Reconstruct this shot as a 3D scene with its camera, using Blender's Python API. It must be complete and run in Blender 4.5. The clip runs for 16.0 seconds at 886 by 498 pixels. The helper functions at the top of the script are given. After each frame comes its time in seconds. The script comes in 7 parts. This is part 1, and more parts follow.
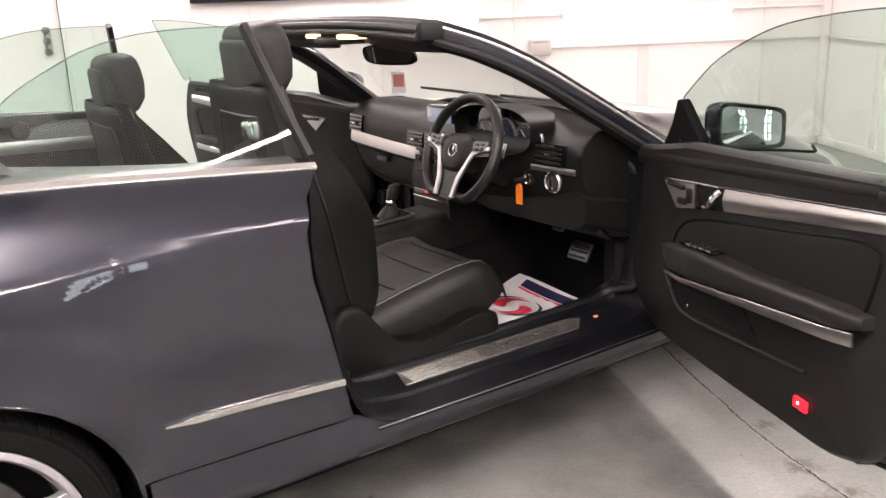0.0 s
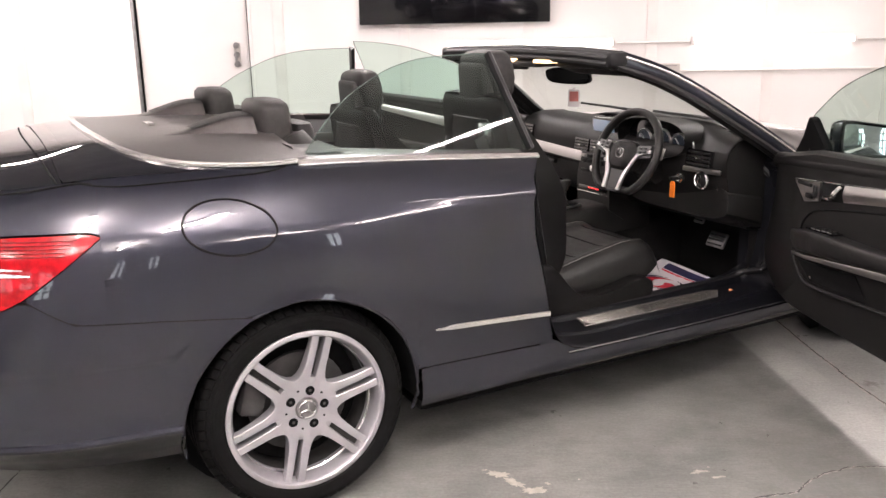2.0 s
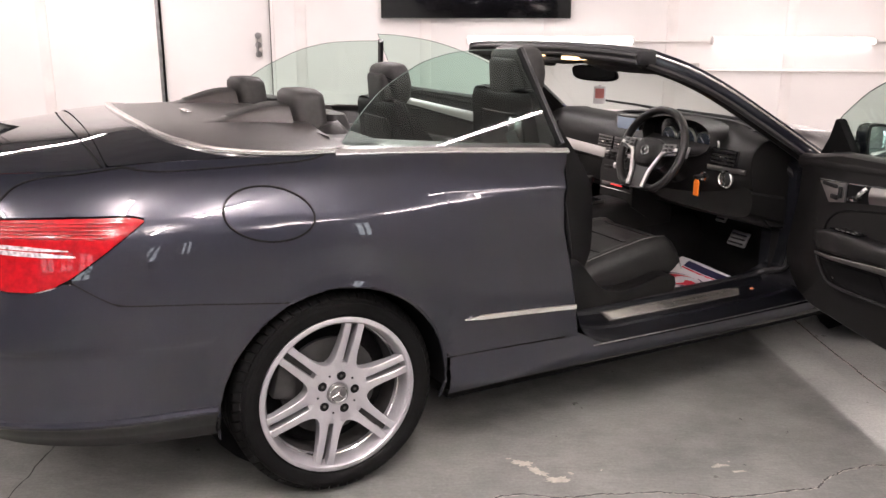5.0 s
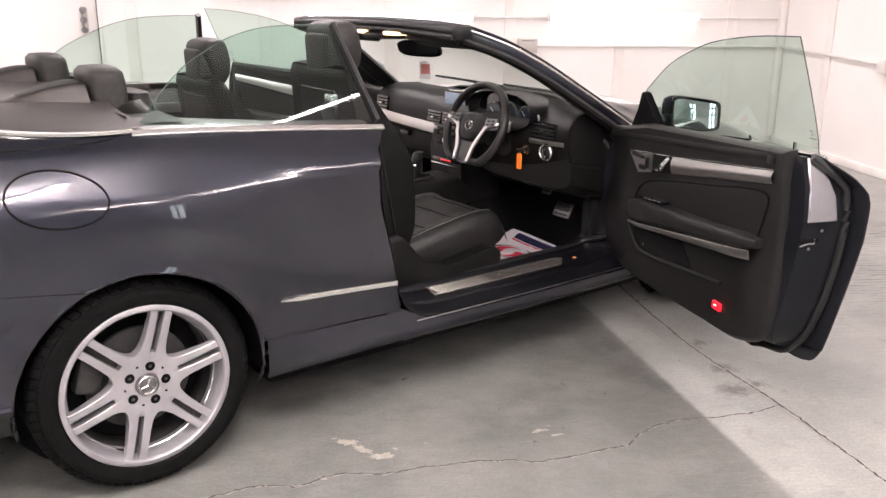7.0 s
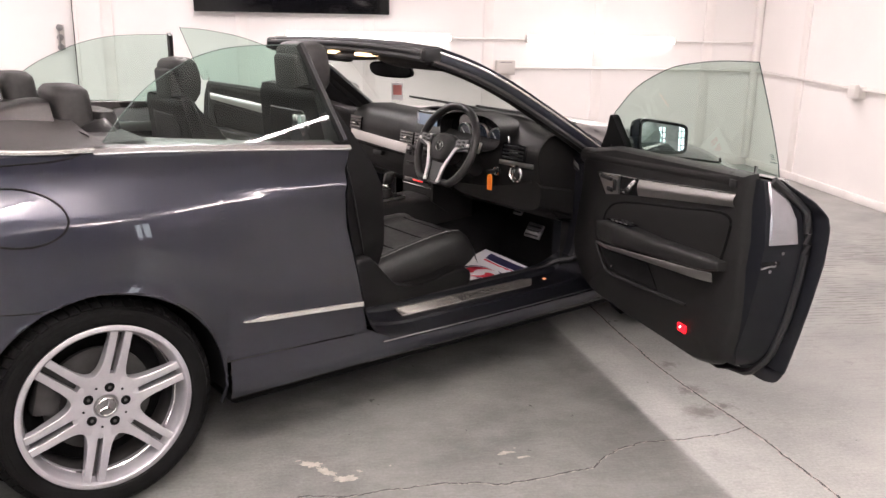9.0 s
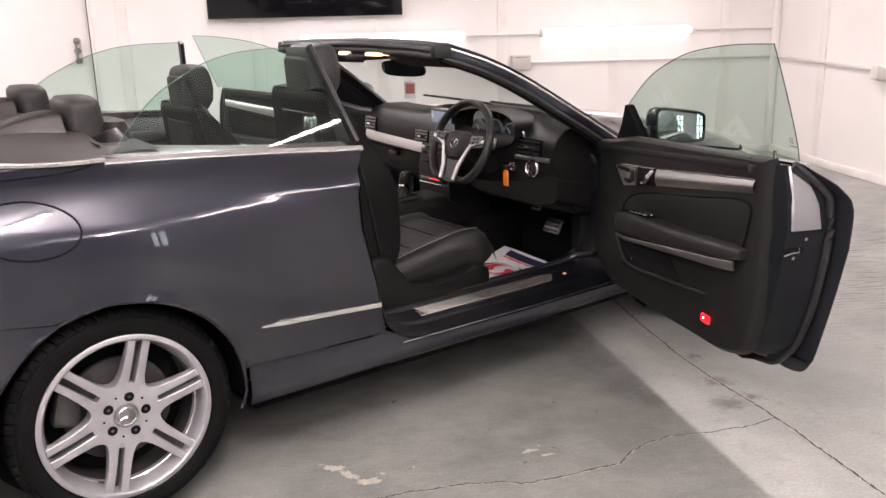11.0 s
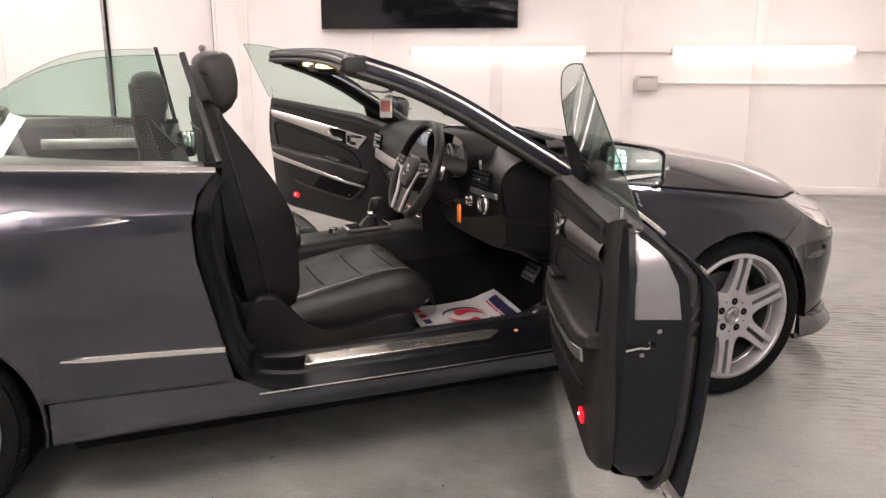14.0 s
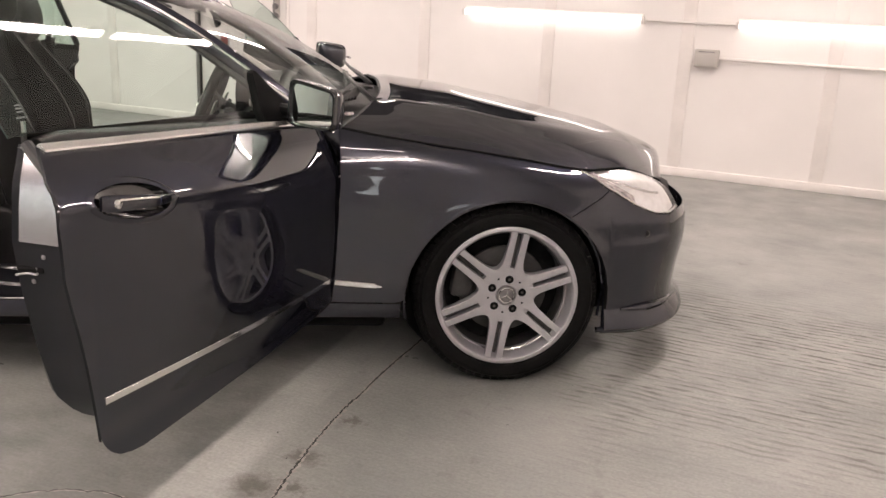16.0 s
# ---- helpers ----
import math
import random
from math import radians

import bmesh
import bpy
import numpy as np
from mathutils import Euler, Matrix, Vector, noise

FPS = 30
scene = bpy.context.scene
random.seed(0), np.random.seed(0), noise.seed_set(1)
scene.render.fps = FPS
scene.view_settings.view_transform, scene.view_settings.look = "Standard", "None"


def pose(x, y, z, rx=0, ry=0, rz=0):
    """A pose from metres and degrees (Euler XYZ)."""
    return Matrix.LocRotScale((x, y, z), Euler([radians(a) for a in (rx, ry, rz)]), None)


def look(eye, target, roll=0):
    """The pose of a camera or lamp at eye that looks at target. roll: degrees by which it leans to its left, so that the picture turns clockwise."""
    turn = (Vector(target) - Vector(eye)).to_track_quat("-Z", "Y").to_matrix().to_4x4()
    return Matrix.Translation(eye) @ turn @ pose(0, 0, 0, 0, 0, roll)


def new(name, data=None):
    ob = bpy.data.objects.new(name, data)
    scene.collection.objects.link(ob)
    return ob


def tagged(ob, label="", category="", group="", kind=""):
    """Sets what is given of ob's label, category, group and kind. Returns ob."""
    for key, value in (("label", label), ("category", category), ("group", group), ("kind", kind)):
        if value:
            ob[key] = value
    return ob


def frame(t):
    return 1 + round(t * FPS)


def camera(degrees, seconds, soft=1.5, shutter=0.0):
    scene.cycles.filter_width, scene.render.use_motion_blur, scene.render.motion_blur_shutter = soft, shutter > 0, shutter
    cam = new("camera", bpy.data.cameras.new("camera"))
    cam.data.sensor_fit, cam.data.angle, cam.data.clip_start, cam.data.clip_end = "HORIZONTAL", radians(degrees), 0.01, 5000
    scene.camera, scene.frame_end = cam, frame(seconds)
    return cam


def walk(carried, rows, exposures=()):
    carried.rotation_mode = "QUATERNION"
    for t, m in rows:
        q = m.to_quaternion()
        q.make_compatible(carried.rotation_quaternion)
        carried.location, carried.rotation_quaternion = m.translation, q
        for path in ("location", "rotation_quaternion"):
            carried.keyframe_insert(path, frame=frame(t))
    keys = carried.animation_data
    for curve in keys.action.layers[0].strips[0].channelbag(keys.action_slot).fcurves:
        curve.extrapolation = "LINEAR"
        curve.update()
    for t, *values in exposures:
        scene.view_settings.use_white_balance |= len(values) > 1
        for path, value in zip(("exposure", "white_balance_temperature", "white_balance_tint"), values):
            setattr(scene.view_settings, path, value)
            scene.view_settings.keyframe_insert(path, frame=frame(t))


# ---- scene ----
cam = camera(54.5, 16.0)
PATH = [
    (0, (1.194, -2.304, 1.354), (1.38, -0.39, 0.803), -2.2),
    (0.5, (1.083, -2.572, 1.37), (1.285, -0.657, 0.83), -1.1),
    (1, (1.006, -2.805, 1.393), (1.216, -0.893, 0.844), -1.7),
    (1.5, (0.944, -3.013, 1.404), (1.036, -1.09, 0.863), -0.6),
    (2, (0.825, -3.099, 1.421), (0.789, -1.165, 0.913), -1.1),
    (2.5, (0.737, -3.149, 1.42), (0.596, -1.215, 0.928), -0.6),
    (3, (0.701, -3.148, 1.417), (0.459, -1.224, 0.927), -0.8),
    (3.2, (0.705, -3.151, 1.415), (0.447, -1.231, 0.919), -0.8),
    (5.3, (0.779, -3.148, 1.423), (0.795, -1.219, 0.896), 0.3),
    (5.5, (0.8, -3.143, 1.42), (0.865, -1.216, 0.886), 0.4),
    (6, (0.838, -3.14, 1.42), (0.988, -1.222, 0.872), 0.4),
    (6.5, (0.884, -3.141, 1.421), (1.094, -1.232, 0.863), 0.4),
    (7, (0.915, -3.135, 1.42), (1.169, -1.235, 0.851), 0.5),
    (7.5, (0.933, -3.133, 1.421), (1.206, -1.235, 0.853), 0.8),
    (8, (0.945, -3.134, 1.42), (1.235, -1.232, 0.875), 0.9),
    (8.5, (0.954, -3.139, 1.421), (1.25, -1.234, 0.886), 0.9),
    (9, (0.971, -3.139, 1.425), (1.265, -1.232, 0.9), 1.1),
    (11.5, (1.023, -3.093, 1.403), (1.235, -1.176, 0.875), -2.2),
    (12, (1.071, -3.053, 1.39), (1.231, -1.135, 0.846), -2.2),
    (12.5, (1.185, -2.974, 1.382), (1.29, -1.056, 0.823), -2.1),
    (13, (1.364, -2.845, 1.373), (1.422, -0.923, 0.823), -2.0),
    (13.5, (1.673, -2.722, 1.384), (1.638, -0.792, 0.862), -1.5),
    (14, (2.11, -2.641, 1.378), (1.839, -0.721, 0.891), -0.3),
    (14.5, (2.551, -2.497, 1.341), (2.223, -0.582, 0.865), 0.4),
    (15, (2.971, -2.386, 1.312), (2.61, -0.481, 0.824), 0.9),
    (15.5, (3.351, -2.237, 1.304), (2.722, -0.406, 0.8), -0.9),
    (16, (3.649, -2.062, 1.283), (2.902, -0.29, 0.731), 2.7),
]
EXPOSURES = [(0, 0.85, 6550, 13), (0.5, 0.87, 6550, 13), (1.5, 0.8, 6450, 13), (2.5, 0.4, 6600, 12), (3.0, 0.15, 6800, 13), (5.3, 0.55, 6400, 13), (6.5, 0.65, 6400, 13), (9.0, 0.58, 6400, 13), (11.5, 0.47, 6400, 13),
             (12.5, 0.72, 6400, 12), (13, 0.74, 6480, 12), (13.5, 0.66, 6620, 12), (14, 0.42, 6690, 12), (14.5, 0.0, 6870, 12), (15, -0.12, 6870, 12), (15.5, 0.03, 6870, 12), (16, 0.28, 6870, 12)]
walk(cam, [(t, look(eye, target, roll)) for t, eye, target, roll in PATH],
     exposures=EXPOSURES)

# ---- world and light ----
world = bpy.data.worlds.new("world")
world.use_nodes = True
scene.world = world
world.node_tree.nodes["Background"].inputs[0].default_value = (0.9, 0.93, 1.0, 1)
world.node_tree.nodes["Background"].inputs[1].default_value = 0.05

ROOM_X0, ROOM_X1, ROOM_Y0, ROOM_Y1, ROOM_H = -4.0, 5.38, -8.0, 5.10, 3.0


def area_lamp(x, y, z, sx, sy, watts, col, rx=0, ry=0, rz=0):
    d = bpy.data.lights.new("batten_and_fill_light", "AREA")
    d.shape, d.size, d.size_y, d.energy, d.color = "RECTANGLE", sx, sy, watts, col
    ob = new("batten_and_fill_light", d)
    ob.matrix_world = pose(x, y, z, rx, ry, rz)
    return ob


TUBE_COL = (1.0, 0.895, 0.865)
LAMP_X = (-5.6, -2.8, 0.3, 3.6)
LAMP_Y = (-5.2, -2.4, 2.2, 3.85)
LAMP_W = (24, 33, 48, 21)
# two rows of battens over the back half, closer rows over the open half
LAMPS = [(lx, ly, lw + 6 if lx < 0 else lw * (0.85 if lx > 3 else 1)) for lx in LAMP_X[1:] for ly, lw in zip(LAMP_Y[2:], LAMP_W[2:])]
LAMPS += [(lx, ly, lw * {-5.6: 1, -2.7: 1, -0.3: 0.55, 1.1: 1.2, 4.1: 1}[lx]) for lx in (-5.6, -2.7, -0.3, 1.1, 4.1) for ly, lw in zip(LAMP_Y[:2], LAMP_W[:2])]
for lx, ly, lw in LAMPS:
    area_lamp(lx, ly, ROOM_H - 0.13, 0.07, 1.5, lw, TUBE_COL)
# one batten hangs askew over the open door
ASKEW = (2.91, -0.98, -41.0)
area_lamp(ASKEW[0], ASKEW[1], ROOM_H - 0.13, 0.028, 1.15, 9, TUBE_COL, 0, 0, ASKEW[2])

# added fill lamps facing up brighten the ceiling for reflections on the car
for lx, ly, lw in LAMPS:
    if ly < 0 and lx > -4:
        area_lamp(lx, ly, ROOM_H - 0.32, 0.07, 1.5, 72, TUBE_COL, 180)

# ---- materials ----


def mat(name, col, rough=0.5, metal=0.0, coat=0.0, spec=0.5, var=0.0, vscale=6.0, bump=0.0, bscale=200.0, rvar=0.0,
        emit=None, power=0.0, trans=0.0, ior=1.45, coat_rough=0.03, stretch=None):
    m = bpy.data.materials.new(name)
    m.use_nodes = True
    nt = m.node_tree
    b = nt.nodes["Principled BSDF"]
    b.inputs["Base Color"].default_value = (*col, 1)
    b.inputs["Roughness"].default_value = rough
    b.inputs["Metallic"].default_value = metal
    b.inputs["Coat Weight"].default_value = coat
    b.inputs["Coat Roughness"].default_value = coat_rough
    b.inputs["Specular IOR Level"].default_value = spec
    b.inputs["Transmission Weight"].default_value = trans
    b.inputs["IOR"].default_value = ior
    if emit:
        b.inputs["Emission Color"].default_value = (*emit, 1)
        b.inputs["Emission Strength"].default_value = power
    if var or bump or rvar:
        tc = nt.nodes.new("ShaderNodeTexCoord")
        src = tc.outputs["Object"]
        if stretch:
            mp = nt.nodes.new("ShaderNodeMapping")
            mp.inputs["Scale"].default_value = stretch
            nt.links.new(src, mp.inputs[0])
            src = mp.outputs[0]
    if var or rvar:
        n1 = nt.nodes.new("ShaderNodeTexNoise")
        n1.inputs["Scale"].default_value = vscale
        n1.inputs["Detail"].default_value = 6
        nt.links.new(src, n1.inputs["Vector"])
        if var:
            mr = nt.nodes.new("ShaderNodeMapRange")
            mr.inputs[1].default_value, mr.inputs[2].default_value = 0.3, 0.7
            mr.inputs[3].default_value, mr.inputs[4].default_value = 1 - var, 1 + var
            nt.links.new(n1.outputs[0], mr.inputs[0])
            mx = nt.nodes.new("ShaderNodeMix")
            mx.data_type, mx.blend_type = "RGBA", "MULTIPLY"
            mx.inputs[0].default_value = 1
            mx.inputs[6].default_value = (*col, 1)
            nt.links.new(mr.outputs[0], mx.inputs[7])
            nt.links.new(mx.outputs[2], b.inputs["Base Color"])
        if rvar:
            mr2 = nt.nodes.new("ShaderNodeMapRange")
            mr2.inputs[1].default_value, mr2.inputs[2].default_value = 0.3, 0.7
            mr2.inputs[3].default_value, mr2.inputs[4].default_value = rough - rvar, rough + rvar
            nt.links.new(n1.outputs[0], mr2.inputs[0])
            nt.links.new(mr2.outputs[0], b.inputs["Roughness"])
    if bump:
        n2 = nt.nodes.new("ShaderNodeTexNoise")
        n2.inputs["Scale"].default_value = bscale
        n2.inputs["Detail"].default_value = 3
        nt.links.new(src, n2.inputs["Vector"])
        bp = nt.nodes.new("ShaderNodeBump")
        bp.inputs["Strength"].default_value = bump
        bp.inputs["Distance"].default_value = 0.002
        nt.links.new(n2.outputs[0], bp.inputs["Height"])
        nt.links.new(bp.outputs[0], b.inputs["Normal"])
    return m


def thin_glass(name, tint, gloss=0.06):
    """A thin tinted pane: clear tinted light through it, and a Fresnel gloss on it."""
    m = bpy.data.materials.new(name)
    m.use_nodes = True
    nt = m.node_tree
    nt.nodes.clear()
    out = nt.nodes.new("ShaderNodeOutputMaterial")
    tr = nt.nodes.new("ShaderNodeBsdfTransparent")
    tr.inputs[0].default_value = (*tint, 1)
    gl = nt.nodes.new("ShaderNodeBsdfGlossy")
    gl.inputs["Roughness"].default_value = 0.02
    lw = nt.nodes.new("ShaderNodeLayerWeight")
    lw.inputs[0].default_value = 0.5
    pw = nt.nodes.new("ShaderNodeMath")
    pw.operation = "POWER"
    pw.inputs[1].default_value = 4.0
    nt.links.new(lw.outputs["Facing"], pw.inputs[0])
    fr = nt.nodes.new("ShaderNodeMath")
    fr.operation = "MULTIPLY_ADD"
    fr.inputs[1].default_value, fr.inputs[2].default_value = 0.9, gloss
    nt.links.new(pw.outputs[0], fr.inputs[0])
    mix = nt.nodes.new("ShaderNodeMixShader")
    nt.links.new(fr.outputs[0], mix.inputs[0])
    nt.links.new(tr.outputs[0], mix.inputs[1])
    nt.links.new(gl.outputs[0], mix.inputs[2])
    nt.links.new(mix.outputs[0], out.inputs[0])
    return m


PAINT = mat("grey_metallic_paint", (0.0226, 0.0235, 0.0332), 0.36, 0.7, 1.0, spec=0.0, var=0.06, vscale=900, coat_rough=0.015)
PAINT.node_tree.nodes["Principled BSDF"].inputs["Coat IOR"].default_value = 1.6
PAINT.node_tree.nodes["Principled BSDF"].inputs["Specular Tint"].default_value = (0.12, 0.13, 0.17, 1)
# body paint darkened, the shade on door ends and hinges in its colour
PAINT_SHADED = mat("shaded_body_paint", (0.0055, 0.006, 0.008), 0.5, 0.0, 0.1, spec=0.15, var=0.08)
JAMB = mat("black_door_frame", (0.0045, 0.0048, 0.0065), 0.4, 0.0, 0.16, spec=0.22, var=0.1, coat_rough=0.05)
VOID = mat("black_underside", (0.004, 0.004, 0.0042), 0.85, spec=0.15, var=0.2)
CHROME = mat("bright_chrome", (0.82, 0.81, 0.80), 0.12, 1.0, rvar=0.03, vscale=40)
BRIGHT_TRIM = mat("satin_bright_trim", (0.86, 0.84, 0.82), 0.24, 0.9, var=0.02, vscale=30)
TREAD = mat("polished_sill_metal", (0.88, 0.83, 0.77), 0.22, 0.9, var=0.06, vscale=40, stretch=(1, 14, 1))
END_METAL = mat("satin_cover_metal", (0.55, 0.53, 0.55), 0.2, 0.95, var=0.05, vscale=30)
ALU = mat("brushed_aluminium", (0.55, 0.54, 0.53), 0.32, 1.0, var=0.05, vscale=60, stretch=(1, 20, 20))
SILVER = mat("silver_wheel_lacquer", (0.455, 0.445, 0.465), 0.40, 0.6, 0.3, var=0.04, vscale=30, coat_rough=0.08)
RUBBER = mat("tyre_rubber", (0.004, 0.004, 0.004), 0.6, spec=0.10, var=0.25, vscale=25, bump=0.3, bscale=120)
SEAL = mat("black_rubber_seal", (0.012, 0.012, 0.013), 0.5, bump=0.1)
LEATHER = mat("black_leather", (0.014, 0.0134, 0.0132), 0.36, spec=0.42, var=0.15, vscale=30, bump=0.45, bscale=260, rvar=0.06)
# the cushion's leather darkened; shade on upright seat sides is in the colour
SEAT_SHADED = mat("shaded_seat_leather", (0.0055, 0.0053, 0.0053), 0.48, spec=0.18, var=0.15, vscale=30, bump=0.45, bscale=260, rvar=0.06)
PLASTIC = mat("black_soft_plastic", (0.0092, 0.0088, 0.0086), 0.44, spec=0.28, var=0.1, vscale=50, bump=0.35, bscale=420)
TRIM_GREY = mat("satin_black_plastic", (0.008, 0.008, 0.0082), 0.36, var=0.08)
GLOSS_BLACK = mat("gloss_black", (0.006, 0.006, 0.007), 0.08, coat=1.0, rvar=0.02, vscale=9)
CARPET = mat("black_carpet", (0.006, 0.006, 0.006), 0.95, spec=0.1, var=0.35, vscale=300, bump=0.8, bscale=700)
STITCH = mat("grey_stitching", (0.24, 0.235, 0.23), 0.7, var=0.2, vscale=300)
FABRIC = mat("black_roof_fabric", (0.014, 0.0135, 0.0135), 0.8, var=0.2, vscale=120, bump=0.5, bscale=500)
GLASS = thin_glass("green_tinted_glass", (0.66, 0.80, 0.74))
SCREEN_GLASS = thin_glass("windscreen_glass", (0.80, 0.86, 0.83))
CLEAR = thin_glass("clear_lens", (0.95, 0.95, 0.95))
MIRROR = mat("mirror_glass", (0.86, 0.90, 0.90), 0.01, 1.0)
RED_LENS = mat("red_lamp_lens", (0.25, 0.0025, 0.006), 0.16, spec=0.25, coat=0.5, var=0.25, vscale=55)
DARK_RIB = mat("dark_red_rib", (0.14, 0.003, 0.005), 0.2, coat=1.0, var=0.2, vscale=80)
CLEAR_LENS = mat("clear_ribbed_lens", (0.62, 0.56, 0.57), 0.15, 0.3, 1.0, var=0.7, vscale=70)
ORANGE = mat("orange_fob", (0.9, 0.22, 0.02), 0.45, var=0.05)
RED_GLOW = mat("door_lamp_glow", (0.8, 0.02, 0.03), 0.3, emit=(1.0, 0.006, 0.015), power=1.3)
WHITE_GLOW = mat("door_lamp_bulb", (1, 0.8, 0.8), 0.3, emit=(1.0, 0.75, 0.75), power=5.0)
# the sill reflector is no lamp; light caught on it is a faint glow
AMBER_GLOW = mat("sill_reflector_glow", (0.9, 0.4, 0.2), 0.3, emit=(1.0, 0.2, 0.06), power=0.12)
WARM_GLOW = mat("vanity_lamp_glow", (1.0, 0.8, 0.55), 0.3, emit=(1.0, 0.68, 0.36), power=2.2)
DISPLAY = mat("display_glow", (0.05, 0.07, 0.1), 0.1, emit=(0.5, 0.6, 0.75), power=0.2, coat=1.0)
RED_TEXT = mat("red_display", (0.4, 0.02, 0.02), 0.3, emit=(1.0, 0.05, 0.05), power=0.8)
DIAL = mat("dial_face", (0.012, 0.015, 0.022), 0.25, coat=0.4, emit=(0.3, 0.42, 0.6), power=0.012)
PAPER = mat("white_paper", (0.80, 0.79, 0.79), 0.75, var=0.04, bump=0.15, bscale=60)
PAPER_RED = mat("printed_red", (0.66, 0.03, 0.06), 0.7, var=0.06)
PAPER_BLUE = mat("printed_navy", (0.03, 0.035, 0.16), 0.7, var=0.06)
PAPER_NAVY = mat("print_navy", (0.012, 0.011, 0.05), 0.7, var=0.1, vscale=60)
# wheel insides use this dark colour for the shade between the spokes
BARREL = mat("dark_metal", (0.07, 0.068, 0.066), 0.6, 0.5, var=0.25, vscale=20)
STEEL = mat("dull_steel", (0.30, 0.29, 0.29), 0.45, 1.0, var=0.2, vscale=20)
WALL_WHITE = mat("white_wall_panel", (0.86, 0.825, 0.805), 0.42, var=0.035, vscale=1.6, bump=0.12, bscale=12, rvar=0.08)
DULL_WALL = mat("dull_grey_wall", (0.33, 0.325, 0.325), 0.7, var=0.12, vscale=2.5, bump=0.2, bscale=25)
POST_WHITE = mat("white_painted_batten", (0.85, 0.805, 0.78), 0.5, var=0.05, vscale=5, bump=0.2, bscale=30)
DARK_CEILING = mat("dark_unseen_ceiling", (0.19, 0.19, 0.193), 0.8, var=0.15, vscale=3, bump=0.2, bscale=20)
CEILING = mat("pale_unseen_ceiling", (0.76, 0.74, 0.73), 0.8, var=0.15, vscale=3, bump=0.2, bscale=20)
PIPE_WHITE = mat("white_conduit", (0.74, 0.71, 0.68), 0.45, var=0.06)
BOX_GREY = mat("grey_switch_box", (0.52, 0.49, 0.46), 0.5, var=0.06)
TUBE_GLOW = mat("tube_glow", (1, 1, 1), 0.4, emit=(1.0, 0.92, 0.89), power=4.0)
TV_BLACK = mat("tv_panel", (0.004, 0.004, 0.005), 0.14, coat=0.6, rvar=0.03, vscale=3)
HEAD_LEATHER = mat("grained_leather", (0.026, 0.0245, 0.024), 0.56, spec=0.4, var=0.2, vscale=60, bump=0.5, bscale=320)
CONCRETE = mat("bare_concrete", (0.34, 0.32, 0.30), 0.85, var=0.15, vscale=14, bump=0.4, bscale=40)
CRACK = mat("crack_dark", (0.05, 0.05, 0.048), 0.9, var=0.3, vscale=50)
CHIP = mat("paint_chip_plaster", (0.43, 0.395, 0.35), 0.8, var=0.15, vscale=40)
WORN_LINE = mat("worn_pale_line", (0.36, 0.33, 0.31), 0.7, var=0.2, vscale=30)
SKY_GLOW = mat("daylight_backdrop", (1, 1, 1), 1.0, emit=(0.9, 0.96, 1.0), power=2.5)

GREEN_GLOW = mat("daylight_greenery", (0.1, 0.2, 0.1), 1.0, emit=(0.30, 0.52, 0.36), power=0.55, var=0.3, vscale=3)


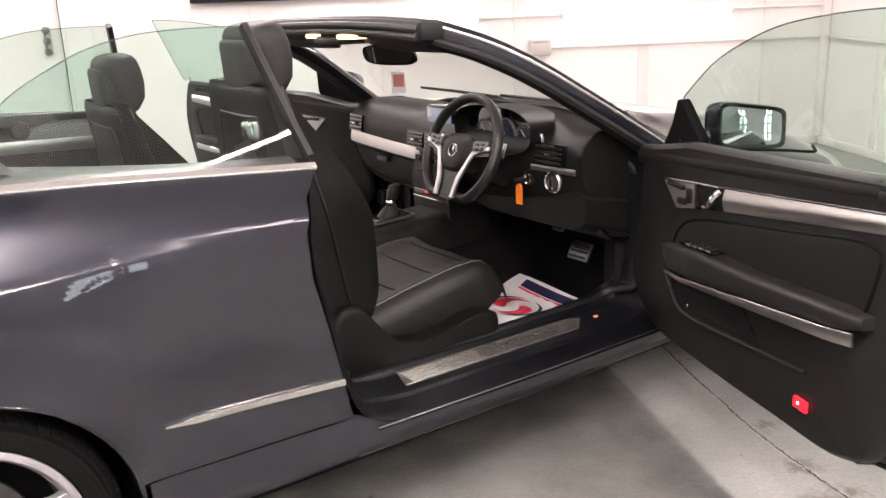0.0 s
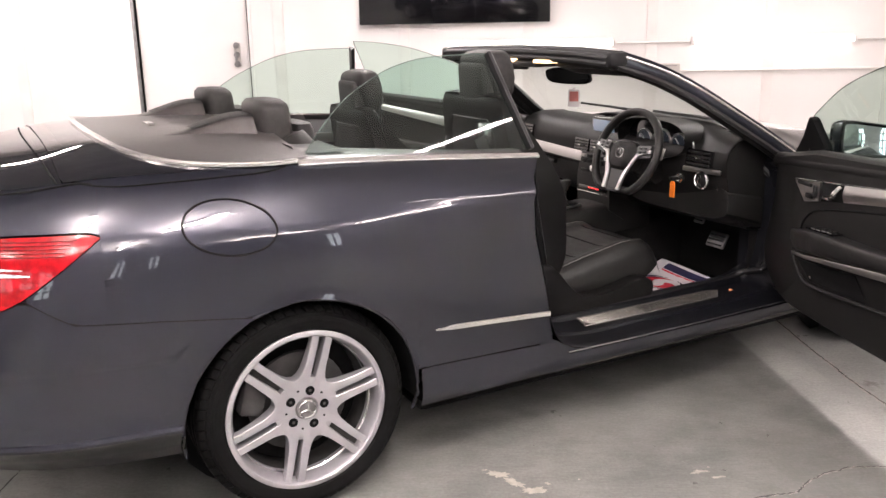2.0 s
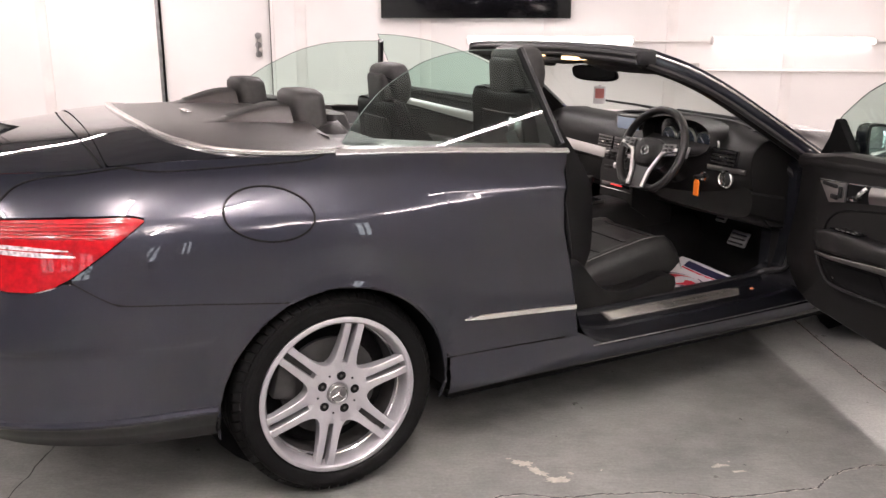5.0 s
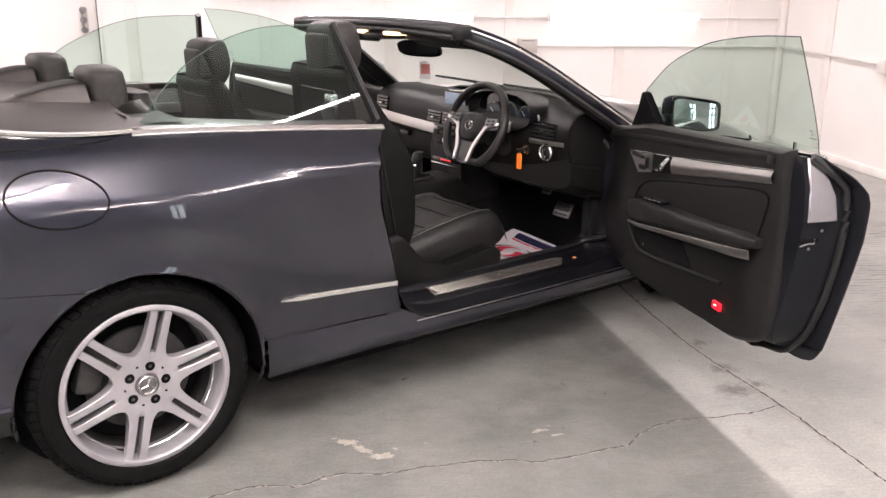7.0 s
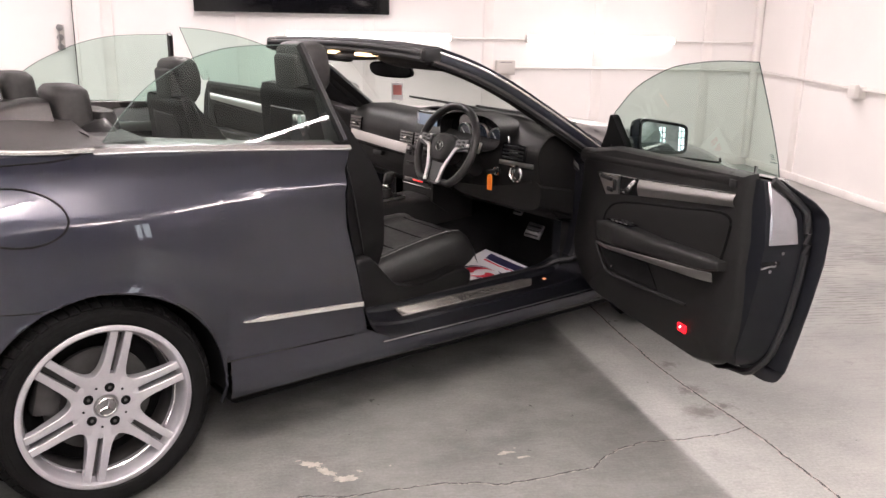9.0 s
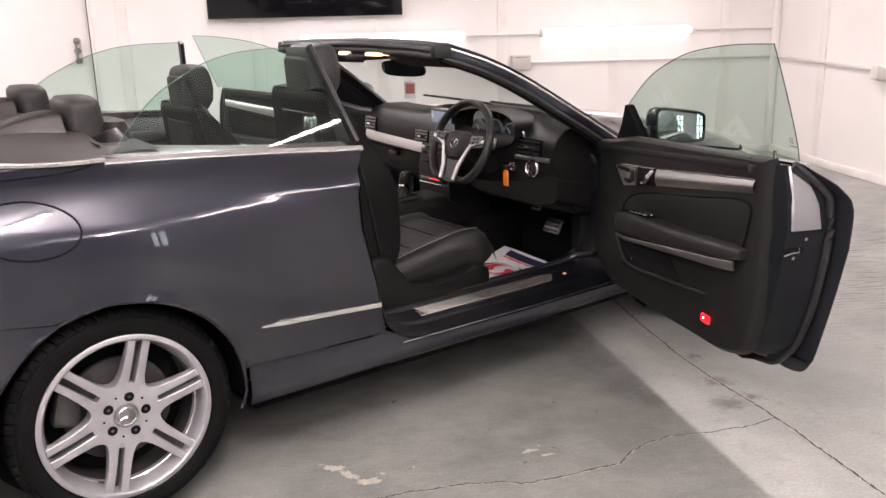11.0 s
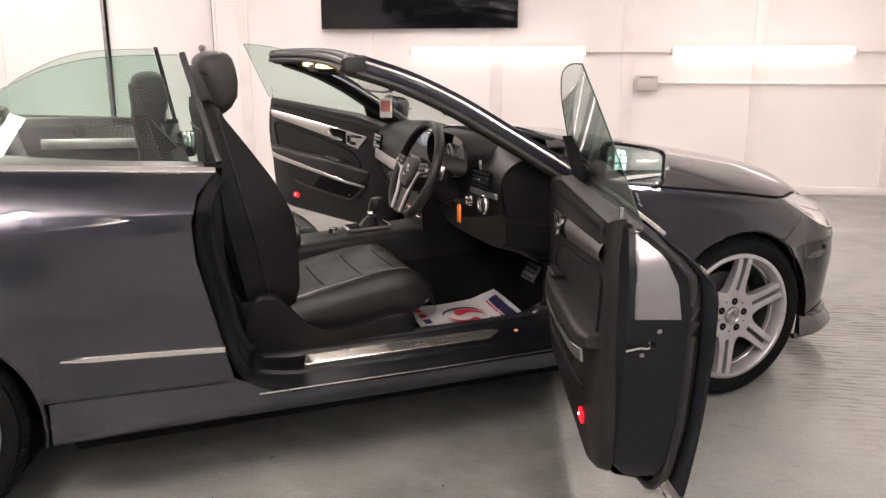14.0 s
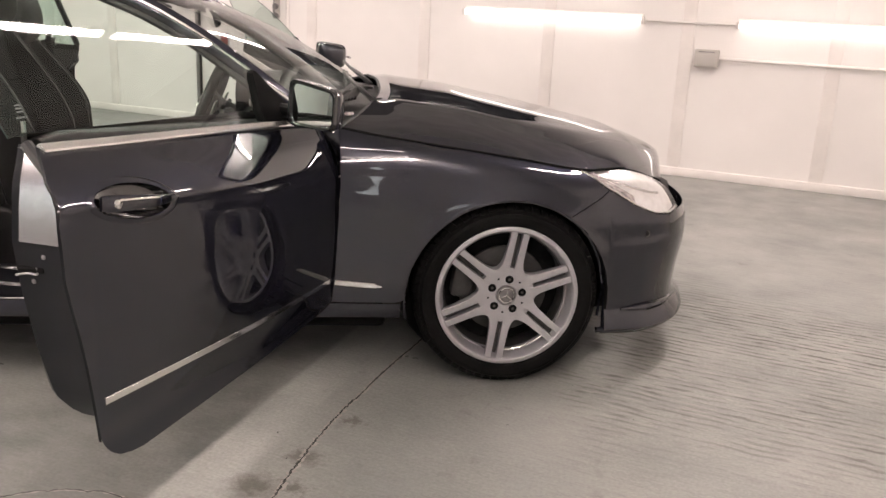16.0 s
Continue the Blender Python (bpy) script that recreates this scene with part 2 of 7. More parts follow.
def floor_material():
    m = bpy.data.materials.new("painted_concrete_floor")
    m.use_nodes = True
    nt = m.node_tree
    N = nt.nodes.new
    L = nt.links.new
    b = nt.nodes["Principled BSDF"]
    tc = N("ShaderNodeTexCoord")
    sep = N("ShaderNodeSeparateXYZ")
    L(tc.outputs["Object"], sep.inputs[0])

    def noise_at(scale, detail=5, stretch=None, rough=0.55, turn=0):
        n = N("ShaderNodeTexNoise")
        n.inputs["Scale"].default_value = scale
        n.inputs["Detail"].default_value = detail
        n.inputs["Roughness"].default_value = rough
        if stretch:
            mp = N("ShaderNodeMapping")
            mp.inputs["Scale"].default_value = stretch
            src = tc.outputs["Object"]
            if turn:
                rot = N("ShaderNodeMapping")
                rot.inputs["Rotation"].default_value = (0, 0, math.radians(turn))
                L(src, rot.inputs[0])
                src = rot.outputs[0]
            L(src, mp.inputs[0])
            L(mp.outputs[0], n.inputs["Vector"])
        else:
            L(tc.outputs["Object"], n.inputs["Vector"])
        return n.outputs[0]

    def rng(src, a, b2, c, d):
        r = N("ShaderNodeMapRange")
        for i, v in enumerate((a, b2, c, d)):
            r.inputs[i + 1].default_value = v
        L(src, r.inputs[0])
        return r.outputs[0]

    def op(kind, a, b2):
        o = N("ShaderNodeMath")
        o.operation = kind
        for i, v in enumerate((a, b2)):
            if isinstance(v, (int, float)):
                o.inputs[i].default_value = v
            else:
                L(v, o.inputs[i])
        return o.outputs[0]

    def mixc(f, c1, c2, blend="MIX"):
        x = N("ShaderNodeMix")
        x.data_type, x.blend_type = "RGBA", blend
        if isinstance(f, (int, float)):
            x.inputs[0].default_value = f
        else:
            L(f, x.inputs[0])
        for i, v in ((6, c1), (7, c2)):
            if isinstance(v, tuple):
                x.inputs[i].default_value = (*v, 1)
            else:
                L(v, x.inputs[i])
        return x.outputs[2]

    # x taken square to the painted lane, which leans a little against the wall
    xs = op("ADD", sep.outputs[0], op("MULTIPLY", sep.outputs[1], 0.09))
    wob = op("MULTIPLY", op("SUBTRACT", noise_at(26), 0.5), 0.02)
    xw = op("ADD", xs, wob)
    dark = mixc(rng(noise_at(2.2), 0.35, 0.65, 0, 1), (0.112, 0.115, 0.109), (0.188, 0.188, 0.177))
    lane = mixc(rng(noise_at(3.0), 0.35, 0.65, 0, 1), (0.245, 0.25, 0.237), (0.315, 0.315, 0.297))
    far = mixc(rng(noise_at(1.7), 0.35, 0.65, 0, 1), (0.225, 0.233, 0.221), (0.315, 0.316, 0.297))
    col = mixc(rng(xw, 2.138, 2.160, 0, 1), dark, lane)
    col = mixc(rng(xw, 2.312, 2.325, 0, 1), col, far)
    col = mixc(op("MULTIPLY", rng(op("ADD", xs, op("MULTIPLY", noise_at(1.5, 5), 0.6)), -0.2, -0.6, 0, 1), rng(sep.outputs[1], -0.9, -0.2, 0.1, 0.6)), col, far)
    # worn, cloudy patches and grey mop marks
    cloud = rng(noise_at(5.5, 7, (1.0, 1.6, 1.0), 0.68), 0.42, 0.62, 0, 1)
    col = mixc(op("MULTIPLY", cloud, 0.17), col, (0.36, 0.36, 0.34))
    blot = rng(noise_at(11.0, 6), 0.60, 0.72, 0, 1)
    col = mixc(op("MULTIPLY", blot, 0.35), col, (0.12, 0.118, 0.105))
    # scoured grooves on the far slab, running across the room
    edge_n = noise_at(2.6, 6)
    zone = op("MULTIPLY", op("ADD", rng(op("ADD", xs, op("MULTIPLY", edge_n, 1.5)), 3.55, 3.95, 0, 1), rng(op("ADD", xs, op("MULTIPLY", edge_n, 0.8)), -0.5, -0.9, 0, 1.0)), op("MULTIPLY", rng(noise_at(1.1, 5), 0.36, 0.54, 0.3, 1), op("MULTIPLY", rng(op("ADD", sep.outputs[1], op("MULTIPLY", edge_n, 0.8)), 2.3, 2.75, 1, 0.1), rng(op("ADD", sep.outputs[1], edge_n), 0.75, 1.5, 0.12, 1))))
    wav = N("ShaderNodeTexWave")
    wav.bands_direction = "Y"
    for key, val in (("Scale", 8.0), ("Distortion", 5.0), ("Detail", 4.0), ("Detail Scale", 0.9), ("Detail Roughness", 0.6)):
        wav.inputs[key].default_value = val
    turned = N("ShaderNodeMapping")
    turned.inputs["Rotation"].default_value = (0, 0, math.radians(2))
    turned.inputs["Scale"].default_value = (0.55, 1, 1)
    L(tc.outputs["Object"], turned.inputs[0])
    L(turned.outputs[0], wav.inputs["Vector"])
    dashes = rng(noise_at(1.0, 4, (7.0, 30.0, 1.0), 0.65, 2), 0.42, 0.58, 0.0, 1)
    ridge = noise_at(1.0, 4, (9.0, 60.0, 1.0), 0.6, 2)
    sk = op("MULTIPLY", op("MULTIPLY", rng(wav.outputs[1], 0.48, 0.72, 0, 1), dashes), zone)
    sl = op("MULTIPLY", rng(ridge, 0.55, 0.62, 0, 1), zone)
    # pale ridges and dark hollows put the grooves' relief shading into the colour
    col = mixc(op("MULTIPLY", sl, 0.45), col, (0.50, 0.455, 0.42))
    col = mixc(op("MULTIPLY", sk, 1.0), col, (0.085, 0.078, 0.068))
    # oily stains beside the slab joint
    ragged = op("MULTIPLY", op("SUBTRACT", noise_at(30, 8, None, 0.7), 0.5), 0.2)
    for cx, cy, rad in ((2.44, -0.16, 0.07), (2.40, -0.35, 0.09), (2.50, -0.31, 0.05), (2.46, 0.10, 0.05)):
        dx = op("SUBTRACT", sep.outputs[0], cx)
        dy = op("SUBTRACT", sep.outputs[1], cy)
        dist = op("SQRT", op("ADD", op("MULTIPLY", dx, dx), op("MULTIPLY", op("MULTIPLY", dy, dy), 1.8)), 0.0)
        col = mixc(op("MULTIPLY", rng(op("ADD", dist, ragged), rad, rad * 0.3, 0, 1), 0.78), col, (0.10, 0.092, 0.078))
    # fine scratches and specks everywhere
    scr = rng(noise_at(1.0, 4, (9.0, 90.0, 1.0)), 0.66, 0.74, 0, 1)
    col = mixc(op("MULTIPLY", scr, 0.25), col, (0.33, 0.315, 0.30))
    spk = rng(noise_at(160, 2), 0.68, 0.74, 0, 1)
    col = mixc(op("MULTIPLY", spk, 0.3), col, (0.36, 0.34, 0.31))
    brush = rng(noise_at(1.0, 5, (16.0, 130.0, 1.0), 0.7), 0.3, 0.7, 0.89, 1.11)
    col = mixc(1.0, col, brush, "MULTIPLY")
    grit = rng(noise_at(95, 3), 0.35, 0.65, 0.90, 1.10)
    col = mixc(1.0, col, grit, "MULTIPLY")
    grime = rng(noise_at(0.9, 7), 0.3, 0.7, 0.86, 1.1)
    col = mixc(1.0, col, grime, "MULTIPLY")
    L(col, b.inputs["Base Color"])
    L(op("ADD", rng(noise_at(4.0, 6), 0.3, 0.7, 0.27, 0.5), op("MULTIPLY", zone, 0.12)), b.inputs["Roughness"])
    bp = N("ShaderNodeBump")
    bp.inputs["Strength"].default_value = 0.45
    bp.inputs["Distance"].default_value = 0.005
    L(op("SUBTRACT", op("MULTIPLY", noise_at(70), 0.3), op("MULTIPLY", sk, 1.0)), bp.inputs["Height"])
    L(bp.outputs[0], b.inputs["Normal"])
    return m


FLOOR = floor_material()

# ---- mesh tools ----


class Geo:
    """Collects vertices and faces of one mesh."""

    def __init__(self):
        self.v, self.f = [], []

    def add(self, verts, faces):
        n = len(self.v)
        self.v += [tuple(p) for p in verts]
        self.f += [tuple(i + n for i in q) for q in faces]
        return self

    def grid(self, rows, loop=False):
        h, w = len(rows), len(rows[0])
        fs = []
        for i in range(h - 1):
            for j in range(w if loop else w - 1):
                k = (j + 1) % w
                fs.append((i * w + j, i * w + k, (i + 1) * w + k, (i + 1) * w + j))
        return self.add([p for r in rows for p in r], fs)

    def loft(self, loops, caps=True):
        w = len(loops[0])
        self.grid(loops, True)
        if caps:
            n = len(self.v) - len(loops) * w
            self.f.append(tuple(range(n, n + w)))
            self.f.append(tuple(reversed(range(len(self.v) - w, len(self.v)))))
        return self

    def tube(self, path, r, n=8, caps=True):
        path = [Vector(p) for p in path]
        loops = []
        up = Vector((0, 0, 1))
        for i, p in enumerate(path):
            t = (path[min(i + 1, len(path) - 1)] - path[max(i - 1, 0)]).normalized()
            a = t.cross(up)
            if a.length < 0.05:
                a = t.cross(Vector((0, 1, 0)))
            a.normalize()
            b = a.cross(t).normalized()
            rr = r[i] if isinstance(r, (list, tuple)) else r
            loops.append([p + a * rr * math.cos(2 * math.pi * k / n) + b * rr * math.sin(2 * math.pi * k / n) for k in range(n)])
        return self.loft(loops, caps)

    def band(self, path, half, thick, normal):
        """A flat bar along a path: half width along normal x path, thickness along normal."""
        path = [Vector(p) for p in path]
        loops = []
        for i, p in enumerate(path):
            t = (path[min(i + 1, len(path) - 1)] - path[max(i - 1, 0)]).normalized()
            nv = Vector(normal(i) if callable(normal) else normal)
            nv = (nv - t * nv.dot(t)).normalized()
            s = t.cross(nv).normalized()
            h = half[i] if isinstance(half, (list, tuple)) else half
            c = 0.3
            loops.append([p + s * h * a + nv * thick * b for a, b in
                          ((-1, 0), (1, 0), (1, 1 - c), (1 - c, 1), (-1 + c, 1), (-1, 1 - c))])
        return self.loft(loops)

    def box(self, lo, hi, r=0.0, m=None):
        bm = bmesh.new()
        bmesh.ops.create_cube(bm, size=1.0)
        lo, hi = Vector(lo), Vector(hi)
        for v in bm.verts:
            v.co = Vector([(lo[k] + hi[k]) / 2 + v.co[k] * (hi[k] - lo[k]) for k in range(3)])
        if r > 0:
            r = min(r, min(hi[k] - lo[k] for k in range(3)) * 0.45)
            bmesh.ops.bevel(bm, geom=bm.edges[:], offset=r, segments=2, affect="EDGES", profile=0.5)
        if m is not None:
            bm.transform(m)
        bm.verts.index_update()
        self.add([v.co[:] for v in bm.verts], [[v.index for v in q.verts] for q in bm.faces])
        bm.free()
        return self

    def prism(self, poly, to, depth):
        """A polygon of (a, b) pairs mapped by to(a, b, d), extruded from d=0 to d=depth."""
        n = len(poly)
        vs = [to(a, b, 0) for a, b in poly] + [to(a, b, depth) for a, b in poly]
        fs = [tuple(range(n)), tuple(reversed(range(n, 2 * n)))]
        fs += [(i, (i + 1) % n, n + (i + 1) % n, n + i) for i in range(n)]
        return self.add(vs, fs)

    def spin(self, prof, n=48, axis="y", m=None):
        """Revolves (radius, height) pairs round an axis."""
        rows = []
        for r, h in prof:
            ring = []
            for k in range(n):
                a = 2 * math.pi * k / n
                p = Vector((r * math.cos(a), h, r * math.sin(a))) if axis == "y" else Vector((r * math.cos(a), r * math.sin(a), h))
                ring.append(m @ p if m is not None else p)
            rows.append(ring)
        return self.grid(rows, True)


def part(name, geo, material, parent=None, label="", angle=35, flat=False):
    me = bpy.data.meshes.new(name)
    me.from_pydata([tuple(p) for p in geo.v], [], geo.f)
    me.validate()
    bm = bmesh.new()
    bm.from_mesh(me)
    bmesh.ops.recalc_face_normals(bm, faces=bm.faces[:])
    bm.to_mesh(me)
    bm.free()
    if not flat:
        me.shade_smooth()
        me.set_sharp_from_angle(angle=radians(angle))
    me.materials.append(material)
    ob = new(name, me)
    if parent is not None:
        ob.parent = parent
    if label:
        tagged(ob, label)
    return ob


def curve(pts, n):
    """A smooth curve through the points, n samples."""
    P = np.array(pts, float)
    k = len(P)
    seg = np.linalg.norm(np.diff(P, axis=0), axis=1) ** 0.5
    t = np.concatenate([[0], np.cumsum(seg)])
    out = []
    M = np.zeros_like(P)
    for i in range(k):
        if i == 0:
            M[i] = (P[1] - P[0]) / (t[1] - t[0])
        elif i == k - 1:
            M[i] = (P[-1] - P[-2]) / (t[-1] - t[-2])
        else:
            d0, d1 = (P[i] - P[i - 1]) / (t[i] - t[i - 1]), (P[i + 1] - P[i]) / (t[i + 1] - t[i])
            w = (t[i] - t[i - 1]) / (t[i + 1] - t[i - 1])
            M[i] = d0 * (1 - w) + d1 * w
    for s in np.linspace(0, t[-1], n):
        i = min(max(int(np.searchsorted(t, s)) - 1, 0), k - 2)
        h = t[i + 1] - t[i]
        a = (s - t[i]) / h
        out.append((2 * a**3 - 3 * a**2 + 1) * P[i] + (a**3 - 2 * a**2 + a) * h * M[i] + (-2 * a**3 + 3 * a**2) * P[i + 1] + (a**3 - a**2) * h * M[i + 1])
    return np.array(out)


def smooth01(a):
    a = min(max(a, 0.0), 1.0)
    return a * a * (3 - 2 * a)


def oval(c, ax, ay, a, b, power=2.6, n=28):
    """A rounded-rectangle loop round c, spanned by ax and ay."""
    c, ax, ay = Vector(c), Vector(ax), Vector(ay)
    out = []
    for k in range(n):
        th = 2 * math.pi * k / n
        ct, st = math.cos(th), math.sin(th)
        x = math.copysign(abs(ct) ** (2 / power), ct)
        y = math.copysign(abs(st) ** (2 / power), st)
        out.append(c + ax * a * x + ay * b * y)
    return out

# ---- the room ----
X0, X1, Y0, Y1, HH = ROOM_X0, ROOM_X1, ROOM_Y0, ROOM_Y1, ROOM_H
g = Geo()
n = 24
g.grid([[(X0 - 0.2 + (X1 - X0 + 0.4) * i / n, Y0 - 0.2 + (Y1 - Y0 + 0.4) * j / n, 0.0) for i in range(n + 1)] for j in range(n + 1)])
floor = tagged(part("floor", g, FLOOR), "worn grey painted concrete floor with a paler lane", "floor", kind="structure")
# unseen ceiling split into dark and pale parts to shape the car's reflections
ceiling = tagged(part("ceiling", Geo().box((X0 - 0.1, -0.6, HH), (0.9, Y1 + 0.1, HH + 0.1)), DARK_CEILING), "unseen ceiling, made dark on this side to shape reflections", "ceiling", kind="structure")
tagged(part("ceiling_south", Geo().box((X0 - 0.1, Y0 - 0.1, HH), (X1 + 0.1, -0.6, HH + 0.1)).box((0.9, -0.6, HH), (X1 + 0.1, Y1 + 0.1, HH + 0.1)), CEILING), "unseen ceiling, made pale to brighten reflections", "ceiling", kind="structure")

# the doorway is cut through the back wall
DX0, DX1, DZ0, DZ1 = -2.14, -1.09, 0.06, 2.12
g = Geo()
for lo, hi in (((X0, Y1, 0), (DX0, Y1 + 0.14, HH)), ((DX1, Y1, 0), (X1, Y1 + 0.14, HH)), ((DX0, Y1, DZ1), (DX1, Y1 + 0.14, HH)), ((DX0, Y1, 0), (DX1, Y1 + 0.14, DZ0))):
    g.box(lo, hi)
tagged(part("wall_north", g, WALL_WHITE, flat=True), "white insulated panel wall with vertical battens", "wall", kind="structure")
tagged(part("wall_east", Geo().box((X1, 0.0, 0), (X1 + 0.14, Y1 + 0.14, HH)), WALL_WHITE, flat=True), "white panel side wall", "wall", kind="structure")
g = Geo()
EAST_WIN = [(-7.7, -7.0), (-5.7, -4.9)]
EZ = 0.65
ee = [Y0 - 0.1] + [e for w in EAST_WIN for e in w] + [0.0]
for i in range(0, len(ee), 2):
    g.box((X1, ee[i], 0), (X1 + 0.14, ee[i + 1], HH))
for a, b in EAST_WIN:
    g.box((X1, a, 0), (X1 + 0.14, b, EZ)).box((X1, a, 2.3), (X1 + 0.14, b, HH))
tagged(part("wall_east_return", g, DULL_WALL, flat=True), "dull grey side wall with tall windows", "wall", kind="structure")
for k, (a, b) in enumerate(EAST_WIN):
    w = tagged(part("window_%d" % (k + 6), Geo().box((X1 + .04, a, EZ), (X1 + .1, a + .06, 2.3)).box((X1 + .04, b - .06, EZ), (X1 + .1, b, 2.3)).box((X1 + .04, a + .06, EZ), (X1 + .1, b - .06, EZ + .06)).box((X1 + .04, a + .06, 2.24), (X1 + .1, b - .06, 2.3)), DULL_WALL), "tall framed window with daylight panes", "window", kind="structure")
    part("glazing_bar", Geo().box((X1 + .05, (a + b) / 2 - .03, EZ + .06), (X1 + .09, (a + b) / 2 + .03, 2.24)), DULL_WALL, w)
tagged(part("backdrop", Geo().box((X1 + 1.1, Y0, -0.5), (X1 + 1.15, 0.5, HH)), SKY_GLOW, flat=True), "pale daylight outside the side windows", "backdrop", kind="structure")
WX = -7.6
tagged(part("wall_west", Geo().box((X0 - 0.14, 2.2, 0), (X0, Y1 + 0.14, HH)), WALL_WHITE, flat=True), "white panel side wall", "wall", kind="structure")
tagged(part("wall_return", Geo().box((WX, 2.2, 0), (X0 - 0.14, 2.34, HH)), DULL_WALL, flat=True), "dull grey painted return wall", "wall", kind="structure")
tagged(part("floor_west", Geo().box((WX - 0.2, Y0 - 0.2, -0.1), (X0 - 0.2, 2.4, 0.0)), FLOOR, flat=True), "worn grey painted concrete floor", "floor", kind="structure")
tagged(part("ceiling_west", Geo().box((WX - 0.1, Y0 - 0.1, HH), (X0 - 0.1, 2.4, HH + 0.1)), CEILING, flat=True), "unseen ceiling, made pale to brighten reflections", "ceiling", kind="structure")
tagged(part("wall_far_west", Geo().box((WX - 0.14, Y0, 0), (WX, 2.34, HH)), WALL_WHITE, flat=True), "white panel side wall", "wall", kind="structure")
WINS = [(-4.7, -3.7), (-3.4, -2.5), (-2.2, -1.3), (1.6, 2.02), (2.75, 3.17)]
WZ0, WZ1 = 0.7, 2.3
g = Geo()
edges = [WX] + [e for w in WINS for e in w] + [X1 + 0.14]
for i in range(0, len(edges), 2):
    g.box((edges[i], Y0 - 0.14, 0), (edges[i + 1], Y0, HH))
for a, b in WINS:
    g.box((a, Y0 - 0.14, 0), (b, Y0, WZ0))
    g.box((a, Y0 - 0.14, WZ1), (b, Y0, HH))
tagged(part("wall_south", g, DULL_WALL, flat=True), "dull grey wall with paned windows", "wall", kind="structure")
for k, (a, b) in enumerate(WINS):
    f0, f1 = Y0 - 0.10, Y0 - 0.04
    w = tagged(part("window_%d" % (k + 1), Geo().box((a, f0, WZ0), (a + 0.06, f1, WZ1)).box((b - 0.06, f0, WZ0), (b, f1, WZ1)).box((a + 0.06, f0, WZ0), (b - 0.06, f1, WZ0 + 0.06)).box((a + 0.06, f0, WZ1 - 0.06), (b - 0.06, f1, WZ1)), DULL_WALL), "framed window with small daylight panes", "window", kind="structure")
    part("glazing_bar", Geo().box(((a + b) / 2 - 0.04, f0 + .01, WZ0 + 0.06), ((a + b) / 2 + 0.04, f1 - .01, WZ1 - 0.06)), DULL_WALL, w)
    for i in (1, 2, 3):
        zz = WZ0 + (WZ1 - WZ0) * i / 4
        part("glazing_bar", Geo().box((a + 0.06, f0 + .015, zz - 0.04), (b - 0.06, f1 - .015, zz + 0.04)), DULL_WALL, w)
tagged(part("backdrop", Geo().box((-8.5, Y0 - 1.6, -0.5), (-2.9, Y0 - 1.55, 1.75)), GREEN_GLOW, flat=True), "sunlit greenery outside the windows", "backdrop", kind="structure")
tagged(part("backdrop", Geo().box((-8.5, Y0 - 2.2, -0.5), (X1 + 1, Y0 - 2.15, HH)), SKY_GLOW, flat=True), "pale daylight outside the windows", "backdrop", kind="structure")

# battens on the back wall
for i, xx in enumerate((-3.25, -0.81, 0.355, 1.5, 2.635, 3.72, 4.84)):
    g = Geo().box((xx - 0.05, Y1 - 0.014, 0.07), (xx + 0.05, Y1 + 0.002, HH), 0.004)
    tagged(part("trim_%d" % (i + 1), g, POST_WHITE), "white painted vertical wall batten", "trim", kind="structure")
for i, yy in enumerate((0.1, 1.75, 4.25)):
    for sx in ((X0, X1) if yy > 2.2 else (X1,)):
        s = 1 if sx < 0 else -1
        g = Geo().box((min(sx - s * 0.002, sx + s * 0.014), yy - 0.05, 0.07), (max(sx - s * 0.002, sx + s * 0.014), yy + 0.05, HH), 0.004)
        tagged(part("trim", g, POST_WHITE), "white painted vertical wall batten", "trim", kind="structure")
# corner covers and skirting
for sx, s in ((X0, 1), (X1, -1)):
    g = Geo().box((min(sx, sx + s * 0.07), Y1 - 0.07, 0.07), (max(sx, sx + s * 0.07), Y1, HH), 0.02)
    tagged(part("corner_trim", g, POST_WHITE), "white corner cover strip", "trim", kind="structure")
g = Geo()
for a, b in ((X0, DX0 - 0.02), (DX1 + 0.02, X1)):
    g.box((a, Y1 - 0.022, 0), (b, Y1, 0.07), 0.006)
tagged(part("baseboard", g, POST_WHITE), "low white skirting along the wall foot", "baseboard", kind="structure")
g = Geo().box((X1 - 0.022, 0.0, 0), (X1, Y1 - 0.022, 0.07), 0.006).box((X0, 2.2, 0), (X0 + 0.022, Y1 - 0.022, 0.07), 0.006)
tagged(part("baseboard", g, POST_WHITE), "low white skirting along the wall foot", "baseboard", kind="structure")

# door in the back wall
door = tagged(part("door_1", Geo().box((DX0 + 0.012, Y1 + 0.03, DZ0 + 0.01), (DX1 - 0.012, Y1 + 0.09, DZ1 - 0.012), 0.006), WALL_WHITE), "closed flush white cold-room door", "door", kind="structure")
part("frame_gap", Geo().box((DX0, Y1 + 0.095, DZ0), (DX1, Y1 + 0.12, DZ1)), VOID, door)
for xx in (DX0 - 0.028, DX1 - 0.002):
    part("frame_strip", Geo().box((xx, Y1 - 0.010, DZ0), (xx + 0.03, Y1 + 0.028, DZ1), 0.003), STEEL if xx < -2 else POST_WHITE, door)
part("dark_gap", Geo().box((DX1 - 0.012, Y1 + 0.005, DZ0), (DX1 - 0.003, Y1 + 0.03, DZ1)), VOID, door)
part("dark_gap", Geo().box((DX0 + 0.003, Y1 + 0.005, DZ0), (DX0 + 0.010, Y1 + 0.03, DZ1)), VOID, door)
part("handle_plate", Geo().box((DX1 - 0.155, Y1 + 0.01, 1.06), (DX1 - 0.095, Y1 + 0.032, 1.28), 0.012), BOX_GREY, door)
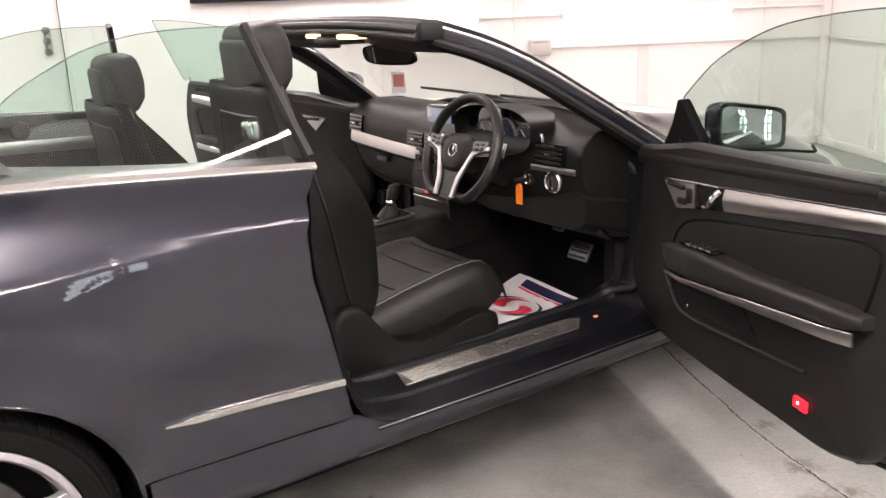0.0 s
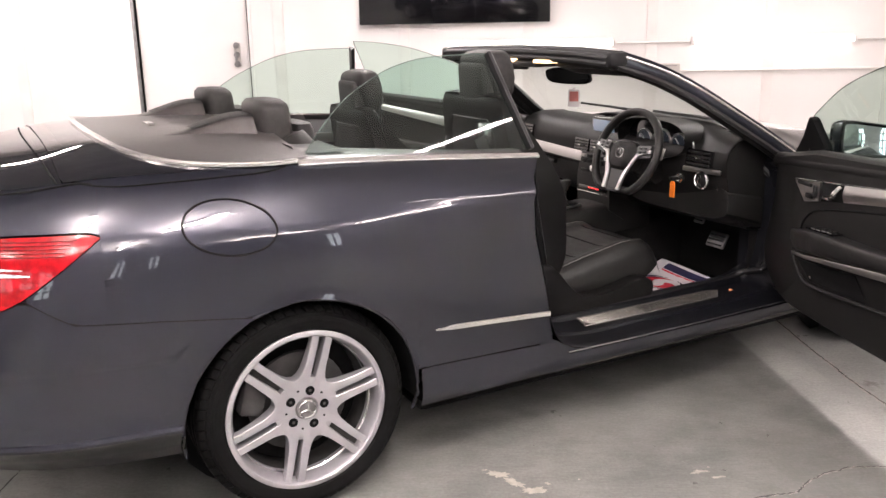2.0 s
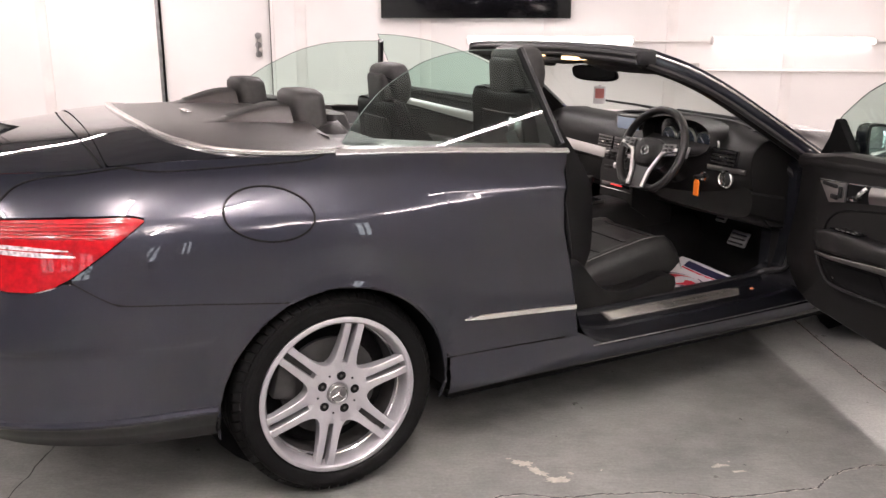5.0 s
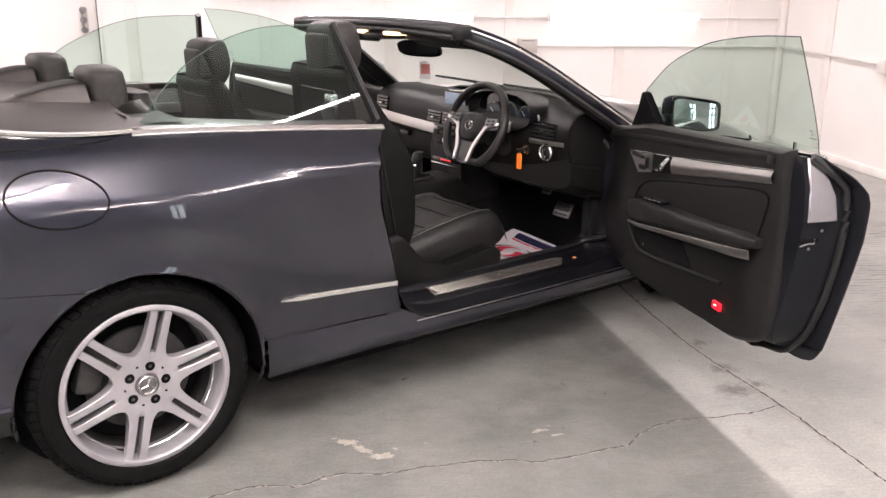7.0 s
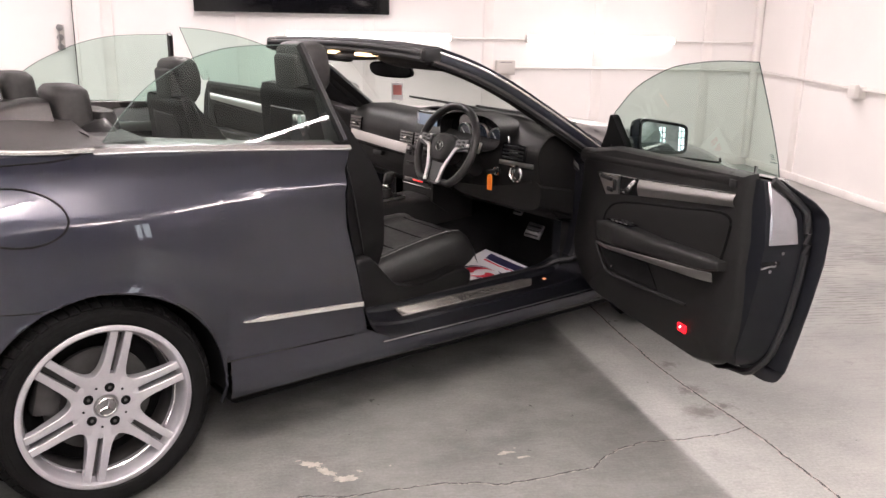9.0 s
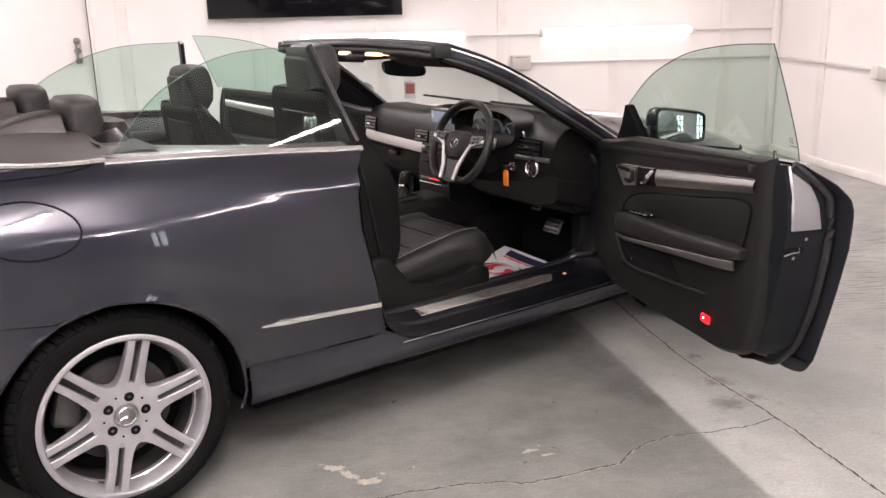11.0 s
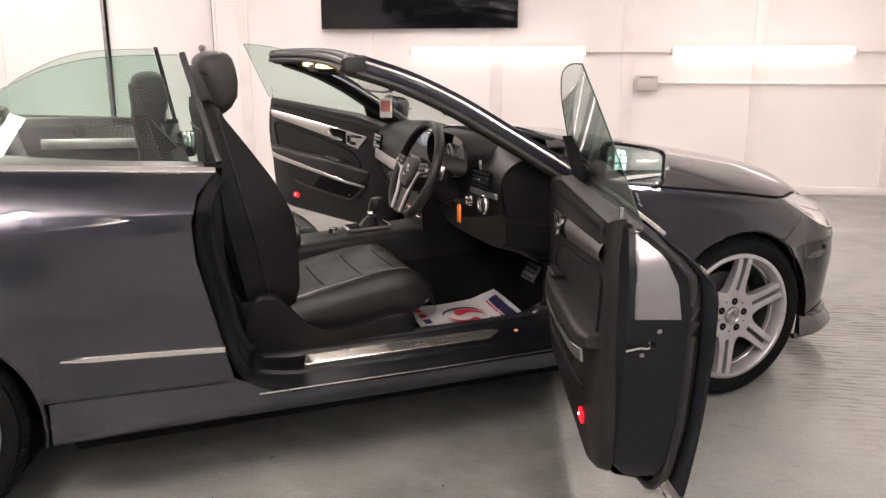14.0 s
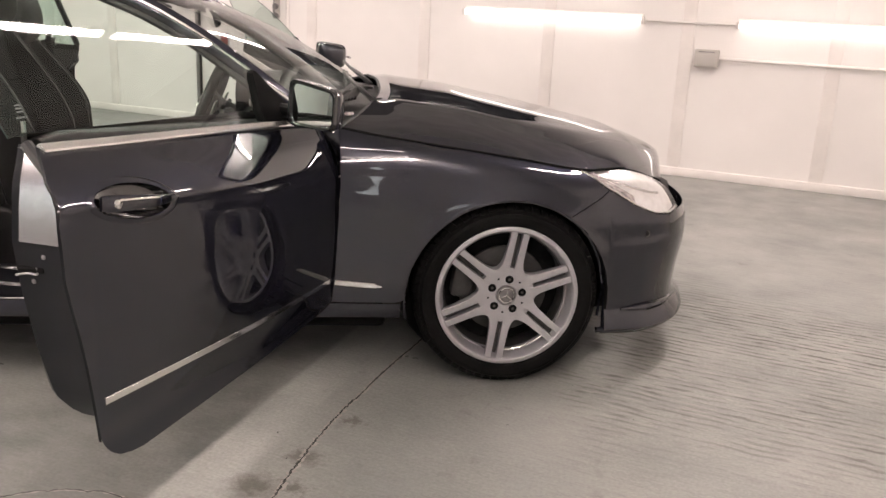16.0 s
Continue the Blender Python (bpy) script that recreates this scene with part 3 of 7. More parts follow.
for zz in (1.085, 1.17, 1.255):
    part("knob", Geo().spin([(0.0, -0.03), (0.024, -0.028), (0.03, -0.012), (0.024, 0.012)], 16, "y", pose(DX1 - 0.125, Y1 + 0.004, zz)), STEEL, door)
part("pull_bar", Geo().tube([(DX1 - 0.125, Y1 - 0.028, 1.09), (DX1 - 0.125, Y1 - 0.036, 1.17), (DX1 - 0.125, Y1 - 0.028, 1.25)], 0.011, 8), STEEL, door)
for zz in (0.35, 1.12, 1.85):
    part("hinge", Geo().tube([(DX0 - 0.004, Y1 - 0.012, zz - 0.06), (DX0 - 0.004, Y1 - 0.012, zz + 0.06)], 0.012, 8), STEEL, door)
tagged(part("threshold", Geo().box((DX0 - 0.06, Y1 - 0.09, 0), (DX1 + 0.06, Y1 - 0.023, 0.055), 0.012), CONCRETE), "low grey concrete kerb at the door", "kerb", kind="structure")

# television on the wall
tv = tagged(part("television", Geo().box((-0.05, Y1 - 0.085, 1.415), (1.69, Y1 - 0.04, 2.40), 0.008), GLOSS_BLACK), "large black flat-screen television hung on the wall", "television")
part("screen", Geo().box((-0.035, Y1 - 0.089, 1.435), (1.675, Y1 - 0.084, 2.385), 0.002), TV_BLACK, tv)
part("wall_bracket", Geo().box((0.4, Y1 - 0.042, 1.7), (1.2, Y1, 2.1), 0.004), STEEL, tv)


# tube lamps on the wall and their conduit
def wall_tube(x0, x1):
    t = tagged(part("tube_lamp", Geo().box((x0 + 0.01, Y1 - 0.035, 1.225), (x1 - 0.01, Y1, 1.262), 0.006), PIPE_WHITE), "lit white fluorescent batten on the wall", "tube lamp", "wall tubes")
    part("tube", Geo().tube([(x0 + 0.02, Y1 - 0.055, 1.213), (x1 - 0.02, Y1 - 0.055, 1.213)], 0.021, 12), TUBE_GLOW, t)
    for xx in (x0, x1 - 0.024):
        part("end_cap", Geo().box((xx, Y1 - 0.08, 1.185), (xx + 0.024, Y1 - 0.005, 1.24), 0.006), PIPE_WHITE, t)
    return t


wall_tube(0.735, 2.29)
wall_tube(2.99, 4.49)


def conduit(path, r, label):
    return tagged(part("conduit", Geo().tube(path, r, 8), PIPE_WHITE), label, "conduit", kind="structure")


conduit([(2.29, Y1 - 0.024, 1.213), (2.99, Y1 - 0.024, 1.213)], 0.009, "thin white conduit between the tube lamps")
conduit([(4.49, Y1 - 0.024, 1.213), (X1 - 0.005, Y1 - 0.024, 1.213)], 0.009, "thin white conduit between the tube lamps")
conduit([(2.89, Y1 - 0.03, 0.952), (X1 - 0.03, Y1 - 0.03, 0.945), (X1 - 0.03, Y1 - 0.1, 0.945), (X1 - 0.03, 3.45, 0.905), (X1 - 0.03, 1.6, 0.90)], 0.013, "white pipe conduit along the wall")
sb = tagged(part("switch_box", Geo().box((2.712, Y1 - 0.075, 0.885), (2.892, Y1, 1.02), 0.008), BOX_GREY), "grey plastic switch box on the wall", "switch box")
part("cover", Geo().box((2.722, Y1 - 0.081, 0.895), (2.882, Y1 - 0.074, 0.985), 0.004), BOX_GREY, sb)
part("writing_bar", Geo().box((2.74, Y1 - 0.0785, 0.998), (2.86, Y1 - 0.074, 1.006)), STEEL, sb)
sb2 = tagged(part("socket_box", Geo().box((X1 - 0.08, 3.28, 0.83), (X1, 3.42, 0.93), 0.008), PIPE_WHITE), "white socket with a plug on the side wall", "socket")
part("plug", Geo().box((X1 - 0.13, 3.25, 0.84), (X1 - 0.08, 3.33, 0.95), 0.012), PIPE_WHITE, sb2)
# ceiling battens
for lx, ly, lw in LAMPS:
    t = tagged(part("ceiling_light", Geo().box((lx - 0.05, ly - 0.76, HH - 0.09), (lx + 0.05, ly + 0.76, HH), 0.01), PIPE_WHITE), "long white ceiling batten light", "ceiling light", "ceiling battens")

g = Geo().box((-0.05, -0.7, HH - 0.09), (0.05, 0.7, HH), 0.01, pose(ASKEW[0], ASKEW[1], 0, 0, 0, ASKEW[2]))
tagged(part("ceiling_light", g, PIPE_WHITE), "long white ceiling batten light hung askew", "ceiling light", "ceiling battens")

# joints, cracks and chips in the floor
rnd = random.Random(4)


def ribbon(path, w, z, jitter, name, material, label):
    g = Geo()
    rows = []
    for i, (x, y) in enumerate(path):
        a = path[max(i - 1, 0)]
        b = path[min(i + 1, len(path) - 1)]
        t = Vector((b[0] - a[0], b[1] - a[1]))
        t.normalize()
        hw = w * rnd.uniform(0.35, 1.3) / 2
        x += rnd.uniform(-jitter, jitter)
        y += rnd.uniform(-jitter, jitter)
        rows.append([(x - t.y * hw, y + t.x * hw, z), (x + t.y * hw, y - t.x * hw, z)])
    g.grid(rows)
    return tagged(part(name, g, material, flat=True), label, "floor mark", kind="structure")


def jag(pts, n, amp):
    P = curve(pts, n)
    return [(p[0] + amp * (noise.noise((p[0] * 9, p[1] * 9, 1.0)) + .55 * noise.noise((p[0] * 32, p[1] * 32, 3.0))), p[1] + amp * (noise.noise((p[0] * 9, p[1] * 9, 7.0)) + .55 * noise.noise((p[0] * 32, p[1] * 32, 5.0)))) for p in P]


main_crack = jag([(0.35, -0.93), (0.534, -0.858), (0.661, -0.818), (0.795, -0.827), (0.862, -0.788), (1.052, -0.787), (1.194, -0.77), (1.358, -0.755), (1.448, -0.759), (1.553, -0.778), (1.733, -0.735), (1.854, -0.713), (1.918, -0.644), (2.09, -0.563), (2.28, -0.555), (2.503, -0.494)], 220, 0.014)
ribbon(main_crack, 0.0062, 0.0025, 0.0022, "floor_crack", CRACK, "jagged dark crack in the floor")
ribbon(main_crack, 0.008, 0.0012, 0.003, "floor_crack_edge", WORN_LINE, "crumbled pale edge of the floor crack")
joint = jag([(2.36, 1.6), (2.36, 0.74), (2.385, 0.30), (2.42, -0.05), (2.505, -0.49), (2.57, -1.02), (2.63, -1.6), (2.72, -2.6)], 420, 0.005)
ribbon(joint, 0.0072, 0.0024, 0.0022, "floor_joint", CRACK, "dark joint between the floor slabs")
ribbon(joint, 0.019, 0.0011, 0.006, "floor_joint_edge", WORN_LINE, "worn pale edge of the slab joint")
ribbon(jag([(-0.72, -0.3), (-0.66, -0.46), (-0.64, -0.80), (-0.62, -1.3), (-0.60, -2.0)], 90, 0.01), 0.005, 0.0024, 0.001, "floor_crack", CRACK, "thin dark crack in the floor")
ribbon(jag([(2.6, -1.2), (2.63, -1.5), (2.62, -1.8)], 60, 0.01), 0.006, 0.0024, 0.001, "floor_crack", CRACK, "short dark crack in the floor")


def chip(cx, cy, rx, ry, turn, seed, material=CHIP, z=0.002):
    g = Geo()
    n = 72
    vs = [(cx, cy, z)]
    c, s = math.cos(turn), math.sin(turn)
    for k in range(n):
        a = 2 * math.pi * k / n
        r = 0.75 + 0.55 * noise.noise((math.cos(a) * 1.4 + seed, math.sin(a) * 1.4, seed * 3.1)) + 0.34 * noise.noise((math.cos(a) * 5, math.sin(a) * 5 + seed, 2.0)) + 0.14 * noise.noise((math.cos(a) * 16, math.sin(a) * 16 + seed, 4.0))
        x, y = rx * r * math.cos(a), ry * r * math.sin(a)
        vs.append((cx + c * x - s * y, cy + s * x + c * y, z))
    g.add(vs, [(0, 1 + k, 1 + (k + 1) % n) for k in range(n)])
    return tagged(part("paint_chip", g, material, flat=True), "pale patch where the floor paint has chipped off", "floor mark", "floor chips", kind="structure")


for i, (cx, cy, rx, ry, tn) in enumerate(((0.945, -0.585, 0.045, 0.022, -0.1), (0.995, -0.64, 0.05, 0.02, -0.9), (1.05, -0.685, 0.055, 0.022, 0.1), (1.10, -0.645, 0.012, 0.01, 0), (0.90, -0.555, 0.012, 0.006, 0), (1.59, -0.578, 0.035, 0.016, 0.1), (1.64, -0.615, 0.028, 0.008, 0.1), (1.63, -0.55, 0.006, 0.005, 0), (1.2, -0.62, 0.005, 0.005, 0), (0.87, -0.8, 0.012, 0.006, 0))):
    chip(cx, cy, rx, ry, tn, i + 1.3)
SPECK = mat("dark_speck", (0.05, 0.05, 0.048), 0.8, var=0.2)
for i in range(26):
    tagged(chip(rnd.uniform(0.6, 4.2), rnd.uniform(-1.4, 1.2), rnd.uniform(0.003, 0.009), rnd.uniform(0.002, 0.004), rnd.uniform(0, 3), i + 40.1, SPECK, 0.002), "small dark speck on the floor")

# ---- the car: its outer shape ----
HL_INNER = mat("headlamp_reflector", (0.96, 0.95, 0.945), 0.3, 0.55, 0.5, var=0.08, vscale=40)
car = new("convertible_car")
tagged(car, "dark grey metallic convertible with its roof down and both doors open", "car")
car.matrix_world = pose(-0.0876, 0.0445, 0, 0, 0, 29.647)
WIDE = 1.095
PLAN = curve([(-1.11, 0), (-1.105, 0.2), (-1.085, 0.4), (-1.04, 0.54), (-0.95, 0.655), (-0.82, 0.745), (-0.65, 0.815), (-0.4, 0.857), (0, 0.875),
              (0.5, 0.874), (0.9, 0.872), (1.5, 0.879), (2.1, 0.870), (2.5, 0.874), (2.76, 0.876), (3.0, 0.852), (3.15, 0.808), (3.29, 0.765), (3.41, 0.685),
              (3.49, 0.575), (3.55, 0.43), (3.59, 0.22), (3.60, 0)], 500)
PLAN[:, 1] *= WIDE
PLAN[:, 0] = np.maximum.accumulate(PLAN[:, 0])
TAN = np.gradient(PLAN, axis=0)
TAN /= np.linalg.norm(TAN, axis=1)[:, None]
STATIONS = [
    (-1.11, [(.26, .10), (.33, .03), (.45, .0), (.56, .0), (.62, .015), (.67, .05), (.74, .06), (.86, .07), (.96, .085), (1.01, .12)]),
    (-0.82, [(.27, .08), (.34, .02), (.45, 0), (.56, 0), (.64, .01), (.70, .02), (.78, .035), (.88, .06), (.96, .11), (1.015, .19)]),
    (-0.40, [(.28, .06), (.33, .03), (.40, .015), (.50, .002), (.64, 0), (.75, .006), (.85, .018), (.92, .045), (.985, .10), (1.038, .175)]),
    (0.0, [(.22, .05), (.30, .02), (.40, .012), (.50, .002), (.62, 0), (.76, .0), (.87, .012), (.905, .03), (.98, .085), (1.035, .15)]),
    (0.9, [(.21, .06), (.27, .02), (.36, .022), (.42, .0155), (.58, .0035), (.75, .001), (.845, .0), (.872, .006), (.93, .055), (.985, .125)]),
    (2.0, [(.21, .06), (.27, .02), (.36, .019), (.42, .0125), (.52, .005), (.64, .001), (.725, .001), (.75, .007), (.83, .045), (.905, .105)]),
    (2.3, [(.22, .06), (.28, .02), (.36, .012), (.42, .012), (.54, .004), (.64, .002), (.72, .010), (.78, .022), (.83, .05), (.855, .085)]),
    (2.76, [(.22, .06), (.28, .03), (.36, .02), (.42, .01), (.54, 0), (.62, 0), (.68, .006), (.73, .018), (.77, .045), (.793, .085)]),
    (3.05, [(.17, .03), (.20, .0), (.25, .012), (.36, .012), (.48, .0), (.56, .0), (.62, .004), (.68, .018), (.72, .045), (.75, .09)]),
    (3.27, [(.16, .0), (.19, -.02), (.235, .02), (.34, .012), (.46, 0), (.54, 0), (.60, .006), (.65, .03), (.70, .08), (.735, .15)]),
    (3.55, [(.16, 0), (.19, -.02), (.24, .02), (.34, .02), (.46, 0), (.53, .0), (.58, .02), (.61, .04), (.64, .07), (.66, .11)]),
    (3.60, [(.16, 0), (.19, -.02), (.24, .02), (.34, .02), (.46, 0), (.53, .0), (.58, .02), (.60, .03), (.62, .05), (.64, .08)]),
]
ST_X = np.array([s[0] for s in STATIONS])
ST_P = np.array([s[1] for s in STATIONS])
# slopes between the stations, kept from overshooting
SEC = np.diff(ST_P, axis=0) / np.diff(ST_X)[:, None, None]
ST_M = np.zeros_like(ST_P)
ST_M[0], ST_M[-1] = SEC[0], SEC[-1]
for _i in range(1, len(ST_X) - 1):
    _a, _b = SEC[_i - 1], SEC[_i]
    ST_M[_i] = np.where(_a * _b > 0, 2 * _a * _b / np.where(np.abs(_a + _b) < 1e-9, 1e-9, _a + _b), 0)
COLS = {}
RA, FA = 0.362, 0.354
MODE = {"door": False}
CREASE = ((.15, .918), (.39, .906), (.575, .897), (.80, .886), (1.14, .845), (1.52, .808), (2.1, .76))


def crease(x, z):
    """A sharp fold along the side: the sheet steps in below it and swells out again."""
    out = 0.0
    # the metal swells a little round the wheel arches
    for cx, r in ((0.0, RA), (2.76, FA)):
        q = math.hypot(x - cx, z - .31) - r
        if 0 <= q < .055 and z > .3:
            out -= 0.007 * (1 - q / .055) ** 2
    # haunch over the rear wheel, dying out towards the door
    if -.15 < x < .72 and z > .42:
        out -= 0.011 * (1 - smooth01((math.hypot(x, z - .31) - .48) / .18)) * smooth01((x + .15) / .3) * smooth01((z - .42) / .2)
    # side skirt: flat above, flaring out to a lip below a fold
    fold = .327 - .05 * min(max(x - .386, 0), .5)
    if .36 < x < 2.42 and z < fold:
        out -= 0.011 * min((fold - z) / .055, 1.0)
    if x < -0.36 and z < .565:
        dz = .565 - z
        return out + 0.013 * (1 - math.exp(-dz / .010)) * math.exp(-dz / .16) - 0.016 * min(max((.405 - z) / .05, 0), 1)
    if x > 2.98 and z < .552:
        dz = .552 - z
        return out + 0.008 * min((x - 2.98) / .1, 1) * (1 - math.exp(-dz / .008)) * math.exp(-dz / .11)
    if 2.2 <= x <= 2.62 and z < .757 - (x - 2.2) * .05:
        dz = .757 - (x - 2.2) * .05 - z
        return out + 0.007 * (2.62 - x) / .42 * (1 - math.exp(-dz / .010)) * math.exp(-dz / .10)
    if x < .25 or x > 2.2:
        return out
    dz = float(np.interp(x, [c[0] for c in CREASE], [c[1] for c in CREASE])) - z
    if dz <= 0:
        return out
    amp = 0.011 * smooth01((x - .25) / .6) * min(max((2.2 - x) / .8, 0.25), 1)
    return out + amp * (1 - math.exp(-dz / .010)) * math.exp(-dz / .7)


def column(x):
    k = (round(float(x), 4), MODE["door"])
    if k not in COLS and MODE["door"] and x > 2.0:
        # the door keeps its own even section up to its front edge
        COLS[k] = curve(ST_P[5] + (ST_P[5] - ST_P[4]) / 1.1 * (x - 2.0), 60)
    elif k not in COLS:
        i = min(max(int(np.searchsorted(ST_X, x)) - 1, 0), len(ST_X) - 2)
        h = ST_X[i + 1] - ST_X[i]
        u = min(max((x - ST_X[i]) / h, 0), 1)
        p = ((1 + 2 * u) * (1 - u) ** 2 * ST_P[i] + u * (1 - u) ** 2 * h * ST_M[i] + u * u * (3 - 2 * u) * ST_P[i + 1] + u * u * (u - 1) * h * ST_M[i + 1])
        COLS[k] = curve(p, 60)
    return COLS[k]


def ztop(x):
    return float(column(x)[-1, 0])


def skin(x, z, side, off=0.0):
    """A point of the body's outer face at the plan place x and height z; off: metres inwards."""
    c = column(x)
    d = float(np.interp(z, c[:, 0], c[:, 1])) + off + crease(x, z)
    if MODE["door"]:
        # the door skin stands a little proud and is crowned both ways
        d -= 0.013 + max(0.012 * (1 - ((x - 1.5) / .62) ** 2), 0) * max(1 - ((z - .58) / .34) ** 2, 0)
    w = float(np.interp(x, PLAN[:, 0], PLAN[:, 1]))
    tx = float(np.interp(x, PLAN[:, 0], TAN[:, 0]))
    tw = float(np.interp(x, PLAN[:, 0], TAN[:, 1]))
    return (x + tw * d, side * (w - tx * d), z)


def skin_at(x, z, side, off=0.0):
    """The point of the outer face whose true x is given."""
    a, b = x - 0.3, x + 0.3
    for _ in range(30):
        m = (a + b) / 2
        if skin(m, z, side, off)[0] < x:
            a = m
        else:
            b = m
    return skin(m, z, side, off)


def edge_w(x):
    p = skin(x, ztop(x), 1)
    return p[1]


def rim_pt(xp):
    """The upper edge of the body side at the plan place xp: x, half width, height."""
    return skin(xp, ztop(xp), 1)


def panel(geo, side, xs, zlo, zhi, nz, xmap=None, off=0.0, edge=0.0):
    rows = []
    for xc in xs:
        a, b = zlo(xc), zhi(xc)
        row = []
        for k in range(nz + 1):
            z = a + (b - a) * k / nz
            row.append(skin(xmap(xc, z) if xmap else xc, z, side, off))
        rows.append(row)
    geo.grid(rows)
    if edge:
        # a returned edge all round, so that the sheet has thickness
        for line in (rows[0], rows[-1], [r[0] for r in rows], [r[-1] for r in rows]):
            inner = [(p[0], p[1] - side * edge, p[2]) for p in line]
            geo.grid([line, inner])
    return geo


def lin(x, *pts):
    return float(np.interp(x, [p[0] for p in pts], [p[1] for p in pts]))



def arch(x, cx, r, zc=0.31):
    d = abs(x - cx)
    return zc + math.sqrt(r * r - d * d) if d < r else None


def arch_xs(cx, r, n=22):
    return [cx - r * math.cos(math.pi * k / n) for k in range(n + 1)]


def shut_r(z):
    return lin(z, (.25, .915), (.3, .905), (.4, .88), (.56, .845), (.75, .80), (.86, .795), (.93, .82), (.985, .885))


def shut_f(z):
    return lin(z, (.25, 2.16), (.4, 2.175), (.7, 2.19), (.86, 2.185))


def seam_rear(x):
    return lin(x, (-.71, .758), (-.66, .725), (-.60, .69), (-.40, .675), (-.144, .645), (0, .63))


def lamp_lo(x):
    return lin(x, (-1.11, .755), (-.98, .742), (-.92, .735), (-.86, .727), (-.80, .727), (-.75, .74), (-.70, .768), (-.60, .84), (-.515, .903))


def lamp_hi(x):
    return lin(x, (-1.11, .90), (-.9, .910), (-.7, .916), (-.56, .917), (-.53, .914), (-.515, .908))


def z_quarter(x):
    a = arch(x, 0, RA)
    if x < 0:
        return max(seam_rear(x), a or 0)
    return a if a else 0.377 - (x - 0.39) * 0.04


def blend_rear(xc, z):
    return xc + smooth01((xc - 0.42) / 0.43) * (shut_r(z) - 0.85)


GAP = 0.003
for side in (-1, 1):
    nm = "near" if side < 0 else "far"
    # rear quarter panel
    g = Geo()
    xs = sorted(set([round(v, 4) for v in list(np.linspace(-0.704, -RA, 12)) + arch_xs(0, RA - 0.0005, 26) + [-.5152, -.5149] + list(np.linspace(RA, 0.85, 26))]))
    panel(g, side, xs, z_quarter, lambda x: (lamp_lo(x) - GAP) if x < -.515 else ztop(x), 120, blend_rear, edge=0.02)
    panel(g, side, list(np.concatenate([-1.109 + 0.19 * np.linspace(0, 1, 20) ** 2, np.linspace(-0.91, -0.515, 20)])), lambda x: lamp_hi(x) + GAP, lambda x: ztop(x), 8)
    part("rear_quarter_panel", g, PAINT, car, angle=50)
    # wheel arch lips
    for cx, r in ((0, RA), (2.76, FA)):
        pth = []
        for k in range(41):
            a = math.radians(-12 + 204 * k / 40)
            px, pz = cx + r * math.cos(a), 0.31 + r * math.sin(a)
            p = skin(px, max(pz, 0.24), side, 0.008)
            pth.append((p[0], p[1], pz))
        part("arch_lip", Geo().tube(pth, 0.006, 6), PAINT, car)
        # dark liner inside the arch
        rows = []
        for yy in (0.0, 0.10, 0.28):
            rows.append([(cx + (r + 0.004) * math.cos(math.radians(-6 + 192 * k / 30)), p2 * 1.0, 0.31 + (r + 0.004) * math.sin(math.radians(-6 + 192 * k / 30))) for k in range(31) for p2 in [side * (0.925 - yy)]])
        gl = Geo().grid(rows)
        gl.grid([[(cx + rr * math.cos(2 * math.pi * k / 30), side * 0.66, 0.33 + rr * math.sin(2 * math.pi * k / 30)) for k in range(31)] for rr in (0.0, 0.38)])
        part("arch_liner", gl, VOID, car)
    # rear bumper side
    g = Geo()
    xs = sorted(set([round(v, 4) for v in list(-1.11 + 0.41 * (np.linspace(0, 1, 30) ** 2)) + list(np.linspace(-0.70, -RA, 14)) + list(np.linspace(-RA, -0.145, 10))]))

    def zlo_b(x):
        a = arch(x, 0, RA)
        return a if a else .345
    panel(g, side, xs, zlo_b, lambda x: (seam_rear(x) if x > -.704 else lamp_lo(x)) - GAP, 36)
    part("rear_bumper_half", g, PAINT, car, angle=50)
    # tail lamp with a clear band
    g, g2 = Geo(), Geo()
    xs = list(-1.08 + 0.565 * np.linspace(0, 1, 44) ** 1.4)
    panel(g, side, xs, lambda x: lamp_lo(x) + 0.001, lambda x: lamp_hi(x) - 0.001, 14, off=-0.004)
    tl = part("tail_lamp", g, RED_LENS, car, "red tail lamp with a clear ribbed band")
    # two clear bands that narrow outwards, split by thin red lines
    for zc, hh, x1 in ((.841, .0050, -.70), (.827, .0062, -.675)):
        g2 = Geo()
        xs2 = [x for x in xs if x < x1]
        tap = lambda x: lin(x, (x1 - .10, 1), (x1, .15))
        panel(g2, side, xs2, lambda x: zc - .05 * (x + .8) - hh * tap(x), lambda x: zc - .05 * (x + .8) + hh * tap(x), 2, off=-0.0065)
        part("clear_band", g2, CLEAR_LENS, tl)
    for j in range(5):
        pth = [skin(x, .868 + .009 * j, side, -0.0055) for x in xs if -0.93 < x < -0.60 + .01 * j]
        part("lens_rib", Geo().tube(pth, 0.0016, 5), DARK_RIB, tl)
    # the lid's share of the lamp is set off by a dark joint
    part("lamp_joint", Geo().tube([skin_at(x, z, side, -.005) for x, z in ((-.868, .912), (-.905, .85), (-.925, .79), (-.945, .742))], .0028, 6), VOID, tl)
    # skirt under the door
    g = Geo()
    panel(g, side, list(np.linspace(0.375, 0.90, 14)), lambda x: .246, lambda x: z_quarter(max(x, .39)) - GAP, 8)
    panel(g, side, list(np.linspace(0.90, 2.165, 24)), lambda x: 0.24, lambda x: lin(x, (.90, z_quarter(.9) - GAP), (.93, .30), (2.165, .295)), 8)
    panel(g, side, list(np.linspace(2.165, 2.395, 8)), lambda x: 0.24, lambda x: 0.295, 8)
    part("side_skirt", g, PAINT, car, angle=40)
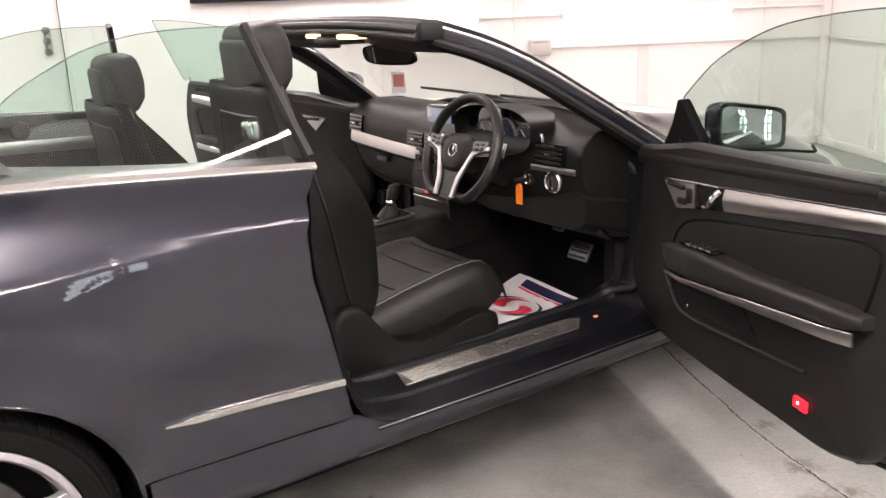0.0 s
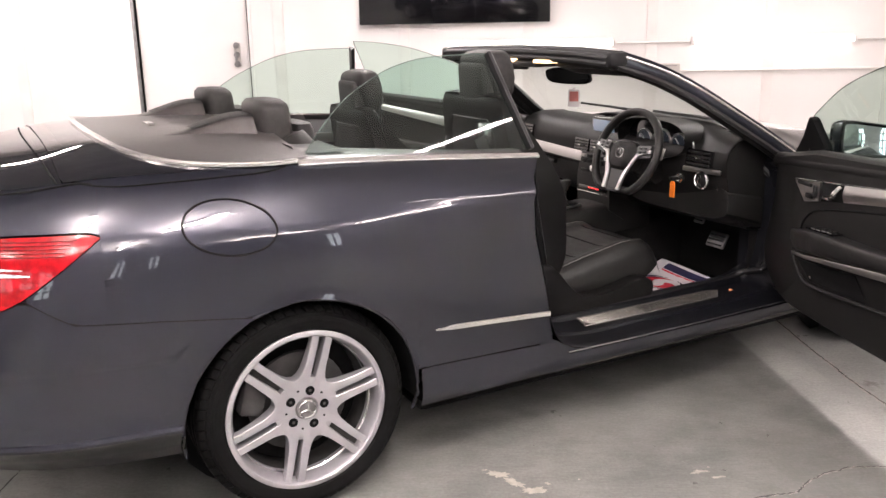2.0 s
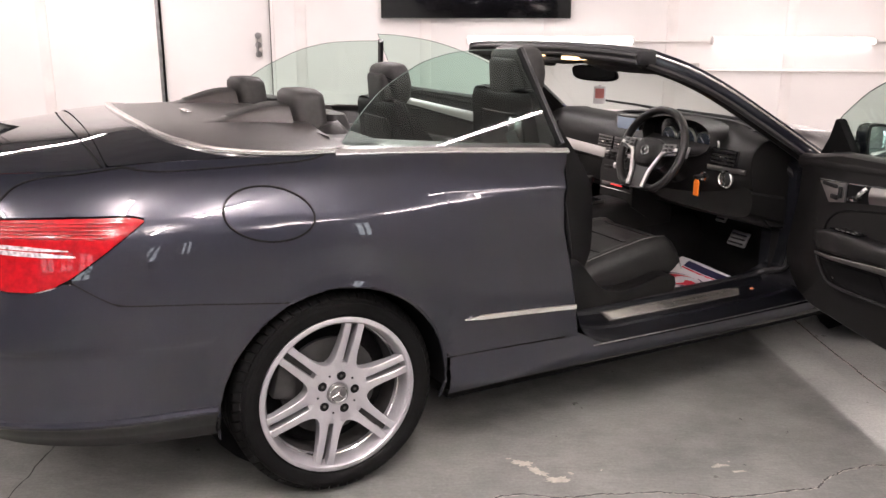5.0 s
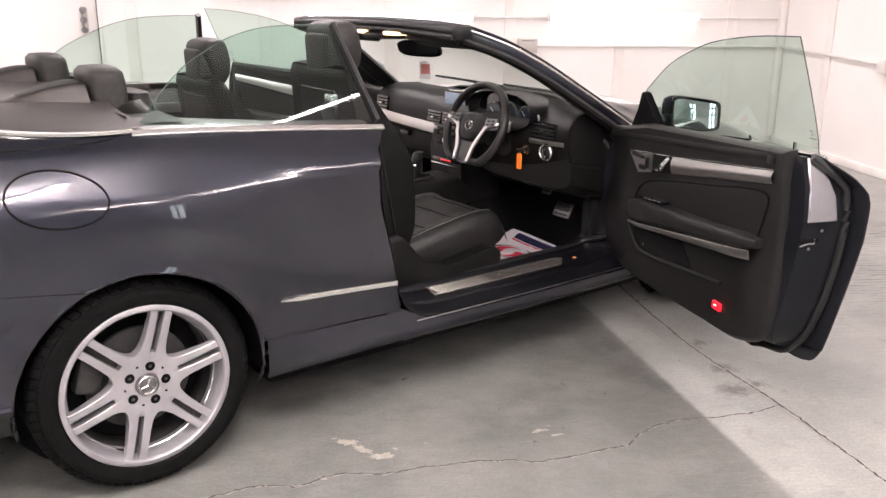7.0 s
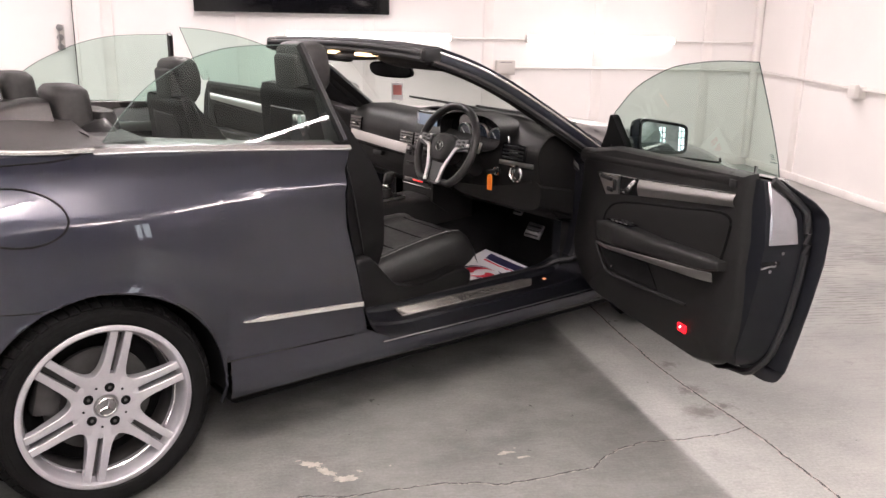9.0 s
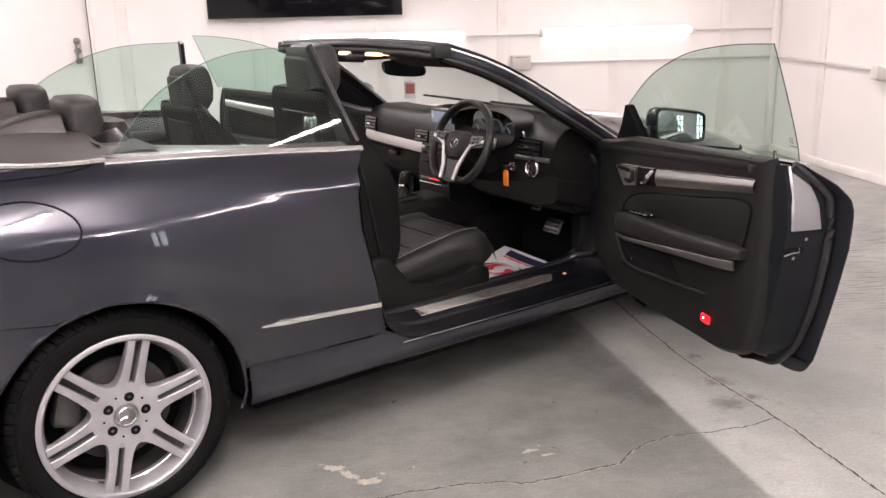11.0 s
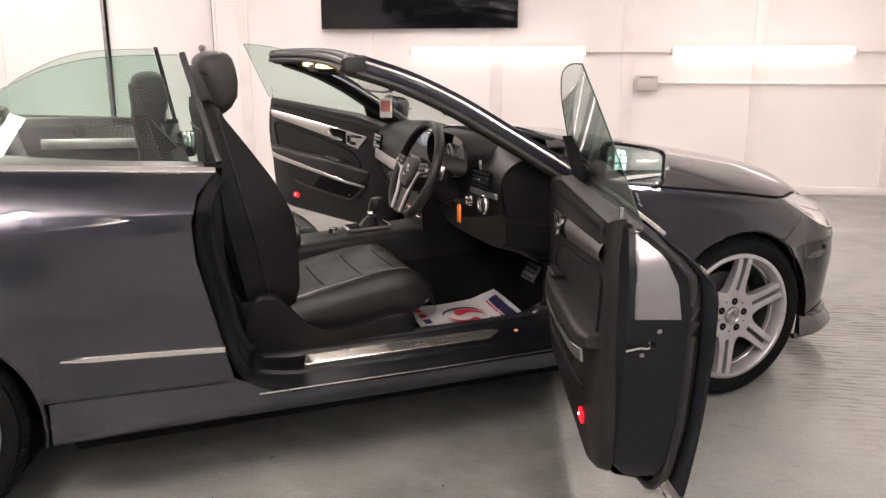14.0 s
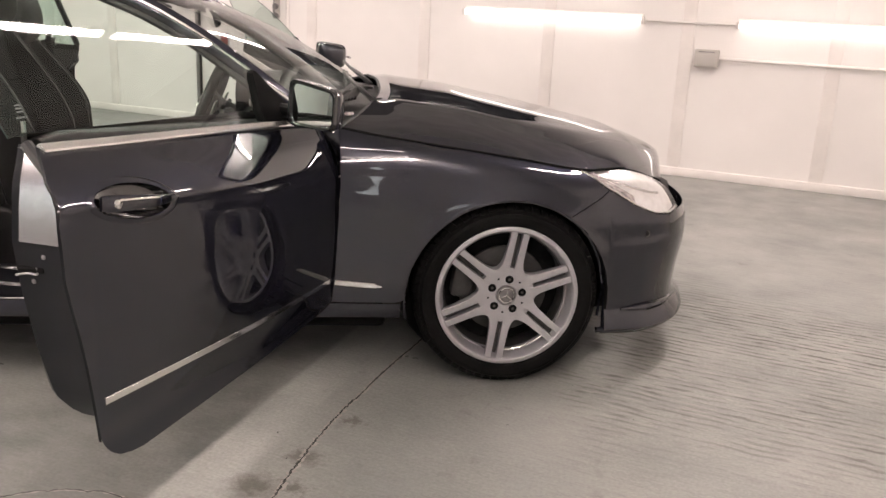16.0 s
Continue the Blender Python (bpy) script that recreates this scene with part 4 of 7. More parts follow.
    # black strip under the skirt, drawn for the shade below it
    part("skirt_shade", Geo().tube([skin(x, 0.246, side, 0.014) for x in np.linspace(0.38, 2.39, 30)], 0.010, 6), VOID, car)
    # front fender
    def seam_f(x):
        return lin(x, (2.94, .60), (3.117, .69))

    def zlo_f(x):
        a = arch(x, 2.76, FA)
        if x > 2.94:
            return max(seam_f(x), a or 0)
        return a if a else 0.30

    def hl_lo(x):
        return lin(x, (3.02, .752), (3.05, .735), (3.117, .69), (3.22, .63), (3.30, .60), (3.37, .59), (3.43, .60))
    g = Geo()
    xs = sorted(set([round(v, 4) for v in list(np.linspace(2.17, 2.76 - FA, 10)) + [x for x in arch_xs(2.76, FA - 0.0005, 26) if x < 3.117] + list(np.linspace(3.02, 3.117, 6))]))
    panel(g, side, xs, zlo_f, lambda x: min(ztop(x), hl_lo(x) - GAP) if x > 3.02 else ztop(x), 40, lambda xc, z: xc + smooth01((2.40 - xc) / 0.23) * (shut_f(z) - 2.17), edge=0.02)
    part("front_fender", g, PAINT, car, angle=50)
    # front bumper half
    g = Geo()
    xs = sorted(set([round(v, 4) for v in [x for x in arch_xs(2.76, FA - 0.0005, 26) if x > 2.94] + list(np.linspace(3.125, 3.4, 18)) + list(3.60 - 0.20 * np.linspace(1, 0, 24) ** 2)]))

    def zlo_fb(x):
        a = arch(x, 2.76, FA)
        return a if a else 0.165
    panel(g, side, xs, zlo_fb, lambda x: (seam_f(x) - GAP if x < 3.117 else (hl_lo(x) - GAP if x < 3.43 else lin(x, (3.43, .597), (3.60, .58)))), 22)
    part("front_bumper_half", g, PAINT, car, angle=40)
    part("lip_spoiler", Geo().tube([skin(x, 0.185, side, 0.012) for x in [v for v in xs if v > 3.1]], 0.011, 8), PAINT, car)
    pth = [skin(x, lin(x, (3.22, .25), (3.38, .245), (3.5, .245)), side, -0.002) for x in np.linspace(3.20, 3.46, 14)]
    part("bumper_flare", Geo().tube(pth, [0.004 + 0.012 * math.sin(math.pi * k / 13) for k in range(14)], 8), PAINT, car)
    # parking sensor
    sp = Vector(skin(3.265, 0.531, side))
    part("parking_sensor", Geo().spin([(0.0, -0.003), (0.010, -0.003), (0.012, 0.004)], 16, "y", pose(sp.x, sp.y, sp.z, 0, 0, 38 * side)), TRIM_GREY, car)
    # headlamp
    g, g2 = Geo(), Geo()
    xs = list(np.linspace(3.022, 3.43, 26))
    hi = lambda x: ztop(x) - 0.004
    panel(g2, side, xs, lambda x: hl_lo(x), hi, 10, off=0.016)
    hl = part("headlamp", g2, HL_INNER, car, "clear headlamp with bright reflectors")
    panel(g, side, xs, lambda x: hl_lo(x), hi, 10, off=-0.002)
    part("lens", g, CLEAR, hl)
    part("reflector_fin", Geo().band([skin(x, (hl_lo(x) + hi(x)) / 2 + .004, side, .012) for x in np.linspace(3.10, 3.36, 14)], .004, .003, (0, side, .2)), CHROME, hl)
    part("lamp_rim", Geo().tube([skin(x, hl_lo(x) + .003, side, .004) for x in xs], .004, 6), CHROME, hl)
    ind = Geo()
    panel(ind, side, list(np.linspace(3.06, 3.22, 8)), lambda x: hl_lo(x) + 0.012, lambda x: hl_lo(x) + 0.03, 2, off=0.012)
    part("indicator_strip", ind, CLEAR_LENS, hl)
    # chrome strips low on the side
    z_strip = lambda x: 0.501 - (x - 0.417) * 0.0745
    for a, b in ((0.417, 0.865), (2.175, 2.33)):
        xx = np.linspace(a, b, 14)
        hw = [0.009] * 14
        if a < 1:
            hw[0], hw[1] = 0.003, 0.006
        else:
            hw[-1], hw[-2] = 0.003, 0.006
        part("chrome_strip", Geo().band([skin(x, z_strip(x), side) for x in xx], hw, 0.009, (0, side, 0.05)), CHROME, car)

# fuel flap on the driver's side
g = Geo()
ring, inner = [], []
for k in range(48):
    a = 2 * math.pi * k / 48
    ring.append(skin(-0.184 + 0.125 * math.cos(a), 0.897 - 0.012 * math.cos(a) + 0.072 * math.sin(a), -1, -0.0015))
part("flap_gap", Geo().tube(ring + ring[:1], 0.0032, 6), VOID, car)
rows = [[skin(-0.184 + s * 0.122 * math.cos(2 * math.pi * k / 48), 0.897 - 0.012 * s * math.cos(2 * math.pi * k / 48) + s * 0.069 * math.sin(2 * math.pi * k / 48), -1, -0.0025) for k in range(48)] for s in (0.02, 0.3, 0.6, 0.85, 1.0)]
part("fuel_flap", g.grid(rows, True), PAINT, car, "oval fuel filler flap")

# bumper middle pieces and dark inner shell
for x0, z0, z1, nm in ((3.595, 0.165, 0.58, "grille_panel"),):
    part(nm, Geo().box((x0 - 0.01, -0.03, z0), (x0 + 0.003, 0.03, z1)), PAINT, car)
part("radiator_grille", Geo().prism([(-0.34, 0.40), (0.34, 0.40), (0.38, 0.57), (0.30, 0.615), (-0.30, 0.615), (-0.38, 0.57)], lambda a, b, d: (3.535 - 0.25 * abs(a) ** 1.6 + d, a, b), 0.03), GLOSS_BLACK, car)
for zz in (0.46, 0.51, 0.56):
    part("grille_bar", Geo().tube([(3.568 - 0.25 * abs(a) ** 1.6, a, zz) for a in np.linspace(-0.36, 0.36, 13)], 0.009, 8), CHROME, car)

HOOD_C = [(2.20, .962), (2.38, .955), (2.64, .930), (2.88, .886), (3.13, .84), (3.32, .796), (3.44, .745), (3.52, .70), (3.58, .64)]


g = Geo()
rows = []
for xp in np.concatenate([np.linspace(2.19, 3.3, 28), np.linspace(3.32, 3.595, 18)]):
    row = []
    for t in np.linspace(-1, 1, 41):
        x, w, e = rim_pt(xp)
        back = 0.15 * (1 - abs(t) ** 3.0) * smooth01((2.75 - xp) / .56)
        if back:
            _, w, e = rim_pt(xp + back)
        x += back
        c = lin(x, *HOOD_C) - 0.012 * (1 - abs(t) ** 4) * smooth01((2.38 - x) / .04)
        row.append((x + 0.05 * (1 - t * t) * smooth01((x - 3.2) / 0.3), (w - .004) * t, e + (max(c, e) - e) * (1 - abs(t) ** 3.2) + 0.006 * math.exp(-((abs(t) - 0.62) / 0.07) ** 2) * smooth01((3.4 - x) / 0.5)))
    rows.append(row)
part("hood_seal", Geo().tube([Vector(p) + Vector((-.004, 0, -.004)) for p in rows[0]], .006, 6), SEAL, car)
g.grid(rows)
hood = part("hood", g, PAINT, car, "dark grey bonnet", angle=50)
for s in (-1, 1):
    g = Geo()
    g.tube([(lambda q: (q[0], s * (q[1] + .001), q[2] + 0.0005))(rim_pt(x)) for x in np.linspace(2.19, 3.25, 24)], 0.005, 6)
    part("hood_gap", g, VOID, car)
# cowl with wiper arms
g = Geo()
g.grid([[(2.08 + (0.12 + .18 * (1 - t * t)) * k / 4 + 0.03 * (1 - t * t), 0.80 * t, 0.925 + 0.02 * (1 - t * t) - (0, .012, .035, .045, .05)[k]) for t in np.linspace(-1, 1, 21)] for k in range(5)])
part("cowl", g, TRIM_GREY, car, "black plastic scuttle under the windscreen")
for y0, y1 in ((-0.55, 0.05), (0.1, 0.62)):
    part("wiper", Geo().tube([(2.31, y0, 0.925), (2.26, y0 + .06, 0.962), (2.215, (y0 + y1) / 2, 0.978), (2.19, y1, 0.985)], [.012, .010, .007, .006], 6), TRIM_GREY, car)
for k in range(7):
    g = Geo().tube([(2.16 + 0.012 * k, -0.70 + 0.03 * k, 0.935), (2.20 + 0.01 * k, -0.62 + 0.04 * k, 0.965), (2.18 + 0.02 * k, -0.5 + 0.04 * k, 0.95)], 0.009, 6)
    part("bonnet_hinge_bar", g, TRIM_GREY, car)

# boot lid and roof cover
def deck_z(x, t):
    e = ztop(x)
    c = lin(x, (-1.1, 0.01), (-1.0, .05), (-.80, .058), (-.56, .060), (-.3, .062), (.1, .055))
    return e + c * (1 - abs(t) ** 2.8)


g = Geo()
rows = []
for xp in np.concatenate([-1.105 + 0.2 * np.linspace(0, 1, 14) ** 1.5, np.linspace(-0.89, -0.59, 12)]):
    x, w, e = rim_pt(xp)
    w -= 0.004
    cr = lin(xp, (-1.11, 0.01), (-1.06, .035), (-1.0, .05), (-.80, .058), (-.56, .060))
    rows.append([(x - 0.008 * (1 - t * t) * smooth01((-0.8 - x) / 0.2), w * t, e + cr * (1 - abs(t) ** 2.8)) for t in np.sin(np.linspace(-np.pi / 2, np.pi / 2, 61))])
g.grid(rows)
boot = part("boot_lid", g, PAINT, car, "dark grey boot lid", angle=50)
g = Geo()
for side in (-1, 1):
    panel(g, side, list(-1.109 + 0.04 * np.linspace(0, 1, 12) ** 2), lambda x: 0.66, lambda x: lamp_hi(x) + GAP, 8, off=0.002)
part("boot_face", g, PAINT, boot)
for side in (-1, 1):
    # joints of the boot lid and of the roof cover, on the body side
    P = curve([(-.50, 1.024), (-.533, 1.026), (-.645, 1.012), (-.72, 1.005), (-.764, .996), (-.80, .983), (-.835, .955), (-.858, .93), (-.868, .913)], 40)
    part("lid_gap", Geo().tube([skin_at(x, min(z, 1.03), side, -.0005) for x, z in P], 0.0034, 6), VOID, boot)
    P = curve([(-.545, 1.034), (-.525, 1.027), (-.499, 1.021), (-.442, 1.016), (-.30, 1.017), (-.17, 1.019), (-.06, 1.021), (-.01, 1.026), (.020, 1.033)], 40)
    part("cover_gap", Geo().tube([skin_at(x, min(z, ztop(x) - .001), side, -.0005) for x, z in P], 0.0034, 6), VOID, car)


def lid_pt(x, t, up=0.0):
    """A point of the boot lid at the true x and the share t of its half width."""
    a, b = -1.1, -0.4
    for _ in range(30):
        m = (a + b) / 2
        if rim_pt(m)[0] < x:
            a = m
        else:
            b = m
    x, w, e = rim_pt(m)
    cr = lin(m, (-1.11, 0.01), (-1.06, .035), (-1.0, .05), (-.80, .058), (-.56, .060))
    return (x, (w - .004) * t, e + cr * (1 - abs(t) ** 2.8) + up)


g = Geo().tube([lid_pt(-0.612 + 0.032 * t * t, t, .0) for t in np.linspace(-1, 1, 61)], 0.003, 6)
part("boot_gap", g, VOID, car)
part("high_brake_lamp", Geo().band([(-0.985 + 0.02 * t * t, 0.22 * t, 1.030) for t in np.linspace(-1, 1, 9)], 0.012, 0.006, (-0.6, 0, 1)), RED_LENS, car)

CH = curve([(.06, .808), (-.06, .803), (-.16, .778), (-.28, .715), (-.38, .56), (-.425, .3), (-.435, 0), (-.425, -.3), (-.38, -.56), (-.28, -.715), (-.16, -.778), (-.06, -.803), (.06, -.808)], 81)


def deck_at(x, y):
    return deck_z(x, min(abs(y) / edge_w(x), 1.0))


# painted outer ring of the cover, from the body edge to the bright moulding
rows = []
OUT = []
for k, (cx, cy) in enumerate(CH):
    s = k / 80
    a = s * 2 - 1
    u = abs(a)
    yo = -a
    if u > 0.42:
        xo = lin(u, (0.42, -0.57), (1.0, 0.06))
        OUT.append((xo, math.copysign(edge_w(xo) - 0.002, cy), ztop(xo) + 0.001))
    else:
        t = -a / 0.42
        xo = -0.57 + 0.0 * t
        OUT.append((xo, edge_w(-0.57) * t, deck_z(-0.57, t)))
rows = [OUT, [(o[0] * .5 + c[0] * .5, o[1] * .5 + c[1] * .5, deck_at(o[0] * .5 + c[0] * .5, o[1] * .5 + c[1] * .5) + 0.002) for o, c in zip(OUT, CH)],
        [(c[0], c[1], deck_at(c[0], c[1]) + 0.004) for c in CH]]
cover = part("roof_cover", Geo().grid(rows), PAINT, car, "painted lid over the folded roof", angle=50)
part("chrome_moulding", Geo().band([(c[0], c[1], deck_at(c[0], c[1]) + 0.003) for c in CH], 0.0105, 0.011, (0, 0, 1)), BRIGHT_TRIM, cover, "bright curved moulding")
g = Geo()
NX = 14
rows = []
for i in range(NX + 1):
    a = i / NX
    row = []
    for k, (cx, cy) in enumerate(CH):
        x = cx * (1 - a) + 0.10 * a
        y = cy * (1 - 0.02 * a)
        # two raised fairings behind the rear headrests
        lift = 0.012 * math.exp(-((abs(y) - 0.34) / 0.2) ** 4) * smooth01((x + 0.28) / 0.26)
        row.append((x, y, deck_at(min(x, 0.06), cy * (1 - a * 0.2)) + 0.004 + lift - 0.012 * a))
    rows.append(row)
part("cover_panel", g.grid(rows), mat("satin_dark_cover", (0.055, 0.05, 0.049), 0.36, 0.0, 0.3, var=0.12, vscale=200, bump=0.3, bscale=300, coat_rough=0.2), cover, "satin dark cover panel with two fairings", angle=60)
COVER_MAT = bpy.data.materials["satin_dark_cover"]
for s in (-1, 1):
    loops, pad = [], []
    for i in range(11):
        u = i / 10
        x = -0.22 + 0.27 * u
        h = 0.004 + 0.052 * smooth01(u * 1.05)
        wt, wb = 0.025 + 0.06 * u, 0.045 + 0.085 * u
        z0 = deck_at(min(x, .06), 0.34) - 0.002
        y0 = s * 0.335
        loops.append([(x, y0 + k * (wb + (wt - wb) * q) , z0 + h * r) for k, q, r in ((-1, 0, 0), (-1, .75, .8), (-1, 1, 1), (0, 1, 1.06), (1, 1, 1), (1, .75, .8), (1, 0, 0))])
        if i > 2:
            pad.append([(x, y0 + k * wt * .92, z0 + h * (1.06 - .06 * k * k) + .004) for k in np.linspace(-1, 1, 9)])
    part("fairing", Geo().loft(loops), COVER_MAT, cover, "raised fairing behind the rear headrest", 50)
    part("fairing_pad", Geo().grid(pad), PLASTIC, cover, "black textured pad", angle=60)
part("emblem_bar", Geo().box((-0.22, -0.10, 1.100), (-0.20, 0.02, 1.105), 0.002), CHROME, cover)
# boot aerial
ant = Geo()
loops = []
for k in range(10):
    a = k / 9
    # a low base that runs up into an upright blade at its back
    loops.append(oval((-0.792 - 0.036 * min(a * 2.2, 1) ** .8 - .006 * a, 0.0, 1.068 + 0.064 * a ** 1.15), (1, 0, 0), (0, 1, 0), lin(a, (0, .058), (.12, .052), (.3, .026), (.5, .012), (1, .006)), lin(a, (0, .017), (.3, .011), (1, .004)), 2.2, 16))
part("aerial_fin", ant.loft(loops), GLOSS_BLACK, boot, "black shark-fin aerial")

# dark valance under the rear bumper with a rounded painted edge above it
for side in (-1, 1):
    xs = list(-1.108 + 0.745 * np.linspace(0, 1, 26) ** 1.6)
    part("rear_valance", panel(Geo(), side, xs, lambda x: .262, lambda x: .352, 5, off=0.006), TRIM_GREY, car, "black lower bumper valance")
    part("bumper_edge", Geo().tube([skin(x, .356, side, 0.004) for x in xs], .013, 8), PAINT, car)
    # dark backing behind the seams
    part("seam_backing", Geo().tube([skin(x, seam_rear(x) - GAP / 2, side, 0.009) for x in np.linspace(-.73, -.15, 30)], .008, 6), VOID, car)
    part("skirt_corner", panel(Geo(), side, list(np.linspace(.84, 1.06, 20)), lambda x: .28, lambda x: lin(x, (.84, .37), (.90, .36), (.965, .322), (1.0, .309), (1.06, .300)), 6, off=0.007), PAINT, car)


# ---- wheels ----
def wheel(cx, side, rad, width, spin_deg):
    """Alloy wheel with six twin spokes; y=0 at its outer face, inwards positive before mirroring."""
    yo = 0.935
    m = pose(cx, side * yo, rad) @ Matrix.Scale(-side, 4, (0, 1, 0)) @ pose(0, 0, 0, 0, spin_deg, 0)
    # m maps local +y to the inside of the car
    rr = 0.247
    g = Geo().spin([(rr, 0.004), (rr, -0.004), (rr - 0.004, -0.0065), (rr - 0.014, -0.006), (rr - 0.018, -0.002), (rr - 0.020, 0.008), (rr - 0.026, 0.018), (rr - 0.028, 0.045), (rr - 0.033, 0.047), (rr - 0.035, 0.06)], 80, "y")
    w = part("wheel", g, SILVER, car, "silver alloy wheel with six twin spokes", angle=40)
    w.matrix_local = m
    part("barrel", Geo().spin([(rr - 0.035, 0.06), (rr - 0.040, 0.09), (rr - 0.03, 0.19), (rr - 0.004, 0.20)], 48, "y"), BARREL, w)
    part("rim_step", Geo().spin([(rr - 0.029, 0.044), (rr - 0.031, 0.0425), (rr - 0.034, 0.0455)], 64, "y"), CHROME, w)

    def face(r):
        return 0.0165 - 0.0165 * smooth01((r - .05) / .19) - 0.0025 * math.sin(math.pi * min(max((r - .05) / .19, 0), 1))
    part("hub_disc", Geo().spin([(0.0, face(.05) + .001), (0.0345, face(.05) + .001), (0.0375, face(.05) - .002), (0.042, face(.05) - .0015), (0.066, face(.066) + .0006), (0.094, face(.094) + .0006), (0.0985, face(.1) + .0022), (0.0995, .05), (0.02, .06)], 60, "y"), SILVER, w)
    for k in range(6):
        a0 = math.radians(60 * k + 90)
        c, sn = math.cos(a0), math.sin(a0)

        def P(r, o, y):
            return (r * c - o * sn, y, r * sn + o * c)
        # each limb of a twin spoke: flat machined face, chamfered edges, tapering sides
        for s in (-1, 1):
            loops = []
            for r in (.060, .072, .080, .086, .092, .098, .106, .118, .14, .17, .20, .222, .231):
                oo = lin(r, (.060, .0346), (.080, .0462), (.086, .0490), (.092, .0435), (.098, .0400), (.106, .0375), (.118, .0346), (.14, .0328), (.20, .0312), (.231, .0325))
                oi = lin(r, (.060, 0.0), (.083, .0), (.0835, .0), (.086, .0045), (.092, .0068), (.106, .0080), (.20, .0095), (.222, .0095), (.231, .0080))
                f = face(r)
                b = .0016
                dep = .042 - .012 * smooth01((r - .1) / .13)
                ob_ = oo - .003
                oi_ = oi + (.002 if oi > 0 else 0)
                bi = b if oi > 0 else 0.0
                loops.append([P(r, s * (oi + bi), f), P(r, s * (oo - b), f), P(r, s * oo, f + b), P(r, s * ob_, f + dep), P(r, s * oi_, f + dep), P(r, s * oi, f + bi)])
            part("spoke", Geo().loft(loops), SILVER, w, angle=25)
        # dark plate behind the slot, standing in for the shade between the limbs
        part("slot_floor", Geo().loft([[P(r, -.0085, face(r) + .028), P(r, .0085, face(r) + .028), P(r, .0085, face(r) + .034), P(r, -.0085, face(r) + .034)] for r in (.085, .15, .222)]), BARREL, w)
    W2 = width
    th = rad
    prof = [(rr - 0.002, 0.006), (rr + 0.006, -0.006), (rr + 0.022, -0.012), (rr + 0.045, -0.010), (th - 0.024, 0.003), (th - 0.015, 0.016), (th - 0.007, 0.033)]
    for i, y in enumerate(np.linspace(0.045, W2 - 0.045, 13)):
        groove = i in (2, 5, 7, 10)
        prof += [(th - (0.008 if groove else 0.0), y)]
    prof += [(th - 0.002, W2 - 0.03), (th - 0.02, W2 - 0.006), (rr + 0.03, W2), (rr - 0.002, W2 - 0.02)]
    tg = Geo().spin(prof, 96, "y")
    nlug = 64
    for k in range(nlug):
        a = 2 * math.pi * k / nlug
        mm = pose(0, 0, 0, 0, -math.degrees(a), 0)
        # shoulder block between two slanting grooves
        sec = ((th - .026, .004), (th - .020, .0035), (th - .007, .0145), (th - .001, .030), (th - .0002, .054), (th - .02, .054))
        tg.loft([[mm @ Vector((r, y, z + (y - .03) * .35)) for r, y in sec] for z in (-.0125, .0125)])
    tg.spin([(rr + 0.030, -0.0125), (rr + 0.034, -0.0135), (rr + 0.038, -0.0125)], 96, "y")
    part("tyre", tg, RUBBER, w, "black low-profile tyre", angle=30)
    part("brake_disc", Geo().spin([(0.0, 0.07), (0.075, 0.068), (0.08, 0.085), (0.155, 0.085), (0.155, 0.10), (0.0, 0.11)], 40, "y"), BARREL, w)
    part("brake_caliper", Geo().box((-0.185, 0.06, -0.05), (-0.11, 0.12, 0.07), 0.015), BARREL, w)
    # black disc standing in for the dark behind the brake
    part("wheel_backing", Geo().spin([(0.0, 0.13), (rr - 0.04, 0.13)], 32, "y"), VOID, w)
    part("centre_cap", Geo().spin([(0.0, 0.007), (0.026, 0.008), (0.031, 0.010), (0.034, 0.016)], 32, "y"), STEEL, w, "round centre cap")
    part("cap_ring", Geo().spin([(0.024, 0.007), (0.026, 0.0055), (0.028, 0.0075)], 32, "y"), CHROME, w)
    for k in range(3):
        a = math.radians(90 + 120 * k)
        part("cap_emblem_ray", Geo().tube([(0, 0.0055, 0), (0.022 * math.cos(a), 0.0065, 0.022 * math.sin(a))], [0.003, 0.0008], 6), CHROME, w)
    for k in range(5):
        a = math.radians(90 + 72 * k)
        mm = pose(0.056 * math.cos(a), 0, 0.056 * math.sin(a))
        # wells and pin holes are black discs on the face, shade as colour
        part("bolt_well_disc", Geo().spin([(0.0, 0.0145), (0.0138, 0.0140), (0.0150, 0.0165)], 18, "y", mm), VOID, w)
        part("wheel_bolt", Geo().spin([(0.0, 0.0136), (0.004, 0.0138), (0.0052, 0.0142), (0.0058, 0.0158)], 6, "y", mm), BARREL, w)
        a += math.radians(36)
        part("pin_hole_disc", Geo().spin([(0.0, 0.0140), (0.0034, 0.0142), (0.0036, 0.0155)], 10, "y", pose(0.0635 * math.cos(a), 0, 0.0635 * math.sin(a))), VOID, w)
    return w


for cx, r, tn in ((0.0, 0.322, 14.5), (2.76, 0.324, 8.5)):
    for side in (-1, 1):
        wheel(cx, side, r, 0.25, tn)

# underside closes the view below the sills
part("underbody", Geo().box((-0.55, -0.62, 0.17), (3.3, 0.62, 0.21), 0.02).box((0.42, -0.84, 0.17), (2.35, 0.84, 0.215), 0.02), VOID, car)

